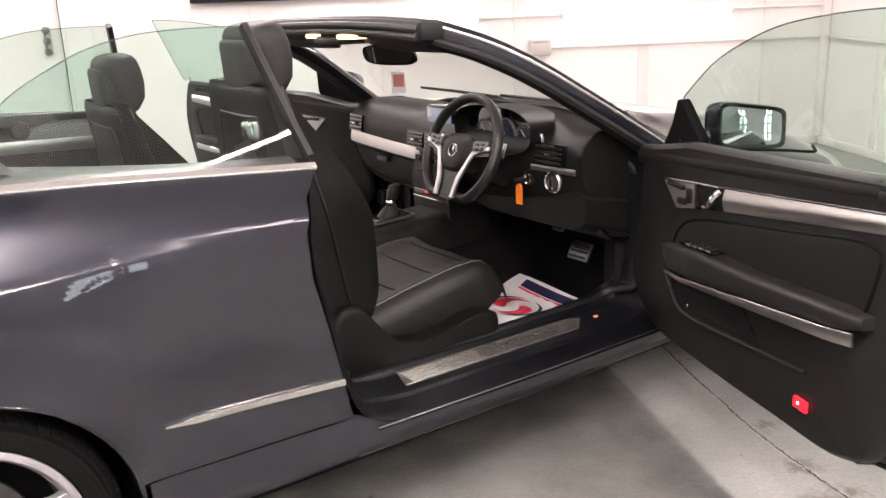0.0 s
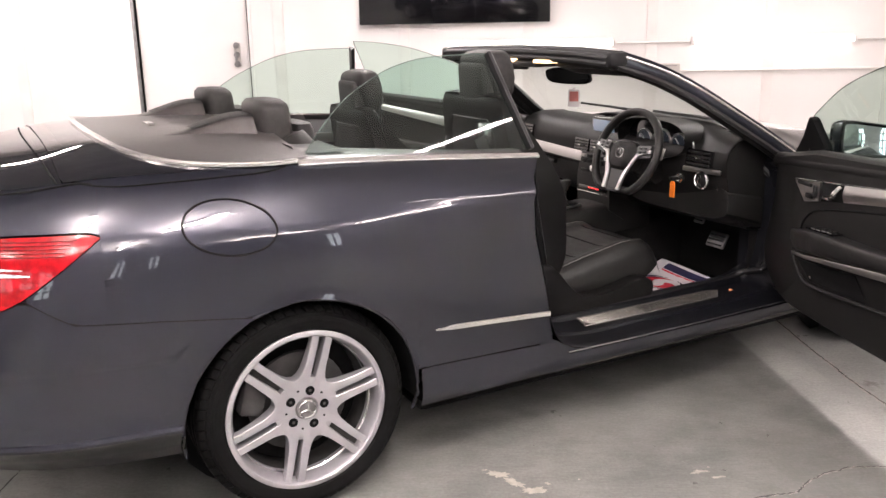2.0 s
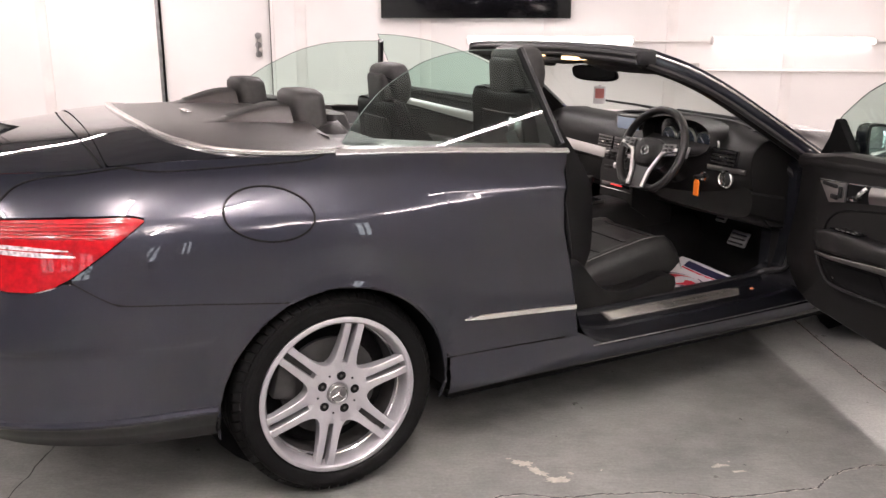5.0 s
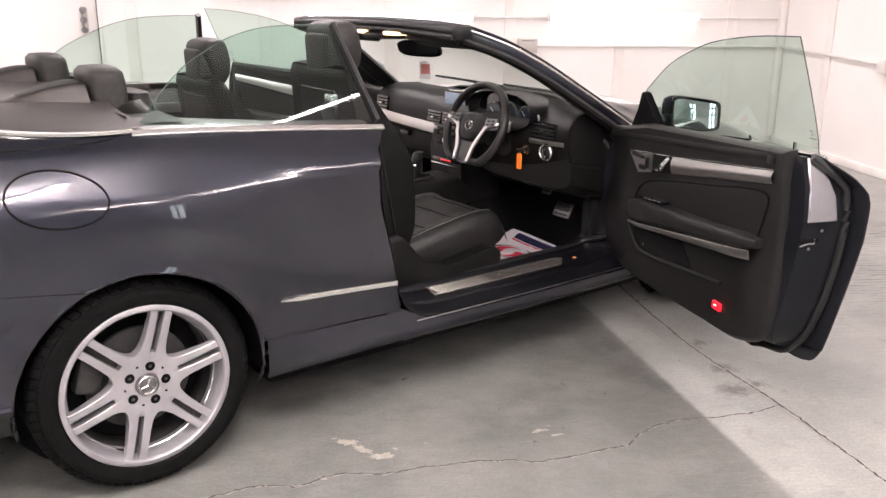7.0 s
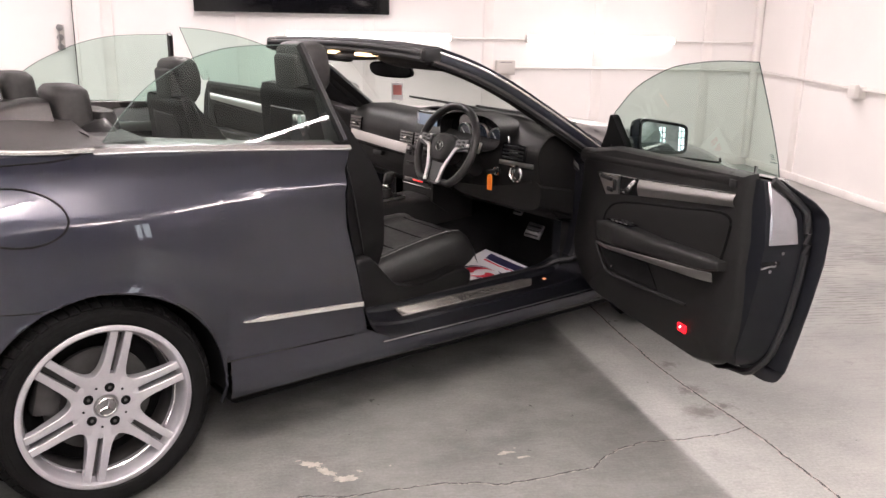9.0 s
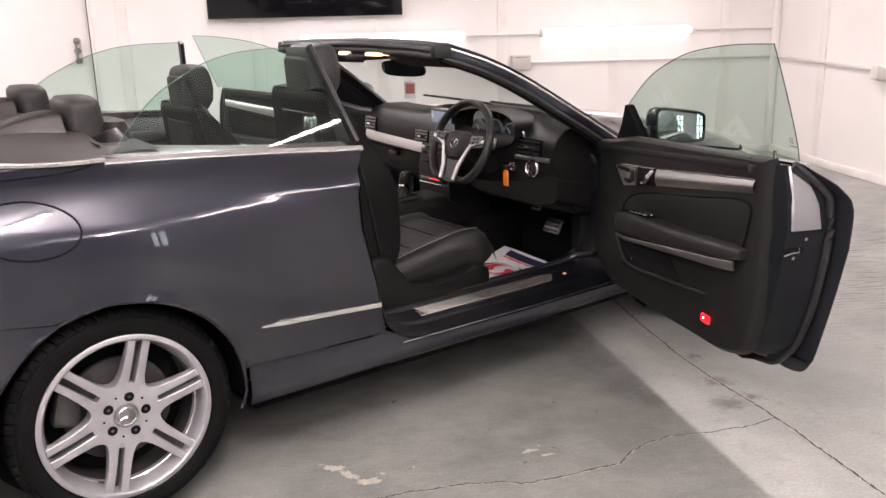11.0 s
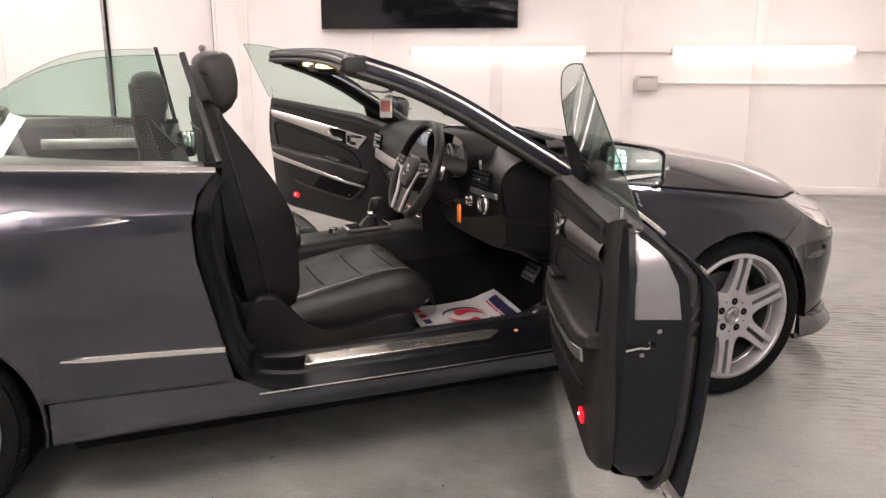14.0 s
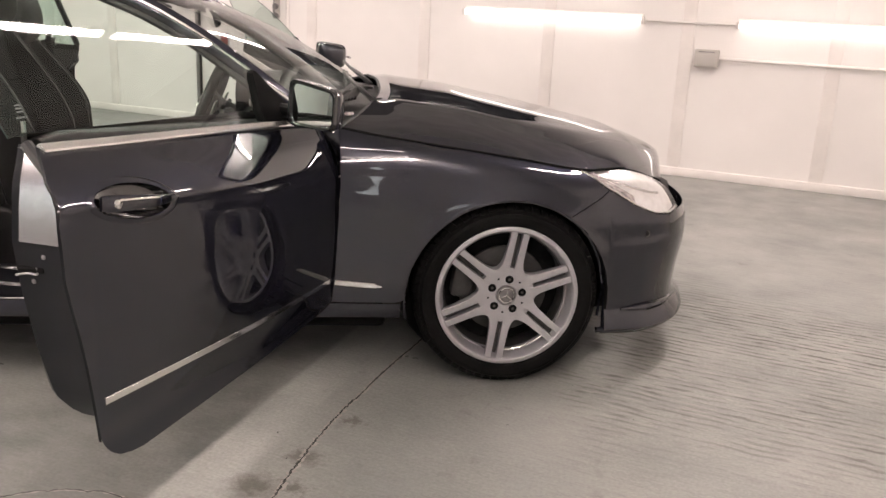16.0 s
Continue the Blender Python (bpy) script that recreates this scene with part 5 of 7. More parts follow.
# ---- door openings ----
for side in (-1, 1):
    # jamb round the opening: outer lip, step and seal
    base = curve([(.885, .985), (.83, .93), (.805, .86), (.81, .75), (.845, .58), (.88, .43), (.93, .345), (1.05, .305), (1.4, .30), (1.9, .297), (2.05, .31), (2.135, .36), (2.165, .45), (2.18, .62), (2.175, .78), (2.13, .87)], 90)
    d = np.gradient(base, axis=0)
    d /= np.linalg.norm(d, axis=1)[:, None]
    nrm = np.stack([-d[:, 1], d[:, 0]], 1)
    rows = []
    up_prof = ((0.0, 0.002), (0.006, 0.012), (0.010, 0.045), (0.030, 0.055), (0.034, 0.095), (0.052, 0.105), (0.055, 0.17), (0.075, 0.19), (0.075, 0.26))
    sill_prof = ((0.0, 0.002), (0.005, 0.012), (0.008, 0.05), (0.012, 0.105), (0.022, 0.112), (0.024, 0.235), (0.030, 0.245), (0.042, 0.262), (0.044, 0.31))
    for j in range(9):
        row = []
        for (x, z), nn in zip(base, nrm):
            k = smooth01((nn[1] - 0.75) / 0.22)
            a = up_prof[j][0] * (1 - k) + sill_prof[j][0] * k
            inset = up_prof[j][1] * (1 - k) + sill_prof[j][1] * k
            q = skin(min(max(x, 0.8), 2.17), min(z, ztop(x)), side)
            row.append((x + nn[0] * a, q[1] - side * inset, z + nn[1] * a))
        rows.append(row)
    part("sill_edge", Geo().tube([skin(x, .304, side, .004) for x in np.linspace(.96, 2.12, 30)], .0022, 6), STEEL, car)
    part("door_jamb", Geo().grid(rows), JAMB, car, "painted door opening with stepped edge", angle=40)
    seal = []
    for (x, z), nn in zip(base, nrm):
        k = smooth01((nn[1] - 0.75) / 0.22)
        seal.append((x + nn[0] * 0.058, skin(min(max(x, 0.8), 2.17), min(z, ztop(x)), side)[1] - side * (0.165 + 0.10 * k), z + nn[1] * (0.06 - .016 * k)))
    part("door_seal", Geo().tube(seal, 0.013, 8), SEAL, car, "black rubber door seal")
    # sill top, bright tread plate, carpet edge
    rows = []
    for x in np.linspace(0.9, 2.15, 12):
        rows.append([(x, side * y, z) for y, z in ((.705, .322), (.70, .334), (.685, .345), (.655, .347), (.632, .341), (.62, .32), (.612, .22))])
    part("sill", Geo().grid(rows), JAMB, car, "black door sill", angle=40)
    tread = part("tread_plate", Geo().prism([(1.155, -.705), (1.13, -.80), (1.80, -.80), (1.86, -.735), (1.83, -.715)], lambda a, b, dd: (a, -side * b, 0.3235 + dd), 0.005), TREAD, car, "brushed metal sill plate with ribs")
    part("plate_edge", Geo().tube([(1.155, side * .712, .3285), (1.132, side * .799, .3285), (1.80, side * .799, .3285), (1.862, side * .738, .327)], .0026, 6), BRIGHT_TRIM, tread, "polished edge of the sill plate")
    for k in range(6):
        part("rib", Geo().box((1.16, side * (.788 - .013 * k) - .0022, .3284), (1.43, side * (.788 - .013 * k) + .0022, .3300), 0.0008), BRIGHT_TRIM, tread)
    # plain raised bars stand for the emblem lettering
    for k in range(13):
        hh = 0.011 if k in (0, 9) else 0.0075
        part("letter_bar", Geo().box((1.49 + .021 * k, side * .752 - hh, .3275), (1.498 + .021 * k, side * .752 + hh, .3305), 0.001), BARREL, tread)
    part("sill_reflector", Geo().box((1.917, side * .752 - .006, .318), (1.932, side * .752 + .006, .3265), 0.003), AMBER_GLOW, car, "small amber reflector on the sill")
    # chrome belt moulding on the rear quarter
    bp = [(x, skin(x, ztop(x), side)[1] + 0, ztop(x)) for x in np.linspace(.885, 0.055, 24)]
    part("belt_moulding", Geo().band([(p[0], p[1] + side * 0.003, p[2] + 0.000) for p in bp], 0.0105, 0.009, (0, side * .66, .75)), BRIGHT_TRIM, car, "bright chrome waist moulding")
    # rear quarter glass and its front seal
    yb, yt = 0.765, 0.595
    top = curve([(0.105, 1.048), (0.16, 1.105), (0.245, 1.177), (0.30, 1.213), (0.39, 1.257), (0.442, 1.279), (0.55, 1.306), (0.65, 1.315), (0.74, 1.317), (0.825, 1.317)], 30)
    rows = []
    for k, (x, z) in enumerate(top):
        row = []
        for i in range(7):
            a = i / 6
            zb = lin(x, (0.0, 1.045), (0.9, 0.995))
            xb = 0.10 + (0.893 - 0.10) * (k / 29)
            zz = zb + (z - zb) * a
            xx = xb + (x - xb) * a
            yy = yb - (yb - yt) * ((zz - 1.0) / 0.32) 
            row.append((xx, side * yy, zz))
        rows.append(row)
    qg = part("quarter_window", Geo().grid(rows), GLASS, car, "raised green-tinted rear side window")
    qg.visible_shadow = False
    last = rows[-1]
    part("window_seal", Geo().band([(p[0] + 0.004, p[1], p[2]) for p in last], 0.014, 0.018, (1, 0, 0.1)), SEAL, car, "black rubber strip on the window's front edge")
    part("glass_edge", Geo().tube([r[-1] for r in rows], 0.0014, 6), mat("glass_edge_green", (0.11, 0.15, 0.135), 0.25), qg)
    # inner quarter trim and well behind the front seat
    rows = []
    for z in (1.0, 0.98, 0.95, 0.90, 0.7, 0.4, 0.22):
        rows.append([(x, side * (0.735 if z > 0.96 else 0.69 if z > .93 else 0.64 - 0.02 * (x < 0.3)), z + lin(x, (0.0, .04), (0.9, 0))) for x in np.linspace(0.02, 0.92, 16)])
    part("quarter_trim", Geo().grid(rows), PLASTIC, car, "black plastic rear side trim")
    rows = []
    for y, dz in ((.80, -.004), (.79, -.001), (.60, .010), (.545, .006), (.53, -.03)):
        rows.append([(x, side * (y if y > .75 else y + (.755 - y) * .92 * smooth01((x - .12) / .55)), lin(x, (0.05, 1.046), (0.9, 0.992)) + dz) for x in np.linspace(.055, .86, 18)])
    part("quarter_ledge", Geo().grid(rows), COVER_MAT, car, "satin dark ledge under the rear side window", angle=50)
    part("trim_strip", Geo().band([(x, side * 0.638, 0.905 + lin(x, (0, .03), (.9, 0))) for x in np.linspace(0.34, 0.80, 8)], 0.022, 0.008, (0, -side, 0)), ALU, car)
    part("trim_speaker", Geo().spin([(0.0, 0.0), (0.02, -0.004), (0.03, 0.0), (0.034, 0.008)], 20, "y", pose(0.50, side * 0.64, 0.975) @ Matrix.Scale(side, 4, (0, 1, 0))), TRIM_GREY, car)

# ---- windscreen frame ----
ATOP, ABASE = (1.43, 0.615, 1.262), (2.06, 0.815, 0.915)
for side in (-1, 1):
    path = curve([(ATOP[0] - 0.03, ATOP[1] - 0.01, ATOP[2] + 0.014), (1.55, 0.655, 1.222), (1.70, 0.70, 1.147), (1.87, 0.755, 1.04), ABASE, (2.15, 0.832, 0.855), (2.21, 0.838, 0.80)], 30)
    loops = []
    for i, p in enumerate(path):
        t = Vector(path[min(i + 1, 29)] - path[max(i - 1, 0)]).normalized()
        out = Vector((0.15, 1, 0.35))
        out = (out - t * out.dot(t)).normalized()
        up = t.cross(out).normalized()
        if up.z < 0:
            up = -up
        c = Vector(p)
        a, b = 0.034, 0.03
        sec = [(out * a * x + up * b * y) for x, y in ((1, .2), (.9, .8), (.3, 1.05), (-1.2, 1.0), (-1.6, .6), (-1.5, -.4), (-.6, -1.2), (.4, -1.1), (.9, -.5))]
        loops.append([Vector(((c + q).x, side * (c + q).y, (c + q).z)) for q in sec])
    g = Geo()
    g.loft([l[:4] + l[4:] for l in loops])
    part("windscreen_pillar", g, PAINT, car, "dark grey sloping windscreen pillar", angle=45)
    part("pillar_trim", Geo().loft([[q + (l[7] - l[2]) * 0.06 + Vector((0, -side * 0.004, 0)) for q in (l[8], l[7], l[6], l[5], l[4])] + [l[6] * .5 + l[1] * .5] for l in loops]), PLASTIC, car)
    part("pillar_chrome", Geo().tube([l[0] * .75 + l[8] * .25 + Vector((0, side * 0.005, 0)) for l in loops[:-3]], 0.0052, 8), BRIGHT_TRIM, car, "bright strip along the windscreen pillar")
    part("pillar_seal", Geo().tube([l[7] + Vector((0, side * 0.004, -0.004)) for l in loops[:-3]], 0.012, 6), SEAL, car)
# header with the roof's front bow
hx = lambda t: ATOP[0] + 0.055 * (1 - t * t)
hz = lambda t: ATOP[2] + 0.016 + 0.012 * (1 - t * t)
loops = []
for t in np.linspace(-1, 1, 25):
    c = Vector((hx(t), t * (ATOP[1] + 0.01), hz(t)))
    loops.append([c + Vector((x, 0, z)) for x, z in ((0.06, -.012), (0.055, .004), (0.0, .018), (-.05, .018), (-.085, .004), (-.09, -.02), (-.075, -.034), (-.02, -.036), (0.04, -.03))])
header = part("windscreen_header", Geo().loft(loops), FABRIC, car, "black padded windscreen header with roof latch seals", angle=40)
for dx, dz, r in ((-.088, .006, .011), (-.070, .018, .010), (-.046, .023, .009), (-.092, -.016, .010)):
    part("roof_seal", Geo().tube([(hx(t) + dx, t * (ATOP[1] + 0.015), hz(t) + dz) for t in np.linspace(-1, 1, 25)], r, 8), SEAL, header)
for s in (-1, 1):
    part("header_end", Geo().box((ATOP[0] - 0.095, s * (ATOP[1] + .01) - .024, ATOP[2] - 0.012), (ATOP[0] - 0.005, s * (ATOP[1] + .01) + .024, ATOP[2] + 0.044), 0.016), SEAL, header)
    # sun visor and lit vanity lamp
    part("sun_visor", Geo().loft([oval((hx(0.5) - 0.035 + 0.10 * u, s * 0.36, ATOP[2] - 0.018 - 0.03 * u), (0, 1, 0), (0.2, 0, 1), 0.19, 0.010 + 0.004 * math.sin(math.pi * u), 4, 20) for u in np.linspace(0, 1, 5)]), FABRIC, header)
for yy, ll in ((-0.14, 0.10), (0.10, 0.06)):
    part("map_lamp", Geo().box((hx(0) - 0.11, yy - ll / 2, ATOP[2] - 0.012), (hx(0) - 0.045, yy + ll / 2, ATOP[2] + 0.002), 0.004), WARM_GLOW, header, "lit warm map lamp")
part("overhead_console", Geo().box((hx(0) - 0.10, -0.10, ATOP[2] - 0.032), (hx(0) + 0.06, 0.10, ATOP[2] - 0.004), 0.014), PLASTIC, header)
# windscreen
rows = []
for k in range(13):
    a = k / 12
    row = []
    for t in np.linspace(-1, 1, 25):
        top_p = Vector((hx(t) + 0.03, t * 0.615, hz(t) - 0.006))
        bot_p = Vector((2.06 + 0.17 * (1 - t * t), t * 0.80, 0.925 + 0.035 * (1 - t * t)))
        p = top_p.lerp(bot_p, a) + Vector((0.02, 0, 0.03)) * math.sin(math.pi * a)
        row.append(p)
    rows.append(row)
ws = part("windscreen", Geo().grid(rows), SCREEN_GLASS, car, "clear windscreen")
ws.visible_shadow = False
card = tagged(part("toll_card", Geo().box((-.002, -.0275, -.04), (.002, .0275, .04), 0.001), PAPER, None), "small white and red card stuck behind the windscreen", "card")
card.matrix_world = car.matrix_world @ pose(1.702, 0.048, 1.075, 0, 0, 48)
tagged(part("card_print", Geo().box((-.0035, -.02, -.015), (-.0015, .02, .03)), mat("pale_red_print", (0.62, 0.22, 0.20), 0.6, var=0.1), card), "pale red print")
part("card_clip", Geo().tube([(.004, 0, .025), (.018, 0, .043)], 0.006, 6), CLEAR_LENS, card)
mir = part("interior_mirror", Geo().loft([oval((1.655 + 0.02 * u, -0.02 + 0.05, 1.178), (-0.25, 1, 0.0), (-.3, 0, 1), 0.125 - 0.018 * u * u, 0.038 - 0.012 * u * u, 3.2, 28) for u in np.linspace(-0.3, 1, 6)]), GLOSS_BLACK, car, "black interior mirror")
part("mirror_glass", Geo().loft([oval((1.6475 - 0.001 * u, 0.03, 1.178), (-0.25, 1, 0.0), (-.3, 0, 1), 0.115, 0.030, 3.2, 28) for u in (0, 1)]), MIRROR, mir)
part("mirror_stalk", Geo().tube([(1.67, 0.03, 1.19), (1.66, 0.02, 1.225), (1.60, 0.0, 1.262)], 0.014, 8), TRIM_GREY, mir)

# ---- doors ----
def swing(side):
    return pose(2.10, side * 0.87, 0, 0, 0, -side * 67.5)


HX, HY = 2.10, 0.87


def build_door(side):
    M = swing(side)

    def rel(p):
        return (p[0] - HX, p[1] - side * HY, p[2])

    def dpart(name, g, material, parent, label="", angle=35):
        g.v = [rel(p) for p in g.v]
        return part(name, g, material, parent, label, angle)

    zb = 0.295
    zlo = lambda x: lin(x, (.885, .385), (.892, .358), (.905, .336), (.925, .320), (.96, .309), (1.0, 0.303), (2.0, zb), (2.15, 0.31))

    def xm(xc, z):
        return xc + smooth01((1.5 - xc) / 0.6) * (shut_r(z) + 0.006 - 0.885) + smooth01((xc - 1.6) / 0.54) * (shut_f(z) - 0.008 - 2.165)
    xs = np.concatenate([np.linspace(0.885, 1.20, 60), np.linspace(1.206, 2.165, 40)])
    g = Geo()
    panel(g, side, xs, zlo, lambda x: ztop(x) - 0.004, 90, xm, off=-0.008)
    # the skin is cut out for the handle cup
    vz = [abs((p[0] - 1.022) / .130) ** 2 + abs((p[2] - .862 + .15 * (p[0] - 1.022)) / (.043 * (1 + .12 * (p[0] - 1.022) / .122))) ** 2 < 1 for p in g.v]
    g.f = [q for q in g.f if not all(vz[i] for i in q)]
    d = dpart("door", g, PAINT, car, "open dark grey car door" + (" on the driver's side" if side < 0 else " on the passenger's side"), 50)
    d.matrix_local = M
    # folded edge, painted flange and shut face at the back
    inner_y = 0.80
    face_x = lambda z: lin(z, (.335, 1.05), (.36, 1.0), (.39, .967), (.424, .945), (.55, .905), (.70, .873), (.80, .862), (.90, .874), (.985, .902))
    zz = np.linspace(0.375, 0.983, 34)

    def edge_pt(z):
        q = skin(xm(0.885, z), min(z, ztop(0.9) - .004), side, -0.008)
        return q[0], abs(q[1])
    rows = []
    for j in range(7):
        row = []
        for z in zz:
            ex, w = edge_pt(z)
            fx = max(face_x(z), ex + .012)
            row.append([(ex, side * w, z), (ex - .001, side * (w - .006), z), (ex + .004, side * (w - .010), z), (fx - .012, side * (w - .018), z),
                        (fx, side * (w - .034), z), (fx, side * lin(z, (.335, .885), (.38, .83), (.44, inner_y)), z), (fx + .05, side * (lin(z, (.335, .88), (.38, .825), (.44, inner_y)) - .012), z)][j])
        rows.append(row)
    dpart("shut_face", Geo().grid(rows), PAINT_SHADED, d, "painted end of the door", 40)
    # bright cover on the upper end, narrowing towards the waist
    rows = []
    for z in (0.980, 0.966, 0.955, 0.92, 0.87, 0.835, 0.80):
        x = face_x(z)
        yo = lin(z, (.80, .912), (.87, .904), (.93, .876), (.955, .856), (.966, .832), (.98, .824))
        rows.append([(x + .004, side * yo, z), (x - 0.003, side * (yo - .002), z), (x - 0.0035, side * (.822 * .6 + yo * .4), z), (x - 0.004, side * .820, z), (x + .006, side * .806, z), (x + .012, side * .802, z)])
    dpart("end_cover", Geo().grid(rows), END_METAL, d, "bright metal cover on the door end", 12)
    for y, z in ((.868, .772), (.835, .717), (.835, .955)):
        dpart("lock_screw", Geo().spin([(0, -0.002), (0.005, -0.001), (0.0065, 0.006)], 12, "y", pose(face_x(z), side * y, z, 0, 0, -90)), STEEL, d)
    lx = face_x(.742)
    dpart("latch", Geo().box((lx - .003, side * .832 - .033, .735), (lx + .01, side * .832 + .033, .750), .006), VOID, d)
    dpart("latch_claw", Geo().tube(curve([(lx - .001, side * .848, .748), (lx - .001, side * .848, .734), (lx - .004, side * .83, .735), (lx - .004, side * .80, .728)], 12), .0025, 6), STEEL, d)
    # rubber seal round the end and bottom
    sp = [(face_x(z) - .010, side * (edge_pt(z)[1] - .030), z) for z in np.linspace(0.985, 0.40, 20)] + [(.99, side * .905, .348), (1.02, side * .90, .332)] + [(x, side * 0.89, 0.322) for x in np.linspace(1.1, 2.05, 8)]
    dpart("door_seal", Geo().tube(sp, 0.012, 8), SEAL, d)
    dpart("bottom_face", Geo().grid([[(x, side * y, z) for x in np.linspace(1.07, 2.10, 10)] for y, z in ((.93, .312), (.90, .318), (.83, .332), (.80, .36))]), PAINT_SHADED, d)
    # inner trim card
    out_line = [(0.925, 1.0), (0.915, .75), (0.93, .50), (0.97, .40), (1.06, .355), (1.30, .342), (1.70, .335), (1.93, .345), (2.04, .40), (2.11, .49), (2.09, .62), (2.06, .74), (2.05, .905)]
    ol = curve(out_line, 60)
    cen = Vector((1.5, 0.66))
    rows = []
    for s, dy in ((1.0, 0.0), (0.985, 0.022), (0.955, 0.034), (0.6, 0.036), (0.2, 0.036)):
        row = []
        for x, z in ol:
            row.append((cen.x + (x - cen.x) * s, side * (inner_y - dy), cen.y + (z - cen.y) * s))
        row.append((cen.x + (2.05 - cen.x) * s * 0.5 + 0 , side * (inner_y - dy), cen.y + (0.955 - cen.y) * s))
        rows.append(row)
    g = Geo().grid(rows, True)
    n = len(g.v)
    g.f.append(tuple(range(n - len(rows[-1]), n)))
    dpart("trim_card", g, PLASTIC, d, "black door trim", 40)
    # rounded top roll along the waist
    tp = [(0.93 + (2.05 - 0.93) * u, side * (0.80 - 0.006), 1.0 - 0.093 * u - 0.004) for u in np.linspace(0, 1, 16)]
    loops = []
    for p in tp:
        k_ = 0.55 + 0.45 * min(1, (p[0] - .925) / .06)
        loops.append(oval((p[0] + .012, side * 0.7995, p[2] - 0.026), (0, 1, 0), (0, 0, 1), 0.036 * k_, 0.031 * k_, 2.4, 20))
    dpart("waist_roll", Geo().loft(loops), PLASTIC, d)
    # aluminium strip with the handle at its front
    yi = inner_y - 0.036
    s_hi = lambda x: lin(x, (.965, .932), (1.54, .870), (1.69, .855), (1.872, .836))
    s_lo = lambda x: lin(x, (.965, .893), (1.567, .806), (1.695, .785), (1.794, .766), (1.872, .832))
    g = Geo()
    g.grid([[(x, side * (yi - 0.002 - 0.010 * math.sin(math.pi * (0.08 + 0.84 * k / 8))), s_lo(x) + (s_hi(x) - s_lo(x)) * k / 8) for x in np.linspace(.968, 1.548, 16)] for k in range(9)])
    dpart("trim_strip", g, ALU, d, "brushed aluminium trim strip")
    dpart("strip_edge", Geo().tube([(x, side * (yi - 0.006), s_hi(x) + 0.002) for x in np.linspace(.968, 1.87, 16)], 0.0028, 6), CHROME, d)
    # recess drawn as a black plate in place of a shaded hollow
    g = Geo().prism([(1.552, s_lo(1.552)), (1.690, s_lo(1.69)), (1.690, s_hi(1.69) - .003), (1.552, s_hi(1.552) - .003)], lambda a, b, dd: (a, side * (yi - 0.001 - dd), b), 0.004)
    dpart("handle_recess_plate", g, VOID, d)
    zc_ = (s_hi(1.58) + s_lo(1.58)) / 2
    hp = [(1.560, side * (yi - 0.012), s_hi(1.56) - .006), (1.568, side * (yi - .022), zc_ + .012), (1.588, side * (yi - .026), zc_ - .014), (1.63, side * (yi - .022), s_lo(1.63) + .016), (1.665, side * (yi - .010), s_lo(1.665) + .014)]
    dpart("door_handle_inner", Geo().tube(curve(hp, 16), [0.007 + .004 * math.sin(math.pi * k / 15) for k in range(16)], 8), CHROME, d, "chrome inside door handle")
    g = Geo().prism([(1.696, s_lo(1.696)), (1.794, .766), (1.870, .834), (1.696, s_hi(1.696) - .002)], lambda a, b, dd: (a, side * (yi - 0.001 - dd), b), 0.007)
    dpart("seat_switch_panel", g, ALU, d, "aluminium seat-switch panel")
    for x0, z0, x1, z1 in ((1.745, .826, 1.835, .840), (1.735, .785, 1.775, .803), (1.712, .795, 1.727, .838)):
        dpart("seat_switch", Geo().box((x0, side * (yi - .013) - .006, z0), (x1, side * (yi - .013) + .006, z1), .004), TRIM_GREY, d)
    # sewn groove round the upholstered inset
    gp = curve([(1.016, .712), (.99, .80), (.985, .846), (1.02, .860), (1.265, .826), (1.663, .760), (1.75, .732), (1.80, .69), (1.812, .66)], 48)
    dpart("inset_groove", Geo().tube([(x, side * (yi - .0005), z) for x, z in gp], .0045, 6), VOID, d)
    dpart("inset_pad", Geo().grid([[(cx_ + (x - cx_) * k, side * (yi - .0035 * (1 - k ** 6)), .745 + (z - .745) * k) for x, z in gp] for cx_ in [1.35] for k in (.98, .9, .7, .4, .1)], True), PLASTIC, d, "black upholstered inset", 60)
    # armrest with a flat top, and its bright bar
    zt = lambda x: lin(x, (.985, .718), (1.05, .722), (1.35, .700), (1.6, .694), (1.75, .672), (1.87, .645))
    zb_a = lambda x: lin(x, (.985, .690), (1.05, .676), (1.34, .640), (1.80, .582), (1.87, .600))
    wd = lambda x: lin(x, (.985, .030), (1.03, .050), (1.35, .056), (1.62, .056), (1.80, .032), (1.87, .008))
    loops = []
    for x in np.linspace(1.872, .985, 26):
        h_ = (zt(x) - zb_a(x)) / 2
        loops.append(oval((x, side * (yi + .01 - wd(x) * .5), (zt(x) + zb_a(x)) / 2), (0, 1, 0), (0, 0, 1), wd(x) * .5 + .01, h_, 4.2, 28))
    dpart("armrest", Geo().loft(loops), LEATHER, d, "black leather door armrest", 50)
    bx_ = np.linspace(1.845, 1.0, 24)
    bar = [(x, side * (yi - lin(x, (1.0, .034), (1.06, .046), (1.35, .048), (1.7, .036), (1.845, .006))), lin(x, (1.0, .668), (1.36, .626), (1.845, .562))) for x in bx_]
    dpart("armrest_bar", Geo().band(bar, [lin(x, (1.0, .015), (1.2, .0125), (1.845, .006)) for x in bx_], 0.006, (0, -side, -.1)), ALU, d, "aluminium bar under the armrest")
    dpart("bar_edge", Geo().tube([(p[0], p[1] - side * .004, p[2] + lin(p[0], (1.0, .014), (1.845, .006))) for p in bar], .002, 6), CHROME, d)
    # window switches on the armrest
    tilt = lambda x: lin(x, (1.52, .7005), (1.72, .684))
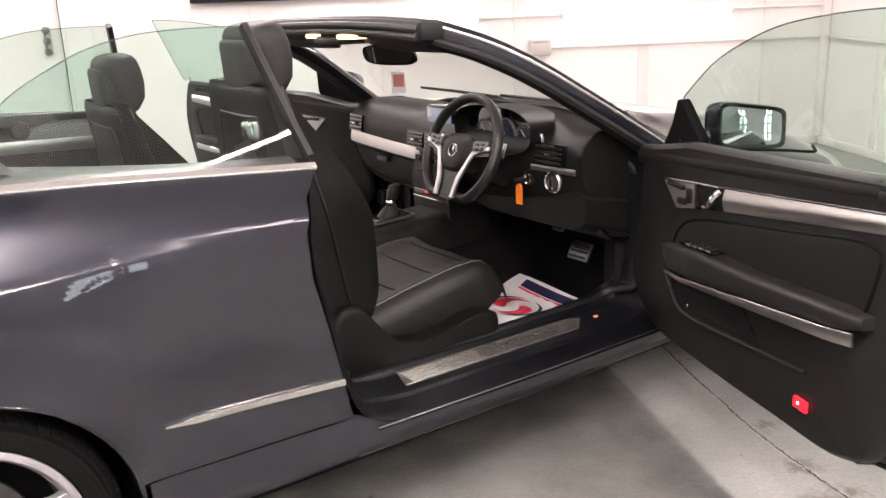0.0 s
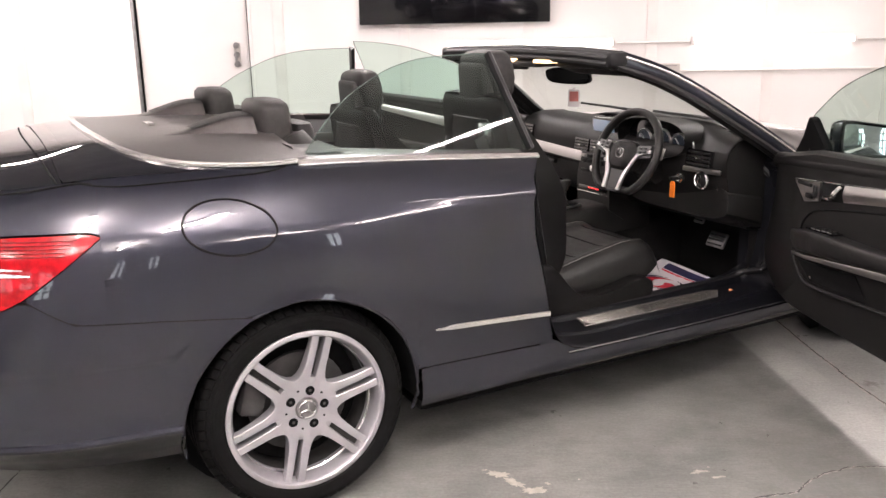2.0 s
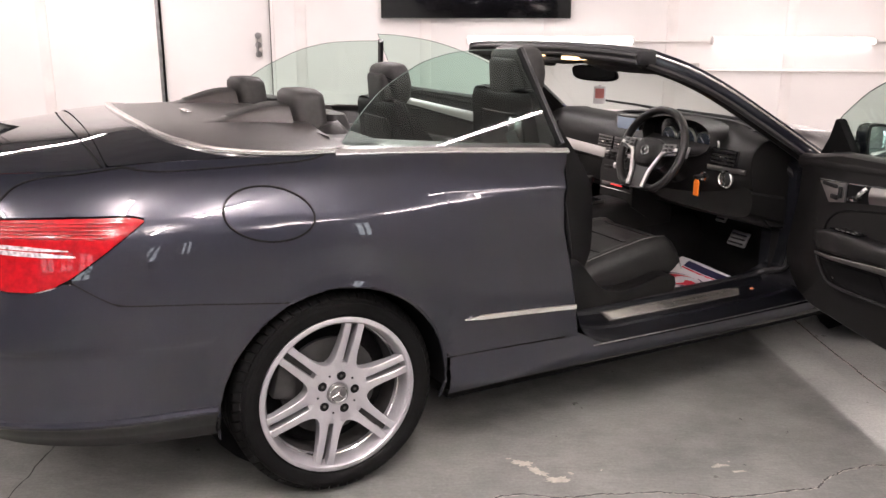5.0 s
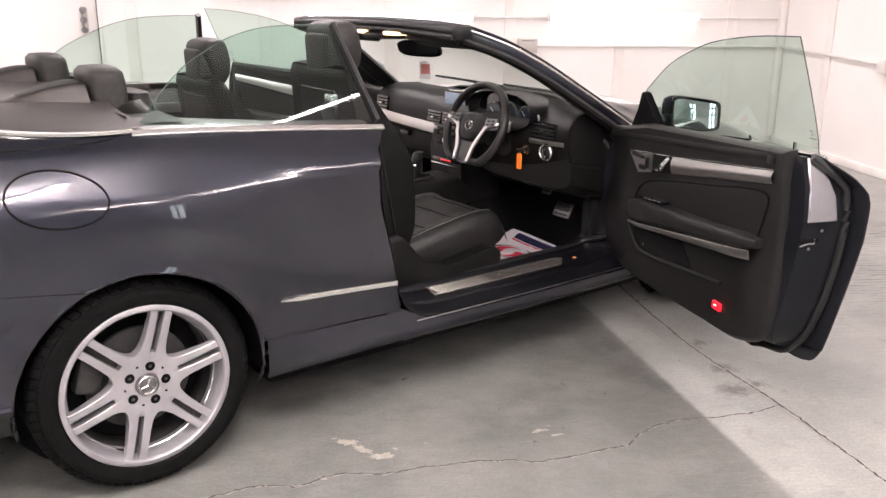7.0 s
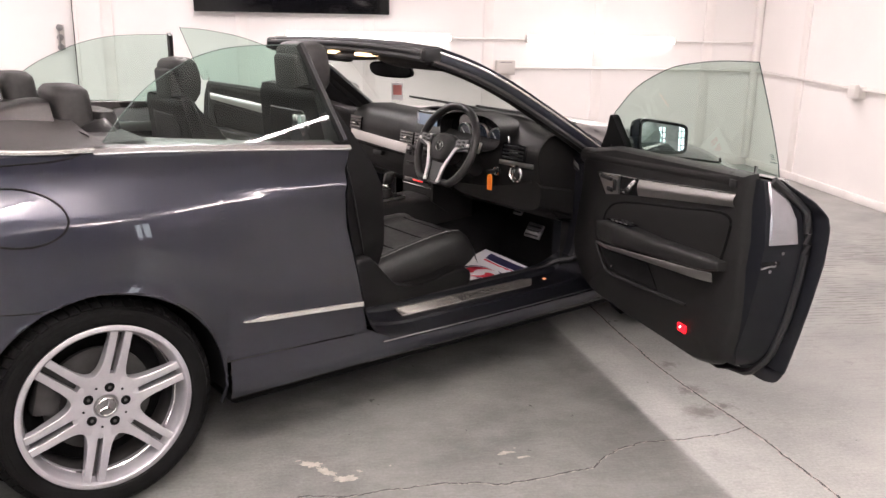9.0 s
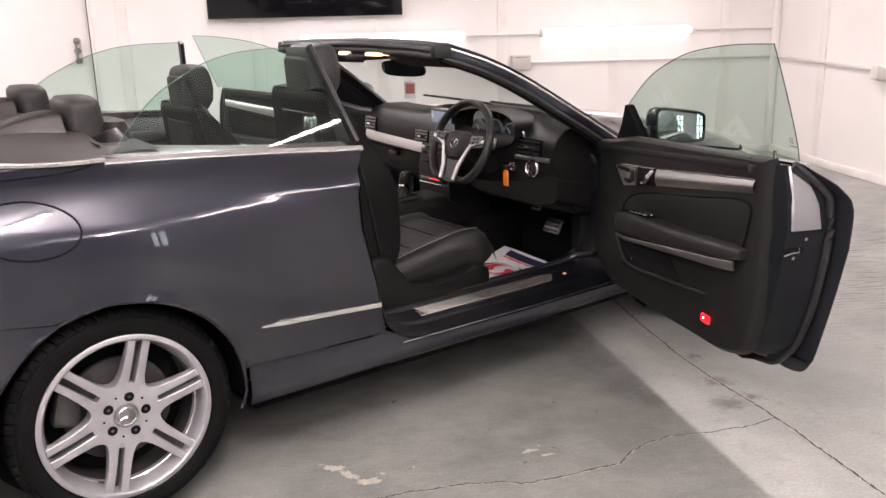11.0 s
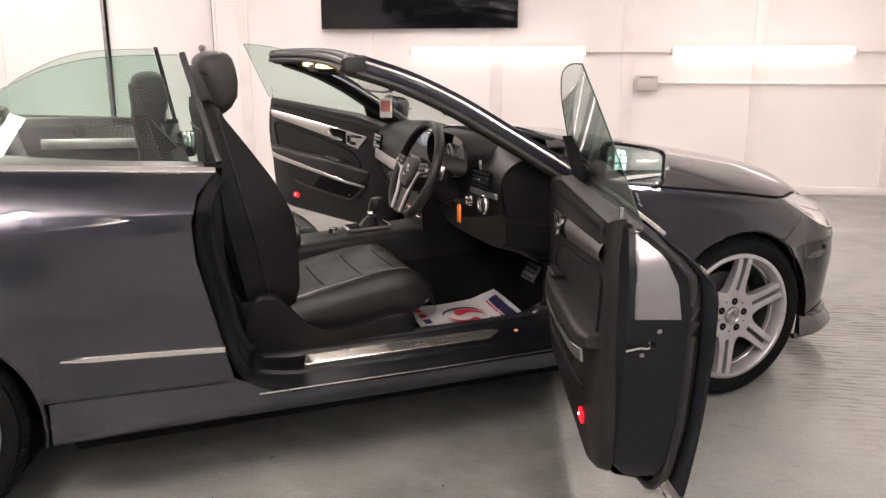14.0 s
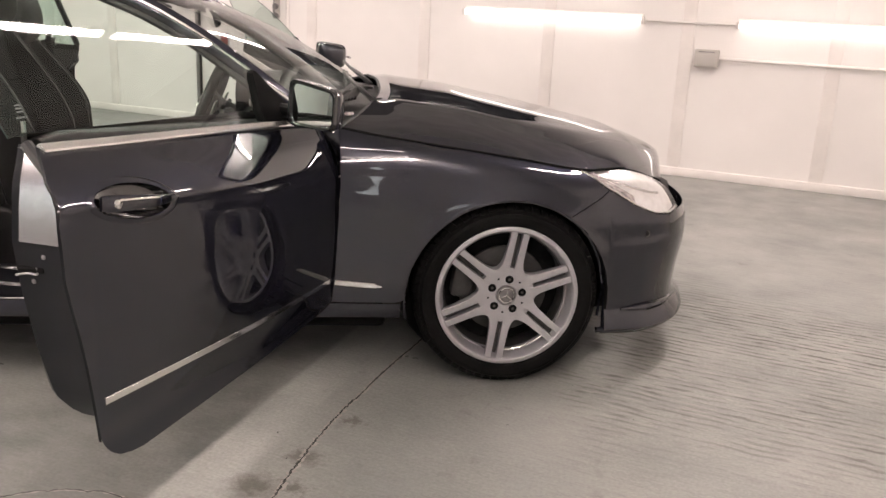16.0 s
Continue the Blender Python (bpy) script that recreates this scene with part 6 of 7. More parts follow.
    plate = [(x, side * (yi - y), tilt(x) + dz) for x, y, dz in ((1.525, .010, 0), (1.525, .048, 0), (1.715, .038, 0), (1.715, .006, 0), (1.525, .010, .006), (1.525, .048, .006), (1.715, .038, .006), (1.715, .006, .006))]
    dpart("switch_plate", Geo().add(plate, [(0, 1, 2, 3), (4, 5, 6, 7), (0, 1, 5, 4), (1, 2, 6, 5), (2, 3, 7, 6), (3, 0, 4, 7)]), GLOSS_BLACK, d)
    for k in range(4):
        bx = 1.555 + .034 * k
        for yy in (.018, .034):
            dpart("window_switch", Geo().box((bx - .012, side * (yi - yy) - .006, tilt(bx) + .004), (bx + .010, side * (yi - yy) + .006, tilt(bx) + .011), .003), TRIM_GREY if (k, yy) != (3, .018) else PLASTIC, d)
        dpart("switch_rim", Geo().box((bx - .013, side * (yi - .043) - .0015, tilt(bx) + .004), (bx + .011, side * (yi - .043) + .0015, tilt(bx) + .009), .001), ALU, d)
    # pocket opening as a black plate, the shade inside it as colour
    g = Geo().prism([(1.81, .542), (1.714, .484), (1.363, .508), (1.444, .583)], lambda a, b, dd: (a, side * (yi - 0.001 - dd), b), 0.003)
    dpart("door_pocket", g, VOID, d, "black plate for the shaded pocket opening")
    dpart("pocket_edge", Geo().tube(curve([(1.845, side * (yi - .006), .556), (1.80, side * (yi - .012), .522), (1.745, side * (yi - .014), .482), (1.70, side * (yi - .014), .474), (1.36, side * (yi - .008), .500), (1.18, side * (yi - .002), .516)], 30), .006, 6), PLASTIC, d)
    dpart("pocket_screw", Geo().spin([(0, -.002), (.004, 0), (.005, .004)], 10, "y", pose(1.705, side * (yi - .006), .50)), CHROME, d)
    lamp = dpart("door_lamp", Geo().box((1.163, side * (yi - .004) - .006, .420), (1.211, side * (yi - .004) + .004, .448), .005), RED_GLOW, d, "lit red door warning lamp")
    dpart("lamp_bulb", Geo().box((1.186, side * (yi - .008) - .005, .434), (1.192, side * (yi - .008) + .003, .440), .002), WHITE_GLOW, d)
    dpart("airbag_badge", Geo().box((.975, side * (yi - .002) - .004, .947), (1.008, side * (yi - .002) + .003, .972), .004), TRIM_GREY, d)
    dpart("lock_pin", Geo().tube([(0.93, side * .79, 1.0), (0.93, side * .79, 1.022)], .005, 8), CHROME, d)
    # chrome waist moulding outside
    mp = [skin(xm(x, ztop(x) - .004), ztop(x) - .004, side, -.010) for x in np.linspace(0.885, 2.08, 24)]
    dpart("belt_moulding", Geo().band([(p[0], p[1] + side * .004, p[2] - .004) for p in mp], .011, .009, (0, side * .66, .75)), BRIGHT_TRIM, d, "bright chrome waist moulding")
    dpart("inner_rail", Geo().grid([[(p[0], p[1] - side * k, p[2] - .004) for p in mp] for k in (0.004, 0.012, 0.05)]), SEAL, d)
    # lower strip
    z_st = lambda x: 0.465 - (x - 0.9) * 0.0745
    dpart("chrome_strip", Geo().band([skin(x, z_st(x), side) for x in np.linspace(0.90, 2.155, 20)], .010, .010, (0, side, .05)), CHROME, d, "chrome side strip")
    # outer handle in its cup
    rows = []
    for s, dep in ((0.97, 0.0005), (0.93, 0.008), (0.8, 0.022), (0.5, 0.032), (0.05, 0.034)):
        rows.append([skin(1.022 + 0.122 * s * math.cos(a), 0.862 - 0.018 * s * math.cos(a) + 0.037 * s * math.sin(a) * (1 + 0.12 * math.cos(a)), side, dep - 0.0085) for a in np.linspace(0, 2 * math.pi, 48, endpoint=False)])
    ring = [[skin(1.022 + 0.122 * s * math.cos(a), 0.862 - 0.018 * s * math.cos(a) + (0.037 + k) * s * math.sin(a) * (1 + 0.12 * math.cos(a)), side, dep) for a in np.linspace(0, 2 * math.pi, 72, endpoint=False)]
            for s, k, dep in ((1.16, .004, -.0082), (1.12, .003, -.0092), (1.0, 0, -.0092), (.97, 0, -.0075))]
    dpart("cup_rim", Geo().grid(ring, True), PAINT, d)
    dpart("handle_cup", Geo().grid(rows, True), GLOSS_BLACK, d)
    hp = [skin(x, 0.862 - (x - 1.022) * 0.14, side, lin(x, (.92, -.002), (.96, -.010), (1.08, -.011), (1.15, .004))) for x in np.linspace(0.92, 1.15, 14)]
    dpart("outer_handle", Geo().band(hp, [.014, .017, .017, .016, .016, .015, .015, .015, .014, .013, .012, .011, .009, .006], .008, (0, side, .1)), PAINT, d, "body-coloured door handle")
    dpart("handle_chrome", Geo().band([(p[0], p[1] + side * .008, p[2] + .008) for p in hp[2:]], .0025, .004, (0, side, .1)), CHROME, d)
    dpart("key_lock", Geo().spin([(0, -.002), (.009, -.001), (.011, .006)], 16, "y", pose(hp[2][0], hp[2][1] + side * .009, hp[2][2]) @ Matrix.Scale(-side, 4, (0, 1, 0))), CHROME, d)
    # glass
    top = curve([(1.868, 1.04), (1.834, 1.072), (1.784, 1.098), (1.66, 1.158), (1.595, 1.186), (1.473, 1.228), (1.28, 1.279), (1.112, 1.303), (.972, 1.315), (0.817, 1.320)], 40)
    rows = []
    for k, (x, z) in enumerate(top):
        row = []
        zb_ = lin(x, (0.85, 1.0), (2.0, .91))
        for i in range(9):
            a = i / 8
            xb = 1.90 - (1.90 - 0.858) * k / 39
            zz = zb_ + (z - zb_) * a
            xx = xb + (x - xb) * (a ** (1.4 - .75 * k / 39))
            yy = 0.825 - (zz - 0.98) * 0.365 - 0.10 * max(zz - 0.98, 0) ** 1.5
            row.append((xx, side * yy, zz))
        rows.append(row)
    gl = dpart("door_window", Geo().grid(rows), GLASS, d, "raised green-tinted door window")
    gl.visible_shadow = False
    dpart("glass_edge", Geo().tube([r[-1] for r in rows] + list(reversed(rows[-1])), .0016, 6), mat("door_glass_edge", (0.06, 0.09, 0.085), 0.25), d)
    mark = mat("etched_mark", (0.24, 0.28, 0.27), 0.6)
    for k in range(4):
        dpart("glass_mark", Geo().box((0.880 + .008 * k, side * .8205 - .0006, 1.034), (0.885 + .008 * k, side * .8205 + .0006, 1.0375)), mark, d)
    for k in range(3):
        dpart("glass_mark", Geo().box((0.887, side * (.8165 - .0024 * k) - .0006, 1.045 + .006 * k), (0.903, side * (.8165 - .0024 * k) + .0006, 1.0475 + .006 * k)), mark, d)
    # mirror triangle and mirror
    g = Geo().prism([(2.04, .905), (1.80, .925), (1.795, .965), (1.822, 1.060), (1.832, 1.068), (1.846, 1.062), (1.93, .985)], lambda a, b, dd: (a, side * (0.838 - (b - .98) * .4 - dd), b), 0.03)
    dpart("mirror_base", g, VOID, d, "black mirror triangle")
    dpart("mirror_arm", Geo().tube([(1.93, side * .83, .945), (1.915, side * .88, .945), (1.885, side * .93, .95)], [.024, .02, .026], 10), TRIM_GREY, d)
    mc = Vector((1.822, side * .998, .978))
    nrm_m = Vector((-.938, -side * 0.346, 0.10)).normalized()
    ax = Vector((-0.346, side * .938, 0)).normalized()
    upm = nrm_m.cross(ax).normalized()
    if upm.z < 0:
        upm = -upm

    def mirror_loop(off, hw, hh, power=7):
        lp = oval((0, 0, 0), (1, 0, 0), (0, 0, 1), 1, 1, power, 48)
        return [mc + nrm_m * off + ax * hw * q[0] + upm * (hh * q[2] * (1 - .09 * q[0]) - .006 * q[0]) for q in lp]
    loops = [[q - ax * (.5 * max(u, 0)) for q in mirror_loop(-u, .096 * k, .064 * k, 5)] for u, k in ((-.006, .96), (-.002, .99), (0.010, 1.03), (0.03, 1.04), (0.055, .98), (0.075, .84), (0.088, .62), (.094, .3))]
    dpart("side_mirror", Geo().loft(loops), PAINT, d, "side mirror in a body-coloured shell", 50)
    rim = [mirror_loop(o, .095 - i, .0635 - i) for o, i in ((.002, .000), (.011, .001), (.014, .004), (.013, .010), (.006, .0125))]
    dpart("mirror_rim", Geo().grid(rim, True), GLOSS_BLACK, d, "black mirror rim")
    dpart("mirror_glass", Geo().loft([[q + nrm_m * (.0098 - (q - mc).length_squared / 2.6) for q in mirror_loop(0, .083 * k, .0515 * k)] for k in (1, .9, .8, .65, .5, .35, .2, .08, .01)]), MIRROR, d, "mirror glass in a dark rim")
    li = [mc - nrm_m * (.03 + .03 * u) + ax * (.0985 - .004 * u) + upm * -.008 for u in np.linspace(0, 1, 6)]
    dpart("mirror_lamp", Geo().tube(li, .006, 6), CLEAR_LENS, d)
    return d


MODE["door"] = True
for side in (-1, 1):
    build_door(side)
MODE["door"] = False
# hinges and hinge pillars at the front of the openings, in shaded paint
for side in (-1, 1):
    for z in (0.42, 0.75):
        part("door_hinge", Geo().box((2.06, side * .83 - .04, z), (2.14, side * .83 + .03, z + .07), .01), PAINT_SHADED, car)
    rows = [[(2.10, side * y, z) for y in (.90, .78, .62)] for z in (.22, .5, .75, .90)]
    part("hinge_pillar", Geo().grid(rows), PAINT_SHADED, car)


# ---- cabin ----
part("cabin_floor", Geo().box((0.25, -0.70, 0.20), (2.30, 0.70, 0.235), 0.01), CARPET, car, "black carpeted floor")
part("firewall", Geo().grid([[(2.12 + 0.12 * a, y, z) for y in np.linspace(-0.78, 0.78, 8)] for a, z in ((1, .23), (1.1, .4), (1.1, .6), (0.6, .86))]), CARPET, car)
for side in (-1, 1):
    part("kick_panel", Geo().grid([[(x, side * (0.70 + 0.03 * smooth01((x - 2.0) / .2)), z) for x in np.linspace(2.06, 2.22, 6)] for z in (.23, .45, .7, .85)]), PLASTIC, car)
part("tunnel", Geo().loft([oval((x, 0.02, 0.30), (0, 1, 0), (0, 0, 1), 0.15, 0.16 + 0.03 * smooth01((x - 1.6) / .5), 3.2, 24) for x in np.linspace(0.3, 2.25, 10)]), CARPET, car)
part("rear_bulkhead", Geo().grid([[(0.10 + 0.10 * a, y, z) for y in np.linspace(-0.70, 0.70, 8)] for a, z in ((-.2, 1.07), (0.2, .95), (1.2, .5), (1.4, .23))]), PLASTIC, car)


def seat(y0, dx, low, outer):
    """A front sports seat; outer: the side of the door."""
    o = Vector((dx, y0, 0))
    c = new("front_seat")
    bpy.data.objects.remove(c)
    # cushion with raised bolsters
    cush_h = lambda u: lin(u, (0, .450), (.2, .468), (.45, .505), (.7, .535), (.86, .540), (1, .520))
    loops = []
    for u in np.linspace(0, 1, 16):
        x = 0.98 + 0.69 * u
        h = cush_h(u)
        if u > 0.78:
            h -= 0.07 * ((u - 0.78) / 0.22) ** 2.4
        bot = 0.36 + 0.05 * smooth01((u - 0.8) / 0.2)
        w = 0.255 - 0.02 * u - (0.03 * ((u - 0.9) / 0.1) ** 2 if u > 0.9 else 0)
        loop = []
        for t in np.linspace(-1, 1, 19):
            bol = 0.016 * math.exp(-((abs(t) - 0.78) / 0.15) ** 2) + 0.012 * (1 - t * t)
            fall = 0.055 * (max(abs(t) - 0.78, 0) / 0.22) ** 2
            loop.append(o + Vector((x, w * t, h + bol - fall)))
        for t in np.linspace(1, -1, 7):
            loop.append(o + Vector((x, w * 0.9 * t, bot + 0.02)))
        loops.append(loop)
    s = part("front_seat", Geo().loft(loops), LEATHER, car, "black leather sports seat", angle=60)
    # sewn lines across the cushion
    for u in (0.22, 0.42, 0.62, 0.8):
        x = 0.98 + 0.69 * u
        h = cush_h(u)
        part("seam", Geo().tube([o + Vector((x - 0.006 * (1 - (t / .6) ** 2), (0.255 - 0.02 * u) * t, h + 0.016 * math.exp(-((abs(t) - 0.78) / 0.15) ** 2) + 0.012 * (1 - t * t) - (0.07 * ((u - 0.78) / 0.22) ** 2.4 if u > 0.78 else 0) - 0.0005)) for t in np.linspace(-0.62, 0.62, 13)], 0.003, 5), VOID, s)
    for sg in (-1, 1):
        part("stitching", Geo().tube([o + Vector((0.98 + 0.69 * u, sg * (0.255 - 0.02 * u) * 0.80, cush_h(u) + 0.016 + .004 - (0.07 * ((u - 0.78) / 0.22) ** 2.4 if u > 0.78 else 0) + 0.001)) for u in np.linspace(0.03, 0.86, 18)], 0.0012, 5), STITCH, s)
    # backrest: tall shoulders, square at the top
    base, top = Vector((1.06, 0, 0.44)), Vector((0.908, 0, 1.168 - low))
    ax = (top - base).normalized()
    fw = Vector((ax.z, 0, -ax.x))
    width = lambda u: lin(u, (0, .235), (.15, .262), (.5, .272), (.75, .245), (.90, .226), (.96, .217), (.985, .205), (1, .185))
    depth = lambda u: lin(u, (0, .05), (.1, .085), (.5, .08), (.8, .052), (.95, .044), (.985, .036), (1, .02))
    loops = []
    for u in list(np.linspace(0, .92, 20)) + [.95, .975, .99, 1]:
        p = o + base.lerp(top, u)
        w, dp = width(u), depth(u)
        loop = []
        for t in np.linspace(-1, 1, 19):
            bol = 0.05 * math.exp(-((abs(t) - 0.84) / 0.16) ** 2) * lin(u, (0, 1.3), (.2, 2.0), (.42, 2.6), (.6, 2.1), (.78, 1.1), (.92, 0.2), (1, 0))
            fall = 0.04 * max(abs(t) - 0.9, 0) / 0.1
            loop.append(p + fw * (dp * 0.55 + bol - fall) + Vector((0, w * t, 0)))
        for t in np.linspace(1, -1, 9):
            loop.append(p - fw * (dp * (0.9 - 0.2 * t ** 4)) + Vector((0, w * t * 0.98, 0)))
        loops.append(loop)
    b = part("backrest", Geo().loft(loops), SEAT_SHADED, s, "black leather backrest", 60)
    for idx in (2, 4, 14, 16):
        part("stitching", Geo().tube([lp_[idx] + fw * .0008 for lp_ in loops[1:-3]], 0.0014, 5), STITCH if idx in (2, 16) else VOID, s)
    for uu in (0.18, 0.33, 0.48, 0.66):
        q = o + base.lerp(top, uu)
        part("seam", Geo().tube([q + fw * (depth(uu) * .55 + 0.002) + Vector((0, .165 * t, 0.015 * (1 - t * t))) for t in np.linspace(-1, 1, 9)], 0.003, 5), VOID, s)
    for sg in (-1, 1):
        part("piping", Geo().tube([o + base.lerp(top, u) + fw * 0.014 + Vector((0, sg * (width(u) + .001), 0)) for u in np.linspace(0.02, 0.985, 26)], 0.0035, 6), TRIM_GREY, s)
        # seam round the shoulder, and the release lever in a bright surround
        part("seam", Geo().tube([o + base.lerp(top, .89) + fw * x + Vector((0, sg * (width(.89) + .0005), 0)) for x in np.linspace(-.03, .012, 4)], 0.0022, 5), VOID, s)
    # hard panel let into the back, with a raised rim
    rows = []
    for u in np.linspace(0.22, 0.89, 10):
        p = o + base.lerp(top, u)
        hw = .152 - .03 * max(u - .86, 0) / .03
        rows.append([p - fw * (depth(u) * 0.9 + 0.006 * (1 - t ** 8)) + Vector((0, hw * t, 0)) for t in np.linspace(-1, 1, 13)])
    part("back_panel", Geo().grid(rows), PLASTIC, s, "black seat-back panel")
    part("panel_rim", Geo().tube([r[0] for r in rows] + rows[-1][1:-1] + [r[-1] for r in reversed(rows)], 0.0035, 6), TRIM_GREY, s)
    # headrest: a leaf-shaped pad leaning forwards on a square column
    loops = []
    for z, x, dp, w in ((1.116, .954, .010, .07), (1.122, .957, .022, .092), (1.138, .965, .035, .110), (1.17, .974, .047, .122), (1.22, .968, .058, .129), (1.262, .956, .064, .129), (1.292, .949, .062, .124), (1.308, .946, .053, .114), (1.317, .945, .038, .098), (1.321, .945, .018, .07)):
        loops.append(oval(o + Vector((x, 0, z - low)), (0, 1, 0), (1, 0, 0.12), w, dp, 3.0, 30))
    part("headrest", Geo().loft(loops), HEAD_LEATHER, s, "black leather headrest", 60)
    loops = []
    for z, k in ((1.13, 1), (1.20, 1), (1.255, 1), (1.268, .97), (1.275, .88), (1.278, .7)):
        loops.append(oval(o + Vector((.921 + .006 * (1.2 - z) / .1, 0, z - low)), (0, 1, 0), (1, 0, 0), .091 * k, .043 * k, 5.0, 30))
    part("headrest_column", Geo().loft(loops), HEAD_LEATHER, s, "leather-covered headrest column", 60)
    part("seam", Geo().tube([o + Vector((lin(z, (1.13, .93), (1.30, .886)) - .004 + .02 * abs(t) ** 3, .127 * t, z - low)) for t in np.linspace(-1, 1, 15) for z in (1.272 - .02 * abs(t) ** 2,)], .0025, 5), VOID, s)
    # side shields and rails
    for sg in (-1, 1):
        poly = curve([(1.01, 0.545), (0.965, 0.48), (0.965, 0.33), (1.05, 0.268), (1.30, 0.26), (1.52, 0.275), (1.56, 0.34), (1.56, 0.405), (1.50, 0.424), (1.38, 0.402), (1.27, 0.392), (1.19, 0.412), (1.125, 0.475), (1.085, 0.525), (1.055, 0.545), (1.01, 0.545)], 44)[:-1]
        g = Geo()
        lps = []
        for ins, yy in ((0.025, 0.292), (0.008, 0.288), (0.0, 0.274), (0.0, 0.20)):
            cx_, cz_ = 1.25, 0.36
            lps.append([o + Vector((cx_ + (p[0] - cx_) * (1 - ins * 2), sg * yy, cz_ + (p[1] - cz_) * (1 - ins * 5))) for p in poly])
        g.loft(lps)
        part("side_shield", g, SEAT_SHADED, s, "black plastic seat side shield", 50)
        part("seat_rail", Geo().box(o + Vector((0.95, sg * .2 - .02, 0.235)), o + Vector((1.6, sg * .2 + .02, 0.262)), 0.006), STEEL, s)
    part("seat_box", Geo().box(o + Vector((1.0, -.19, 0.262)), o + Vector((1.52, .19, 0.34)), 0.02), VOID, s)
    # belt guide and buckle
    part("buckle", Geo().box(o + Vector((1.06, -outer * .30 - .012, 0.40)), o + Vector((1.09, -outer * .30 + .012, 0.47)), 0.006), TRIM_GREY, s)
    part("buckle_button", Geo().box(o + Vector((1.085, -outer * .30 - .009, 0.455)), o + Vector((1.097, -outer * .30 + .009, 0.475)), 0.003), mat("red_button", (0.6, 0.02, 0.02), 0.4), s)
    return s


seat(-0.395, 0.0, 0.0, -1)
seat(0.39, -0.17, 0.093, 1)

# rear seats
for side in (-1, 1):
    loops = []
    for u in np.linspace(0, 1, 10):
        c = Vector((0.34 - 0.17 * u, side * 0.33, 0.45 + 0.63 * u))
        k = lin(u, (0, 1), (.8, 1), (.93, .9), (1, .6))
        loops.append(oval(c, (0, 1, 0), (1, 0, .27), 0.255 * k, 0.075 * k, 3.2, 24))
    rs = part("rear_seat", Geo().loft(loops), LEATHER, car, "black leather rear seat back", 60)
    part("rear_cushion", Geo().loft([oval((0.34 + 0.42 * u, side * 0.33, 0.42 + 0.03 * u), (0, 1, 0), (0, 0, 1), 0.25, 0.075, 3.4, 24) for u in np.linspace(0, 1, 8)]), LEATHER, rs)
    loops = []
    for u in np.linspace(0, 1, 9):
        k = lin(u, (0, 1.0), (.7, 1.0), (.86, .97), (.95, .9), (1, .74))
        loops.append(oval((0.125 - 0.012 * u, side * 0.34, 1.065 + 0.122 * u), (0, 1, 0), (1, 0, 0), 0.122 * k, 0.062 * k, 3.4, 24))
    part("rear_headrest", Geo().loft(loops), HEAD_LEATHER, rs, "black leather rear headrest", 60)
    part("shoulder_pad", Geo().loft([oval((0.215, side * 0.34, 1.03 + 0.075 * u), (0, 1, 0), (1, 0, 0), 0.145 * (1 - .25 * u * u), 0.05 * (1 - .3 * u * u), 3, 22) for u in np.linspace(0, 1, 6)]), LEATHER, rs)
part("rear_centre_pad", Geo().box((0.13, -0.08, 1.0), (0.25, 0.08, 1.075), 0.02), LEATHER, car)
part("rear_shelf", Geo().grid([[(x, y, 1.045 + 0.01 * math.cos(y * 2)) for y in np.linspace(-0.72, 0.72, 9)] for x in (0.05, 0.14, 0.25)]), PLASTIC, car)
# belt feeder and the silver label on the near pillar
for side in (-1, 1):
    part("seat_belt", Geo().band([(0.80, side * 0.60, 1.03), (0.84, side * 0.63, 0.90), (0.92, side * 0.67, 0.50), (0.95, side * 0.68, 0.30)], 0.022, 0.002, (0, -side, 0)), SEAL, car, "black seat belt webbing")
    part("belt_feeder", Geo().box((0.82, side * 0.58 - .015, 1.0), (0.86, side * 0.58 + .03, 1.08), 0.01), CHROME, car)

# dashboard
DASH = [(2.20, .93), (2.08, .948), (1.96, .952), (1.88, .935), (1.835, .895), (1.822, .86), (1.825, .83), (1.828, .795), (1.845, .74), (1.88, .66), (1.96, .58), (2.15, .55)]
rows = []
for y in np.linspace(-0.735, 0.705, 33):
    bow = 0.05 * (y / 0.8) ** 2
    hump = 0.045 * math.exp(-((y + 0.25) / 0.36) ** 6)
    back = 0.065 * math.exp(-((y + 0.24) / 0.355) ** 8)
    P = curve(DASH, 30)
    rows.append([(x + bow * (1 if x < 2.0 else 0.3) + (back * smooth01((z - .885) / .012) if x < 1.95 else 0), y, z + (hump if z > .87 and x < 2.05 else 0) * smooth01((z - .87) / .06)) for x, z in P])
dash = part("dashboard", Geo().grid(rows), PLASTIC, car, "black soft-touch dashboard", angle=50)
for s in (-1, 1):
    part("dash_end", Geo().prism([(min(x + 0.05, 2.185), z) for x, z in DASH], lambda a, b, d: (a, s * ((0.735 if s < 0 else 0.705) - d), b), 0.012), PLASTIC, dash)
# aluminium strip on the passenger's side and a short one by the light switch
def dash_x(y):
    return 1.822 + 0.05 * (y / 0.8) ** 2


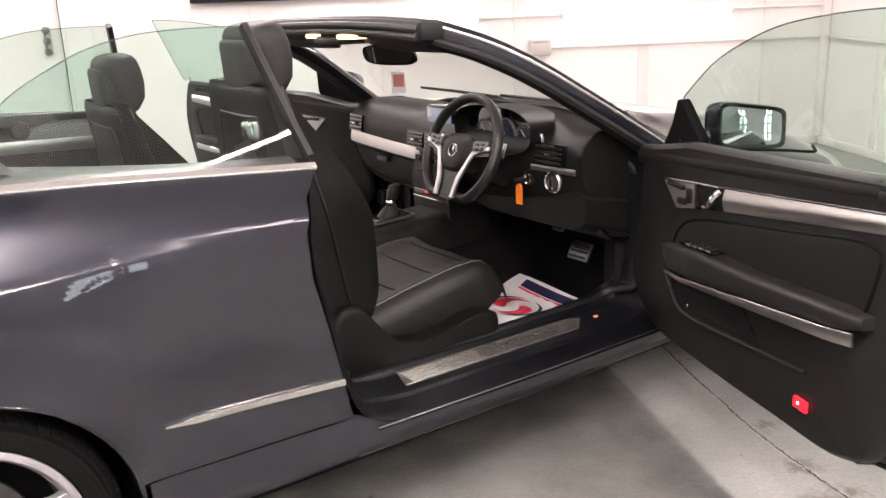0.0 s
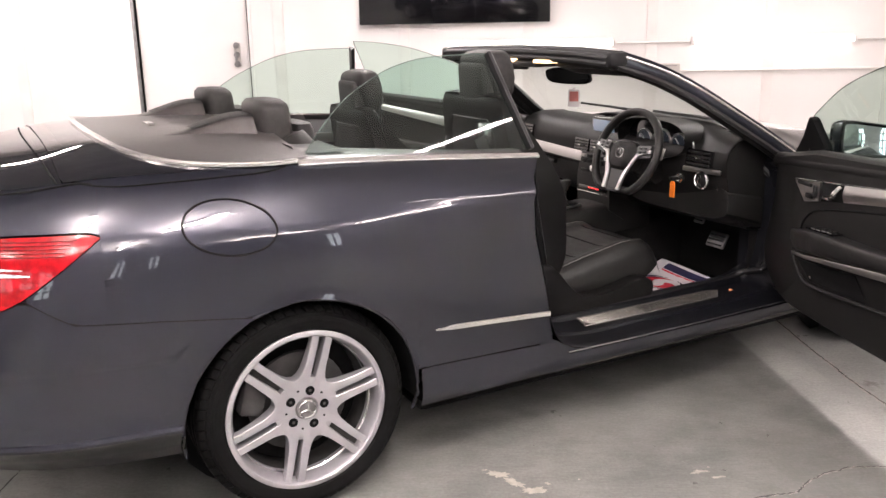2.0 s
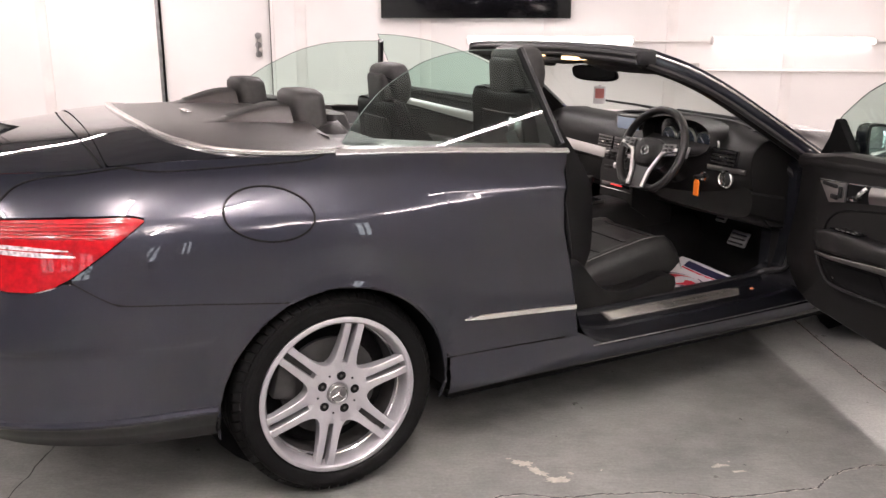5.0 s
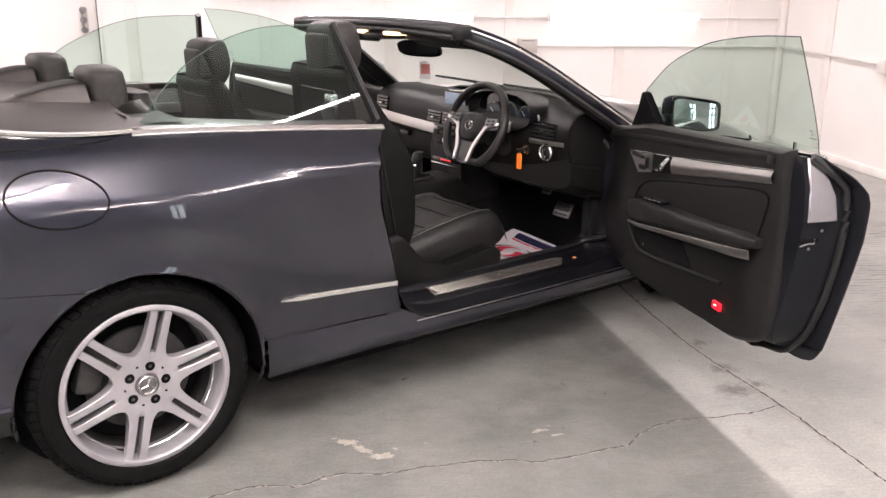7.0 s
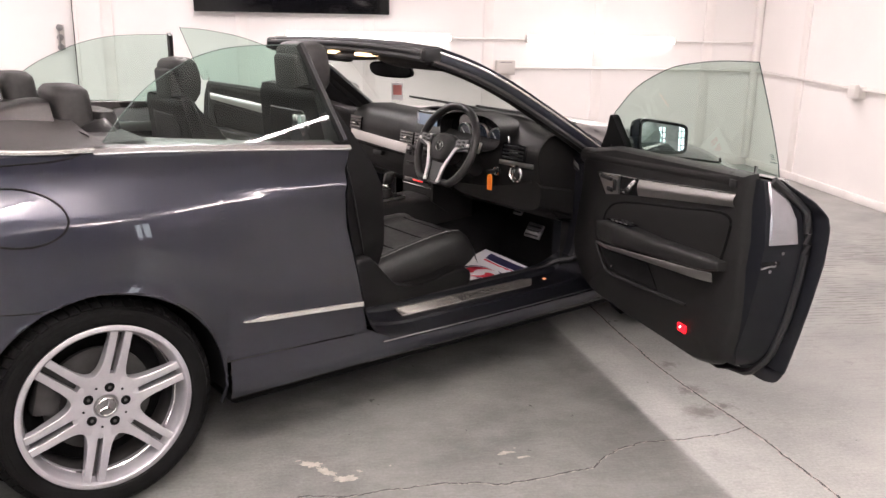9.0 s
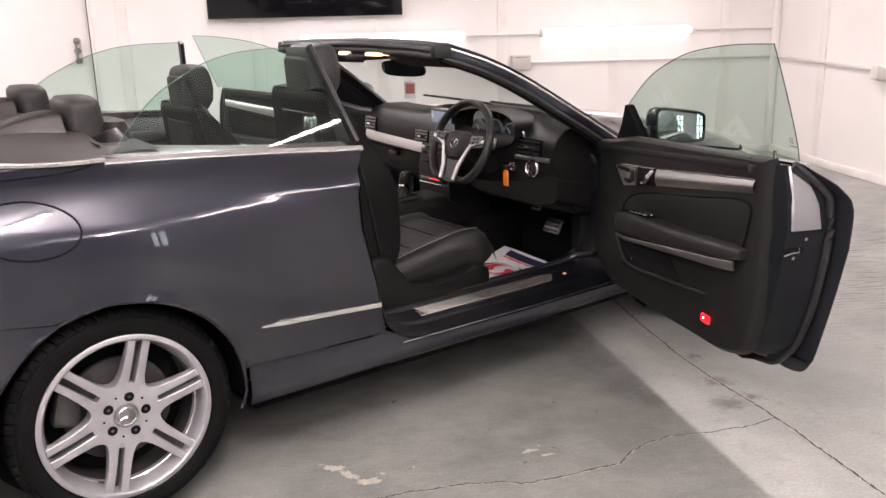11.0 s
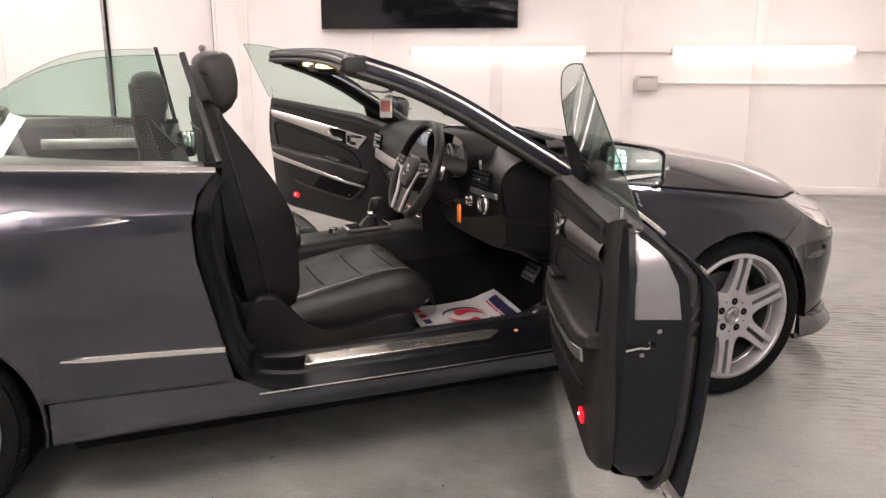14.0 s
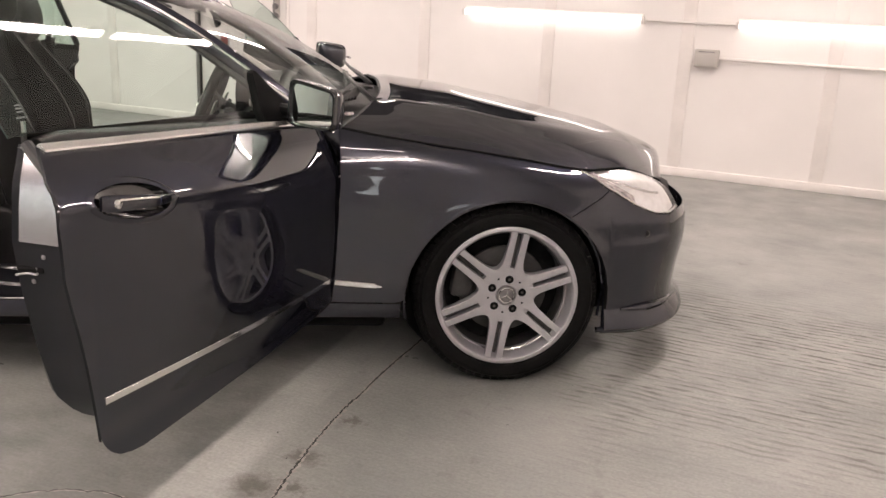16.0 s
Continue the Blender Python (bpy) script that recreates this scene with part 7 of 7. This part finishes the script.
part("trim_strip", Geo().band([(dash_x(y) - 0.002, y, 0.783 + 0.024 * y) for y in np.linspace(0.13, 0.695, 14)], 0.024, 0.007, (-1, 0, 0.1)), ALU, dash, "brushed aluminium dash strip")
part("trim_strip", Geo().band([(dash_x(y) - 0.002, y, 0.815) for y in np.linspace(-0.72, -0.53, 6)], 0.010, 0.007, (-1, 0, 0.1)), ALU, dash)
part("glovebox_line", Geo().tube([(1.838, .16, .748), (1.842, .45, .753), (1.86, .68, .757), (1.90, .68, .66), (1.87, .45, .64), (1.86, .18, .63)], 0.003, 5), VOID, dash)
part("glovebox_catch", Geo().box((1.835, .38, .715), (1.86, .46, .74), .006), TRIM_GREY, dash)


def vent(y, z, w, h, tilt=0.0):
    x = dash_x(y) - 0.004
    v = part("air_vent", Geo().prism([(-w, -h), (w, -h * .9), (w * 1.05, h), (-w * 1.02, h * .92)], lambda a, b, d: (x + 0.004 - d + 0.15 * b, y + a, z + b), 0.012), GLOSS_BLACK, dash, "dashboard air vent")
    for k in range(4):
        zz = z - h + 2 * h * (k + 0.7) / 4.6
        part("slat", Geo().box((x - 0.013 + .15 * (zz - z), y - w * .9, zz - .004), (x - 0.008 + .15 * (zz - z), y + w * .9, zz + .004), .002), TRIM_GREY, v)
    part("vent_tab", Geo().box((x - 0.022, y - .012, z - .006), (x - 0.010, y + .012, z + .004), .003), CHROME, v)
    return v


vent(-0.615, 0.866, 0.07, 0.036)
vent(0.125, 0.844, 0.052, 0.031)
vent(0.005, 0.844, 0.052, 0.031)
vent(0.632, 0.862, 0.05, 0.036)
# display in its hooded recess
part("display_recess", Geo().box((1.868, -0.06, 0.895), (1.99, 0.125, 0.972), 0.010), GLOSS_BLACK, dash)
part("display", Geo().box((1.8665, -0.045, 0.903), (1.870, 0.11, 0.964), 0.003), DISPLAY, dash, "lit navigation display")
# instrument cluster
part("cluster_hood", Geo().loft([oval((1.815 + 0.15 * u, -0.345, 0.925), (0, 1, 0), (0, 0, 1), 0.21 - 0.012 * u, 0.082 - 0.008 * u, 2.6, 30) for u in (0, 0.1, 0.5, 1)], caps=False), PLASTIC, dash, "hooded instrument cluster")
part("cluster_face", Geo().loft([oval((1.872 + 0.004 * u, -0.345, 0.922), (0, 1, 0), (0, 0, 1), 0.195, 0.070, 2.6, 30) for u in (0, 1)]), GLOSS_BLACK, dash)
for y, r in ((-0.365, 0.056), (-0.47, 0.046), (-0.255, 0.046), (-0.532, 0.026)):
    part("dial", Geo().spin([(0, -0.002), (r * .86, -0.002), (r * .87, 0.004)], 28, "y", pose(1.868, y, 0.906, 0, 0, -90)), DIAL, dash)
    part("dial_ring", Geo().spin([(r * .88, 0.0), (r * .92, -0.006), (r, -0.004), (r, 0.004)], 28, "y", pose(1.868, y, 0.906, 0, 0, -90)), ALU, dash, "silver dial ring")
    part("needle", Geo().tube([(1.864, y, 0.906), (1.864, y + r * .45, 0.906 + r * .5)], 0.0015, 5), mat("white_needle", (0.8, 0.8, 0.8), 0.4), dash)
    for k in range(11):
        a = math.radians(-40 + 26 * k)
        part("dial_tick", Geo().tube([(1.8655, y + r * .68 * math.cos(a), 0.906 + r * .68 * math.sin(a)), (1.8655, y + r * .8 * math.cos(a), 0.906 + r * .8 * math.sin(a))], 0.0011, 4), STITCH, dash)
# centre stack
STACK_GREY = mat("satin_grey_panel", (0.10, 0.10, 0.10), 0.35, 0.4, var=0.06)
rows = [[(1.822 - 0.03 * u + 0.02 * u * u, y, 0.810 - 0.212 * u) for y in np.linspace(-0.10, 0.135, 8)] for u in np.linspace(0, 1.15, 10)]
st = part("control_panel", Geo().grid(rows), STACK_GREY, dash, "control panel in the middle of the dash")
part("console_cheek", Geo().prism([(1.825, .812), (1.80, .70), (1.806, .56), (1.90, .50), (2.0, .52), (2.0, .812)], lambda a, b, d: (a, -.102 + d, b), .24), PLASTIC, st)
for r_ in range(2):
    for c_ in range(5):
        part("button", Geo().box((1.804, -0.085 + .042 * c_, 0.787 - .025 * r_), (1.815, -0.052 + .042 * c_, 0.803 - .025 * r_), .003), ALU if r_ == 0 and c_ in (0, 4) else PLASTIC, st)
part("dial_knob", Geo().spin([(0, -.016), (.015, -.015), (.017, 0), (.019, .004)], 20, "y", pose(1.808, 0.02, 0.742, 0, 0, -90)), CHROME, st)
for k in range(4):
    part("key_pad", Geo().box((1.802, -0.08 + .012, 0.72 - .018 * k), (1.810, -0.02, 0.733 - .018 * k), .002), PLASTIC, st)
    part("key_pad", Geo().box((1.802, 0.055, 0.72 - .018 * k), (1.810, 0.115, 0.733 - .018 * k), .002), PLASTIC, st)
part("climate_display", Geo().box((1.798, -0.085, 0.638), (1.808, 0.12, 0.656), .002), GLOSS_BLACK, st)
part("red_readout", Geo().box((1.7965, -0.03, 0.644), (1.799, 0.05, 0.650), .001), RED_TEXT, st)
part("stack_strip", Geo().box((1.796, -0.095, 0.622), (1.806, 0.13, 0.628), .002), CHROME, st)
# console and lever
con = part("centre_console", Geo().loft([oval((x, 0.02, 0.44 + lin(x, (.8, .03), (1.3, .03), (1.75, .06))), (0, 1, 0), (0, 0, 1), 0.115, 0.085, 5, 24) for x in np.linspace(0.80, 2.06, 14)]), PLASTIC, car, "black centre console")
part("console_armrest", Geo().loft([oval((x, 0.02, 0.575), (0, 1, 0), (0, 0, 1), 0.10, 0.04 if 0.9 < x < 1.26 else 0.028, 3.6, 22) for x in (0.86, 0.90, 1.0, 1.15, 1.26, 1.29)]), LEATHER, con, "black leather armrest lid")
part("gear_plate", Geo().prism([(1.50, -.032), (1.69, -.040), (1.69, .080), (1.50, .072)], lambda a, b, d: (a, b, 0.568 + 0.05 * (a - 1.4) + d), 0.010), ALU, con, "aluminium gear surround")
part("gear_gate", Geo().prism([(1.511, -.023), (1.680, -.030), (1.680, .070), (1.511, .063)], lambda a, b, d: (a, b, 0.5785 + 0.05 * (a - 1.4) + d), 0.003), GLOSS_BLACK, con)
part("gear_boot", Geo().loft([oval((1.60 + .02 * u, 0.02, 0.575 + .05 * u), (1, 0, 0), (0, 1, 0), .05 - .028 * u, .042 - .024 * u, 2.6, 18) for u in np.linspace(0, 1, 5)]), LEATHER, con)
part("gear_lever", Geo().loft([oval((1.615 + .03 * u, 0.02, 0.62 + .085 * u), (1, 0, 0), (0, 1, 0), r, r * .8, 2.4, 18) for u, r in ((0, .014), (.3, .014), (.4, .022), (.7, .027), (.95, .024), (1.0, .012))]), LEATHER, con, "leather gear lever")
part("lever_chrome", Geo().spin([(.016, .0), (.019, .008), (.016, .016)], 18, "z", pose(1.62, 0.02, 0.632)), CHROME, con)
part("controller", Geo().spin([(0, .02), (.02, .018), (.024, 0)], 22, "z", pose(1.45, 0.02, 0.570)), CHROME, con)
# light switch and ignition
part("light_switch", Geo().spin([(0, -.006), (.026, -.004), (.029, 0), (.034, -.004), (.038, .004)], 28, "y", pose(dash_x(-.63) - .006, -0.63, 0.776, 0, 0, -90)), TRIM_GREY, dash, "round light switch with a silver ring")
part("switch_ring", Geo().spin([(.030, -.006), (.034, -.010), (.038, -.004)], 28, "y", pose(dash_x(-.63) - .006, -0.63, 0.776, 0, 0, -90)), CHROME, dash)
part("switch_grip", Geo().box((dash_x(-.63) - .024, -.638, .754), (dash_x(-.63) - .006, -.622, .798), .004), CHROME, dash)
part("ignition_ring", Geo().spin([(0, 0), (.014, 0), (.016, -.008), (.022, -.006), (.024, .004)], 22, "y", pose(dash_x(-.5) - .004, -0.515, 0.772, 0, 0, -90)), CHROME, dash)
part("lower_cover", Geo().loft([oval((1.88 + .2 * u, -.45, .69 - .05 * u), (0, 1, 0), (0, 0, 1), .30, .075 + .02 * u, 4, 24) for u in (0, .1, .5, 1)]), PLASTIC, dash)
part("dash_cheek", Geo().loft([oval((1.95 + .05 * u, -.69 - .02 * u, .79), (1, 0, 0), (0, 0, 1), .075 - .02 * u, .12 - .02 * u, 2.6, 24) for u in (0, .3, .7, 1)]), PLASTIC, dash)
part("speaker_grille", Geo().box((1.99, -.70, .962), (2.06, -.60, .968), .003), TRIM_GREY, dash)

# steering wheel
SW = pose(1.69, -0.342, 0.868, 0, 22, 0)
# local -x points at the driver
g = Geo()
rows = []
for k in range(72):
    a = 2 * math.pi * k / 72
    thick = 0.0155 + 0.002 * abs(math.sin(2 * a))
    squash = 1.0 if math.sin(a) > -0.86 else 0.86 / -math.sin(a)
    R = 0.184 * squash
    rows.append([SW @ Vector((thick * math.sin(b) * 1.1, (R + thick * math.cos(b)) * math.cos(a), (R + thick * math.cos(b)) * math.sin(a))) for b in np.linspace(0, 2 * math.pi, 12, endpoint=False)])
rows.append(rows[0])
sw = part("steering_wheel", g.grid(rows, True), LEATHER, car, "black leather steering wheel with silver spokes")


def sw_pt(y, z, x=0.0):
    return SW @ Vector((x, y, z))


part("hub", Geo().loft([oval(SW @ Vector((x, 0, -0.012)), SW.to_3x3() @ Vector((0, 1, 0)), SW.to_3x3() @ Vector((0, 0, 1)), a, b, 2.9, 28) for x, a, b in ((0.05, .06, .055), (0.0, .082, .068), (-.018, .08, .066), (-.03, .066, .054), (-.034, .03, .026))]), PLASTIC, sw, "black airbag cover")
for s in (-1, 1):
    part("spoke", Geo().prism([(s * .070, .030), (s * .175, .040), (s * .172, -.006), (s * .078, -.02)], lambda a, b, d: sw_pt(a, b, -0.006 - d), 0.012), TRIM_GREY, sw)
    part("spoke_silver", Geo().band([sw_pt(s * y, z, -0.020) for y, z in ((.172, .018), (.13, .008), (.095, -.006), (.075, -.045), (.052, -.10), (.045, -.165))], [.007, .008, .009, .010, .012, .012], 0.006, SW.to_3x3() @ Vector((-1, 0, 0))), ALU, sw, "silver spoke")
    pad = part("thumb_pad", Geo().prism([(s * .088, .034), (s * .160, .040), (s * .158, .006), (s * .094, -.004)], lambda a, b, d: sw_pt(a, b, -0.018 - d), 0.008), STACK_GREY, sw, "grey switch pad")
    for yy, zz in ((.108, .024), (.136, .027), (.108, .008), (.136, .012)):
        part("pad_button", Geo().box((-0.030, s * yy - .010, zz - .005), (-0.024, s * yy + .010, zz + .005), .002, SW), TRIM_GREY, pad)
    part("paddle", Geo().box((0.03, s * .15 - .035, .0), (0.036, s * .15 + .03, .05), .004, SW), ALU, sw)
part("lower_spoke", Geo().prism([(-.045, -.06), (.045, -.06), (.035, -.172), (-.035, -.172)], lambda a, b, d: sw_pt(a, b, -0.004 - d), 0.012), TRIM_GREY, sw)
ring = [sw_pt(0.021 * math.cos(2 * math.pi * k / 24), -0.008 + 0.021 * math.sin(2 * math.pi * k / 24), -0.036) for k in range(25)]
part("emblem_ring", Geo().tube(ring, 0.0025, 6), CHROME, sw)
for k in range(3):
    a = math.radians(90 + 120 * k)
    part("emblem_ray", Geo().tube([sw_pt(0, -0.008, -0.036), sw_pt(.019 * math.cos(a), -0.008 + .019 * math.sin(a), -0.036)], [.003, .001], 5), CHROME, sw)
part("column", Geo().tube([SW @ Vector((0.02, 0, -.01)), SW @ Vector((0.2, 0, -.02))], [.055, .065], 16), PLASTIC, sw)
for s in (-1, 1):
    part("column_stalk", Geo().tube([SW @ Vector((0.06, 0, -.0)), SW @ Vector((0.05, s * .17, .02))], [.008, .010], 8), TRIM_GREY, sw)
# pedals
for y, z0, w in ((-0.47, 0.40, .052), (-0.36, 0.48, .03)):
    pd = part("pedal", Geo().box((-.006, -w, -.036 if y < -.4 else -.025), (.006, w, .036 if y < -.4 else .025), .006, pose(2.13, y, z0 + .05, 0, 30, 0)), STEEL, car, "ribbed metal pedal")
    for k in range(3 if y < -.4 else 2):
        part("pedal_stud", Geo().box((-.012, -w * .8, -.028 + .021 * k if y < -.4 else -.015 + .02 * k), (-.004, w * .8, -.020 + .021 * k if y < -.4 else -.008 + .02 * k), .002, pose(2.13, y, z0 + .05, 0, 30, 0)), SEAL, pd)

# ---- loose things in the car ----
CM = car.matrix_world.copy()
# printed paper mat in the footwell
rows = []
for u in np.linspace(0, 1, 9):
    rows.append([(1.68 + 0.425 * u + 0.02 * v, -0.575 + 0.44 * v + 0.03 * u, 0.243 + 0.012 * math.sin(3 * u + 2 * v) ** 2 + 0.03 * smooth01((u - .75) / .25)) for v in np.linspace(0, 1, 9)])
pm = tagged(part("paper_mat", Geo().grid(rows), PAPER), "white paper footwell mat printed in red and blue", "paper mat")
pm.matrix_world = CM


def on_mat(u, v, dz=0.003):
    return (1.68 + 0.425 * u + 0.02 * v, -0.575 + 0.44 * v + 0.03 * u, 0.243 + 0.012 * math.sin(3 * u + 2 * v) ** 2 + 0.03 * smooth01((u - .75) / .25) + dz)


def swirl(r0, r1, a0, a1, w0, w1, material, name):
    rows = []
    for k in range(33):
        t = k / 32
        a = a0 + (a1 - a0) * t
        r = r0 + (r1 - r0) * t
        w = (w0 + (w1 - w0) * t) * (0.15 + math.sin(math.pi * min(max(t, 0.02), .98)))
        rows.append([on_mat(0.52 + 0.95 * (r + s * w) * math.cos(a), 0.51 + 1.15 * (r + s * w) * math.sin(a)) for s in (-1, 0, 1)])
    part(name, Geo().grid(rows), material, pm)


# two red arms round a full middle, edged in navy, and a navy stripe with a red border
for half in (0, math.pi):
    swirl(0.09, 0.215, half + 2.7, half - 0.15, .085, .012, PAPER_RED, "printed_swirl")
    swirl(0.25, 0.235, half + 2.9, half + 0.2, .02, .012, PAPER_NAVY, "printed_swirl")
for u0, u1, material, dz in ((.825, .845, PAPER_RED, .003), (.855, .945, PAPER_NAVY, .003)):
    part("printed_stripe", Geo().grid([[on_mat(u0 + (u1 - u0) * w + .05 * (v - .5) ** 2, v, dz) for w in (0, .5, 1)] for v in np.linspace(.12, .78, 12)]), material, pm)
for k in range(5):
    v0 = .12 + .16 * k
    part("printed_bar", Geo().grid([[on_mat(u, v) for v in np.linspace(v0, v0 + .11, 3)] for u in np.linspace(.06, .13, 3)]), PAPER_BLUE if k < 3 else PAPER_RED, pm)
# key with an orange fob in the ignition
kt = tagged(part("key_fob", Geo().box((1.795, -.530, .690), (1.801, -.500, .748), .003), ORANGE), "orange plastic key tag hanging from the ignition key", "key tag")
kt.matrix_world = CM
part("tag_point", Geo().prism([(-.530, .748), (-.500, .748), (-.508, .760), (-.522, .760)], lambda a, b, d: (1.795 + d, a, b), .006), ORANGE, kt)
part("key_ring", Geo().tube([(1.798, -.515 + .010 * math.cos(a), .766 + .012 * math.sin(a)) for a in np.linspace(0, 2 * math.pi, 17)], .0015, 5), CHROME, kt)
part("key", Geo().box((1.785, -.527, .765), (1.822, -.503, .779), .004), TRIM_GREY, kt)
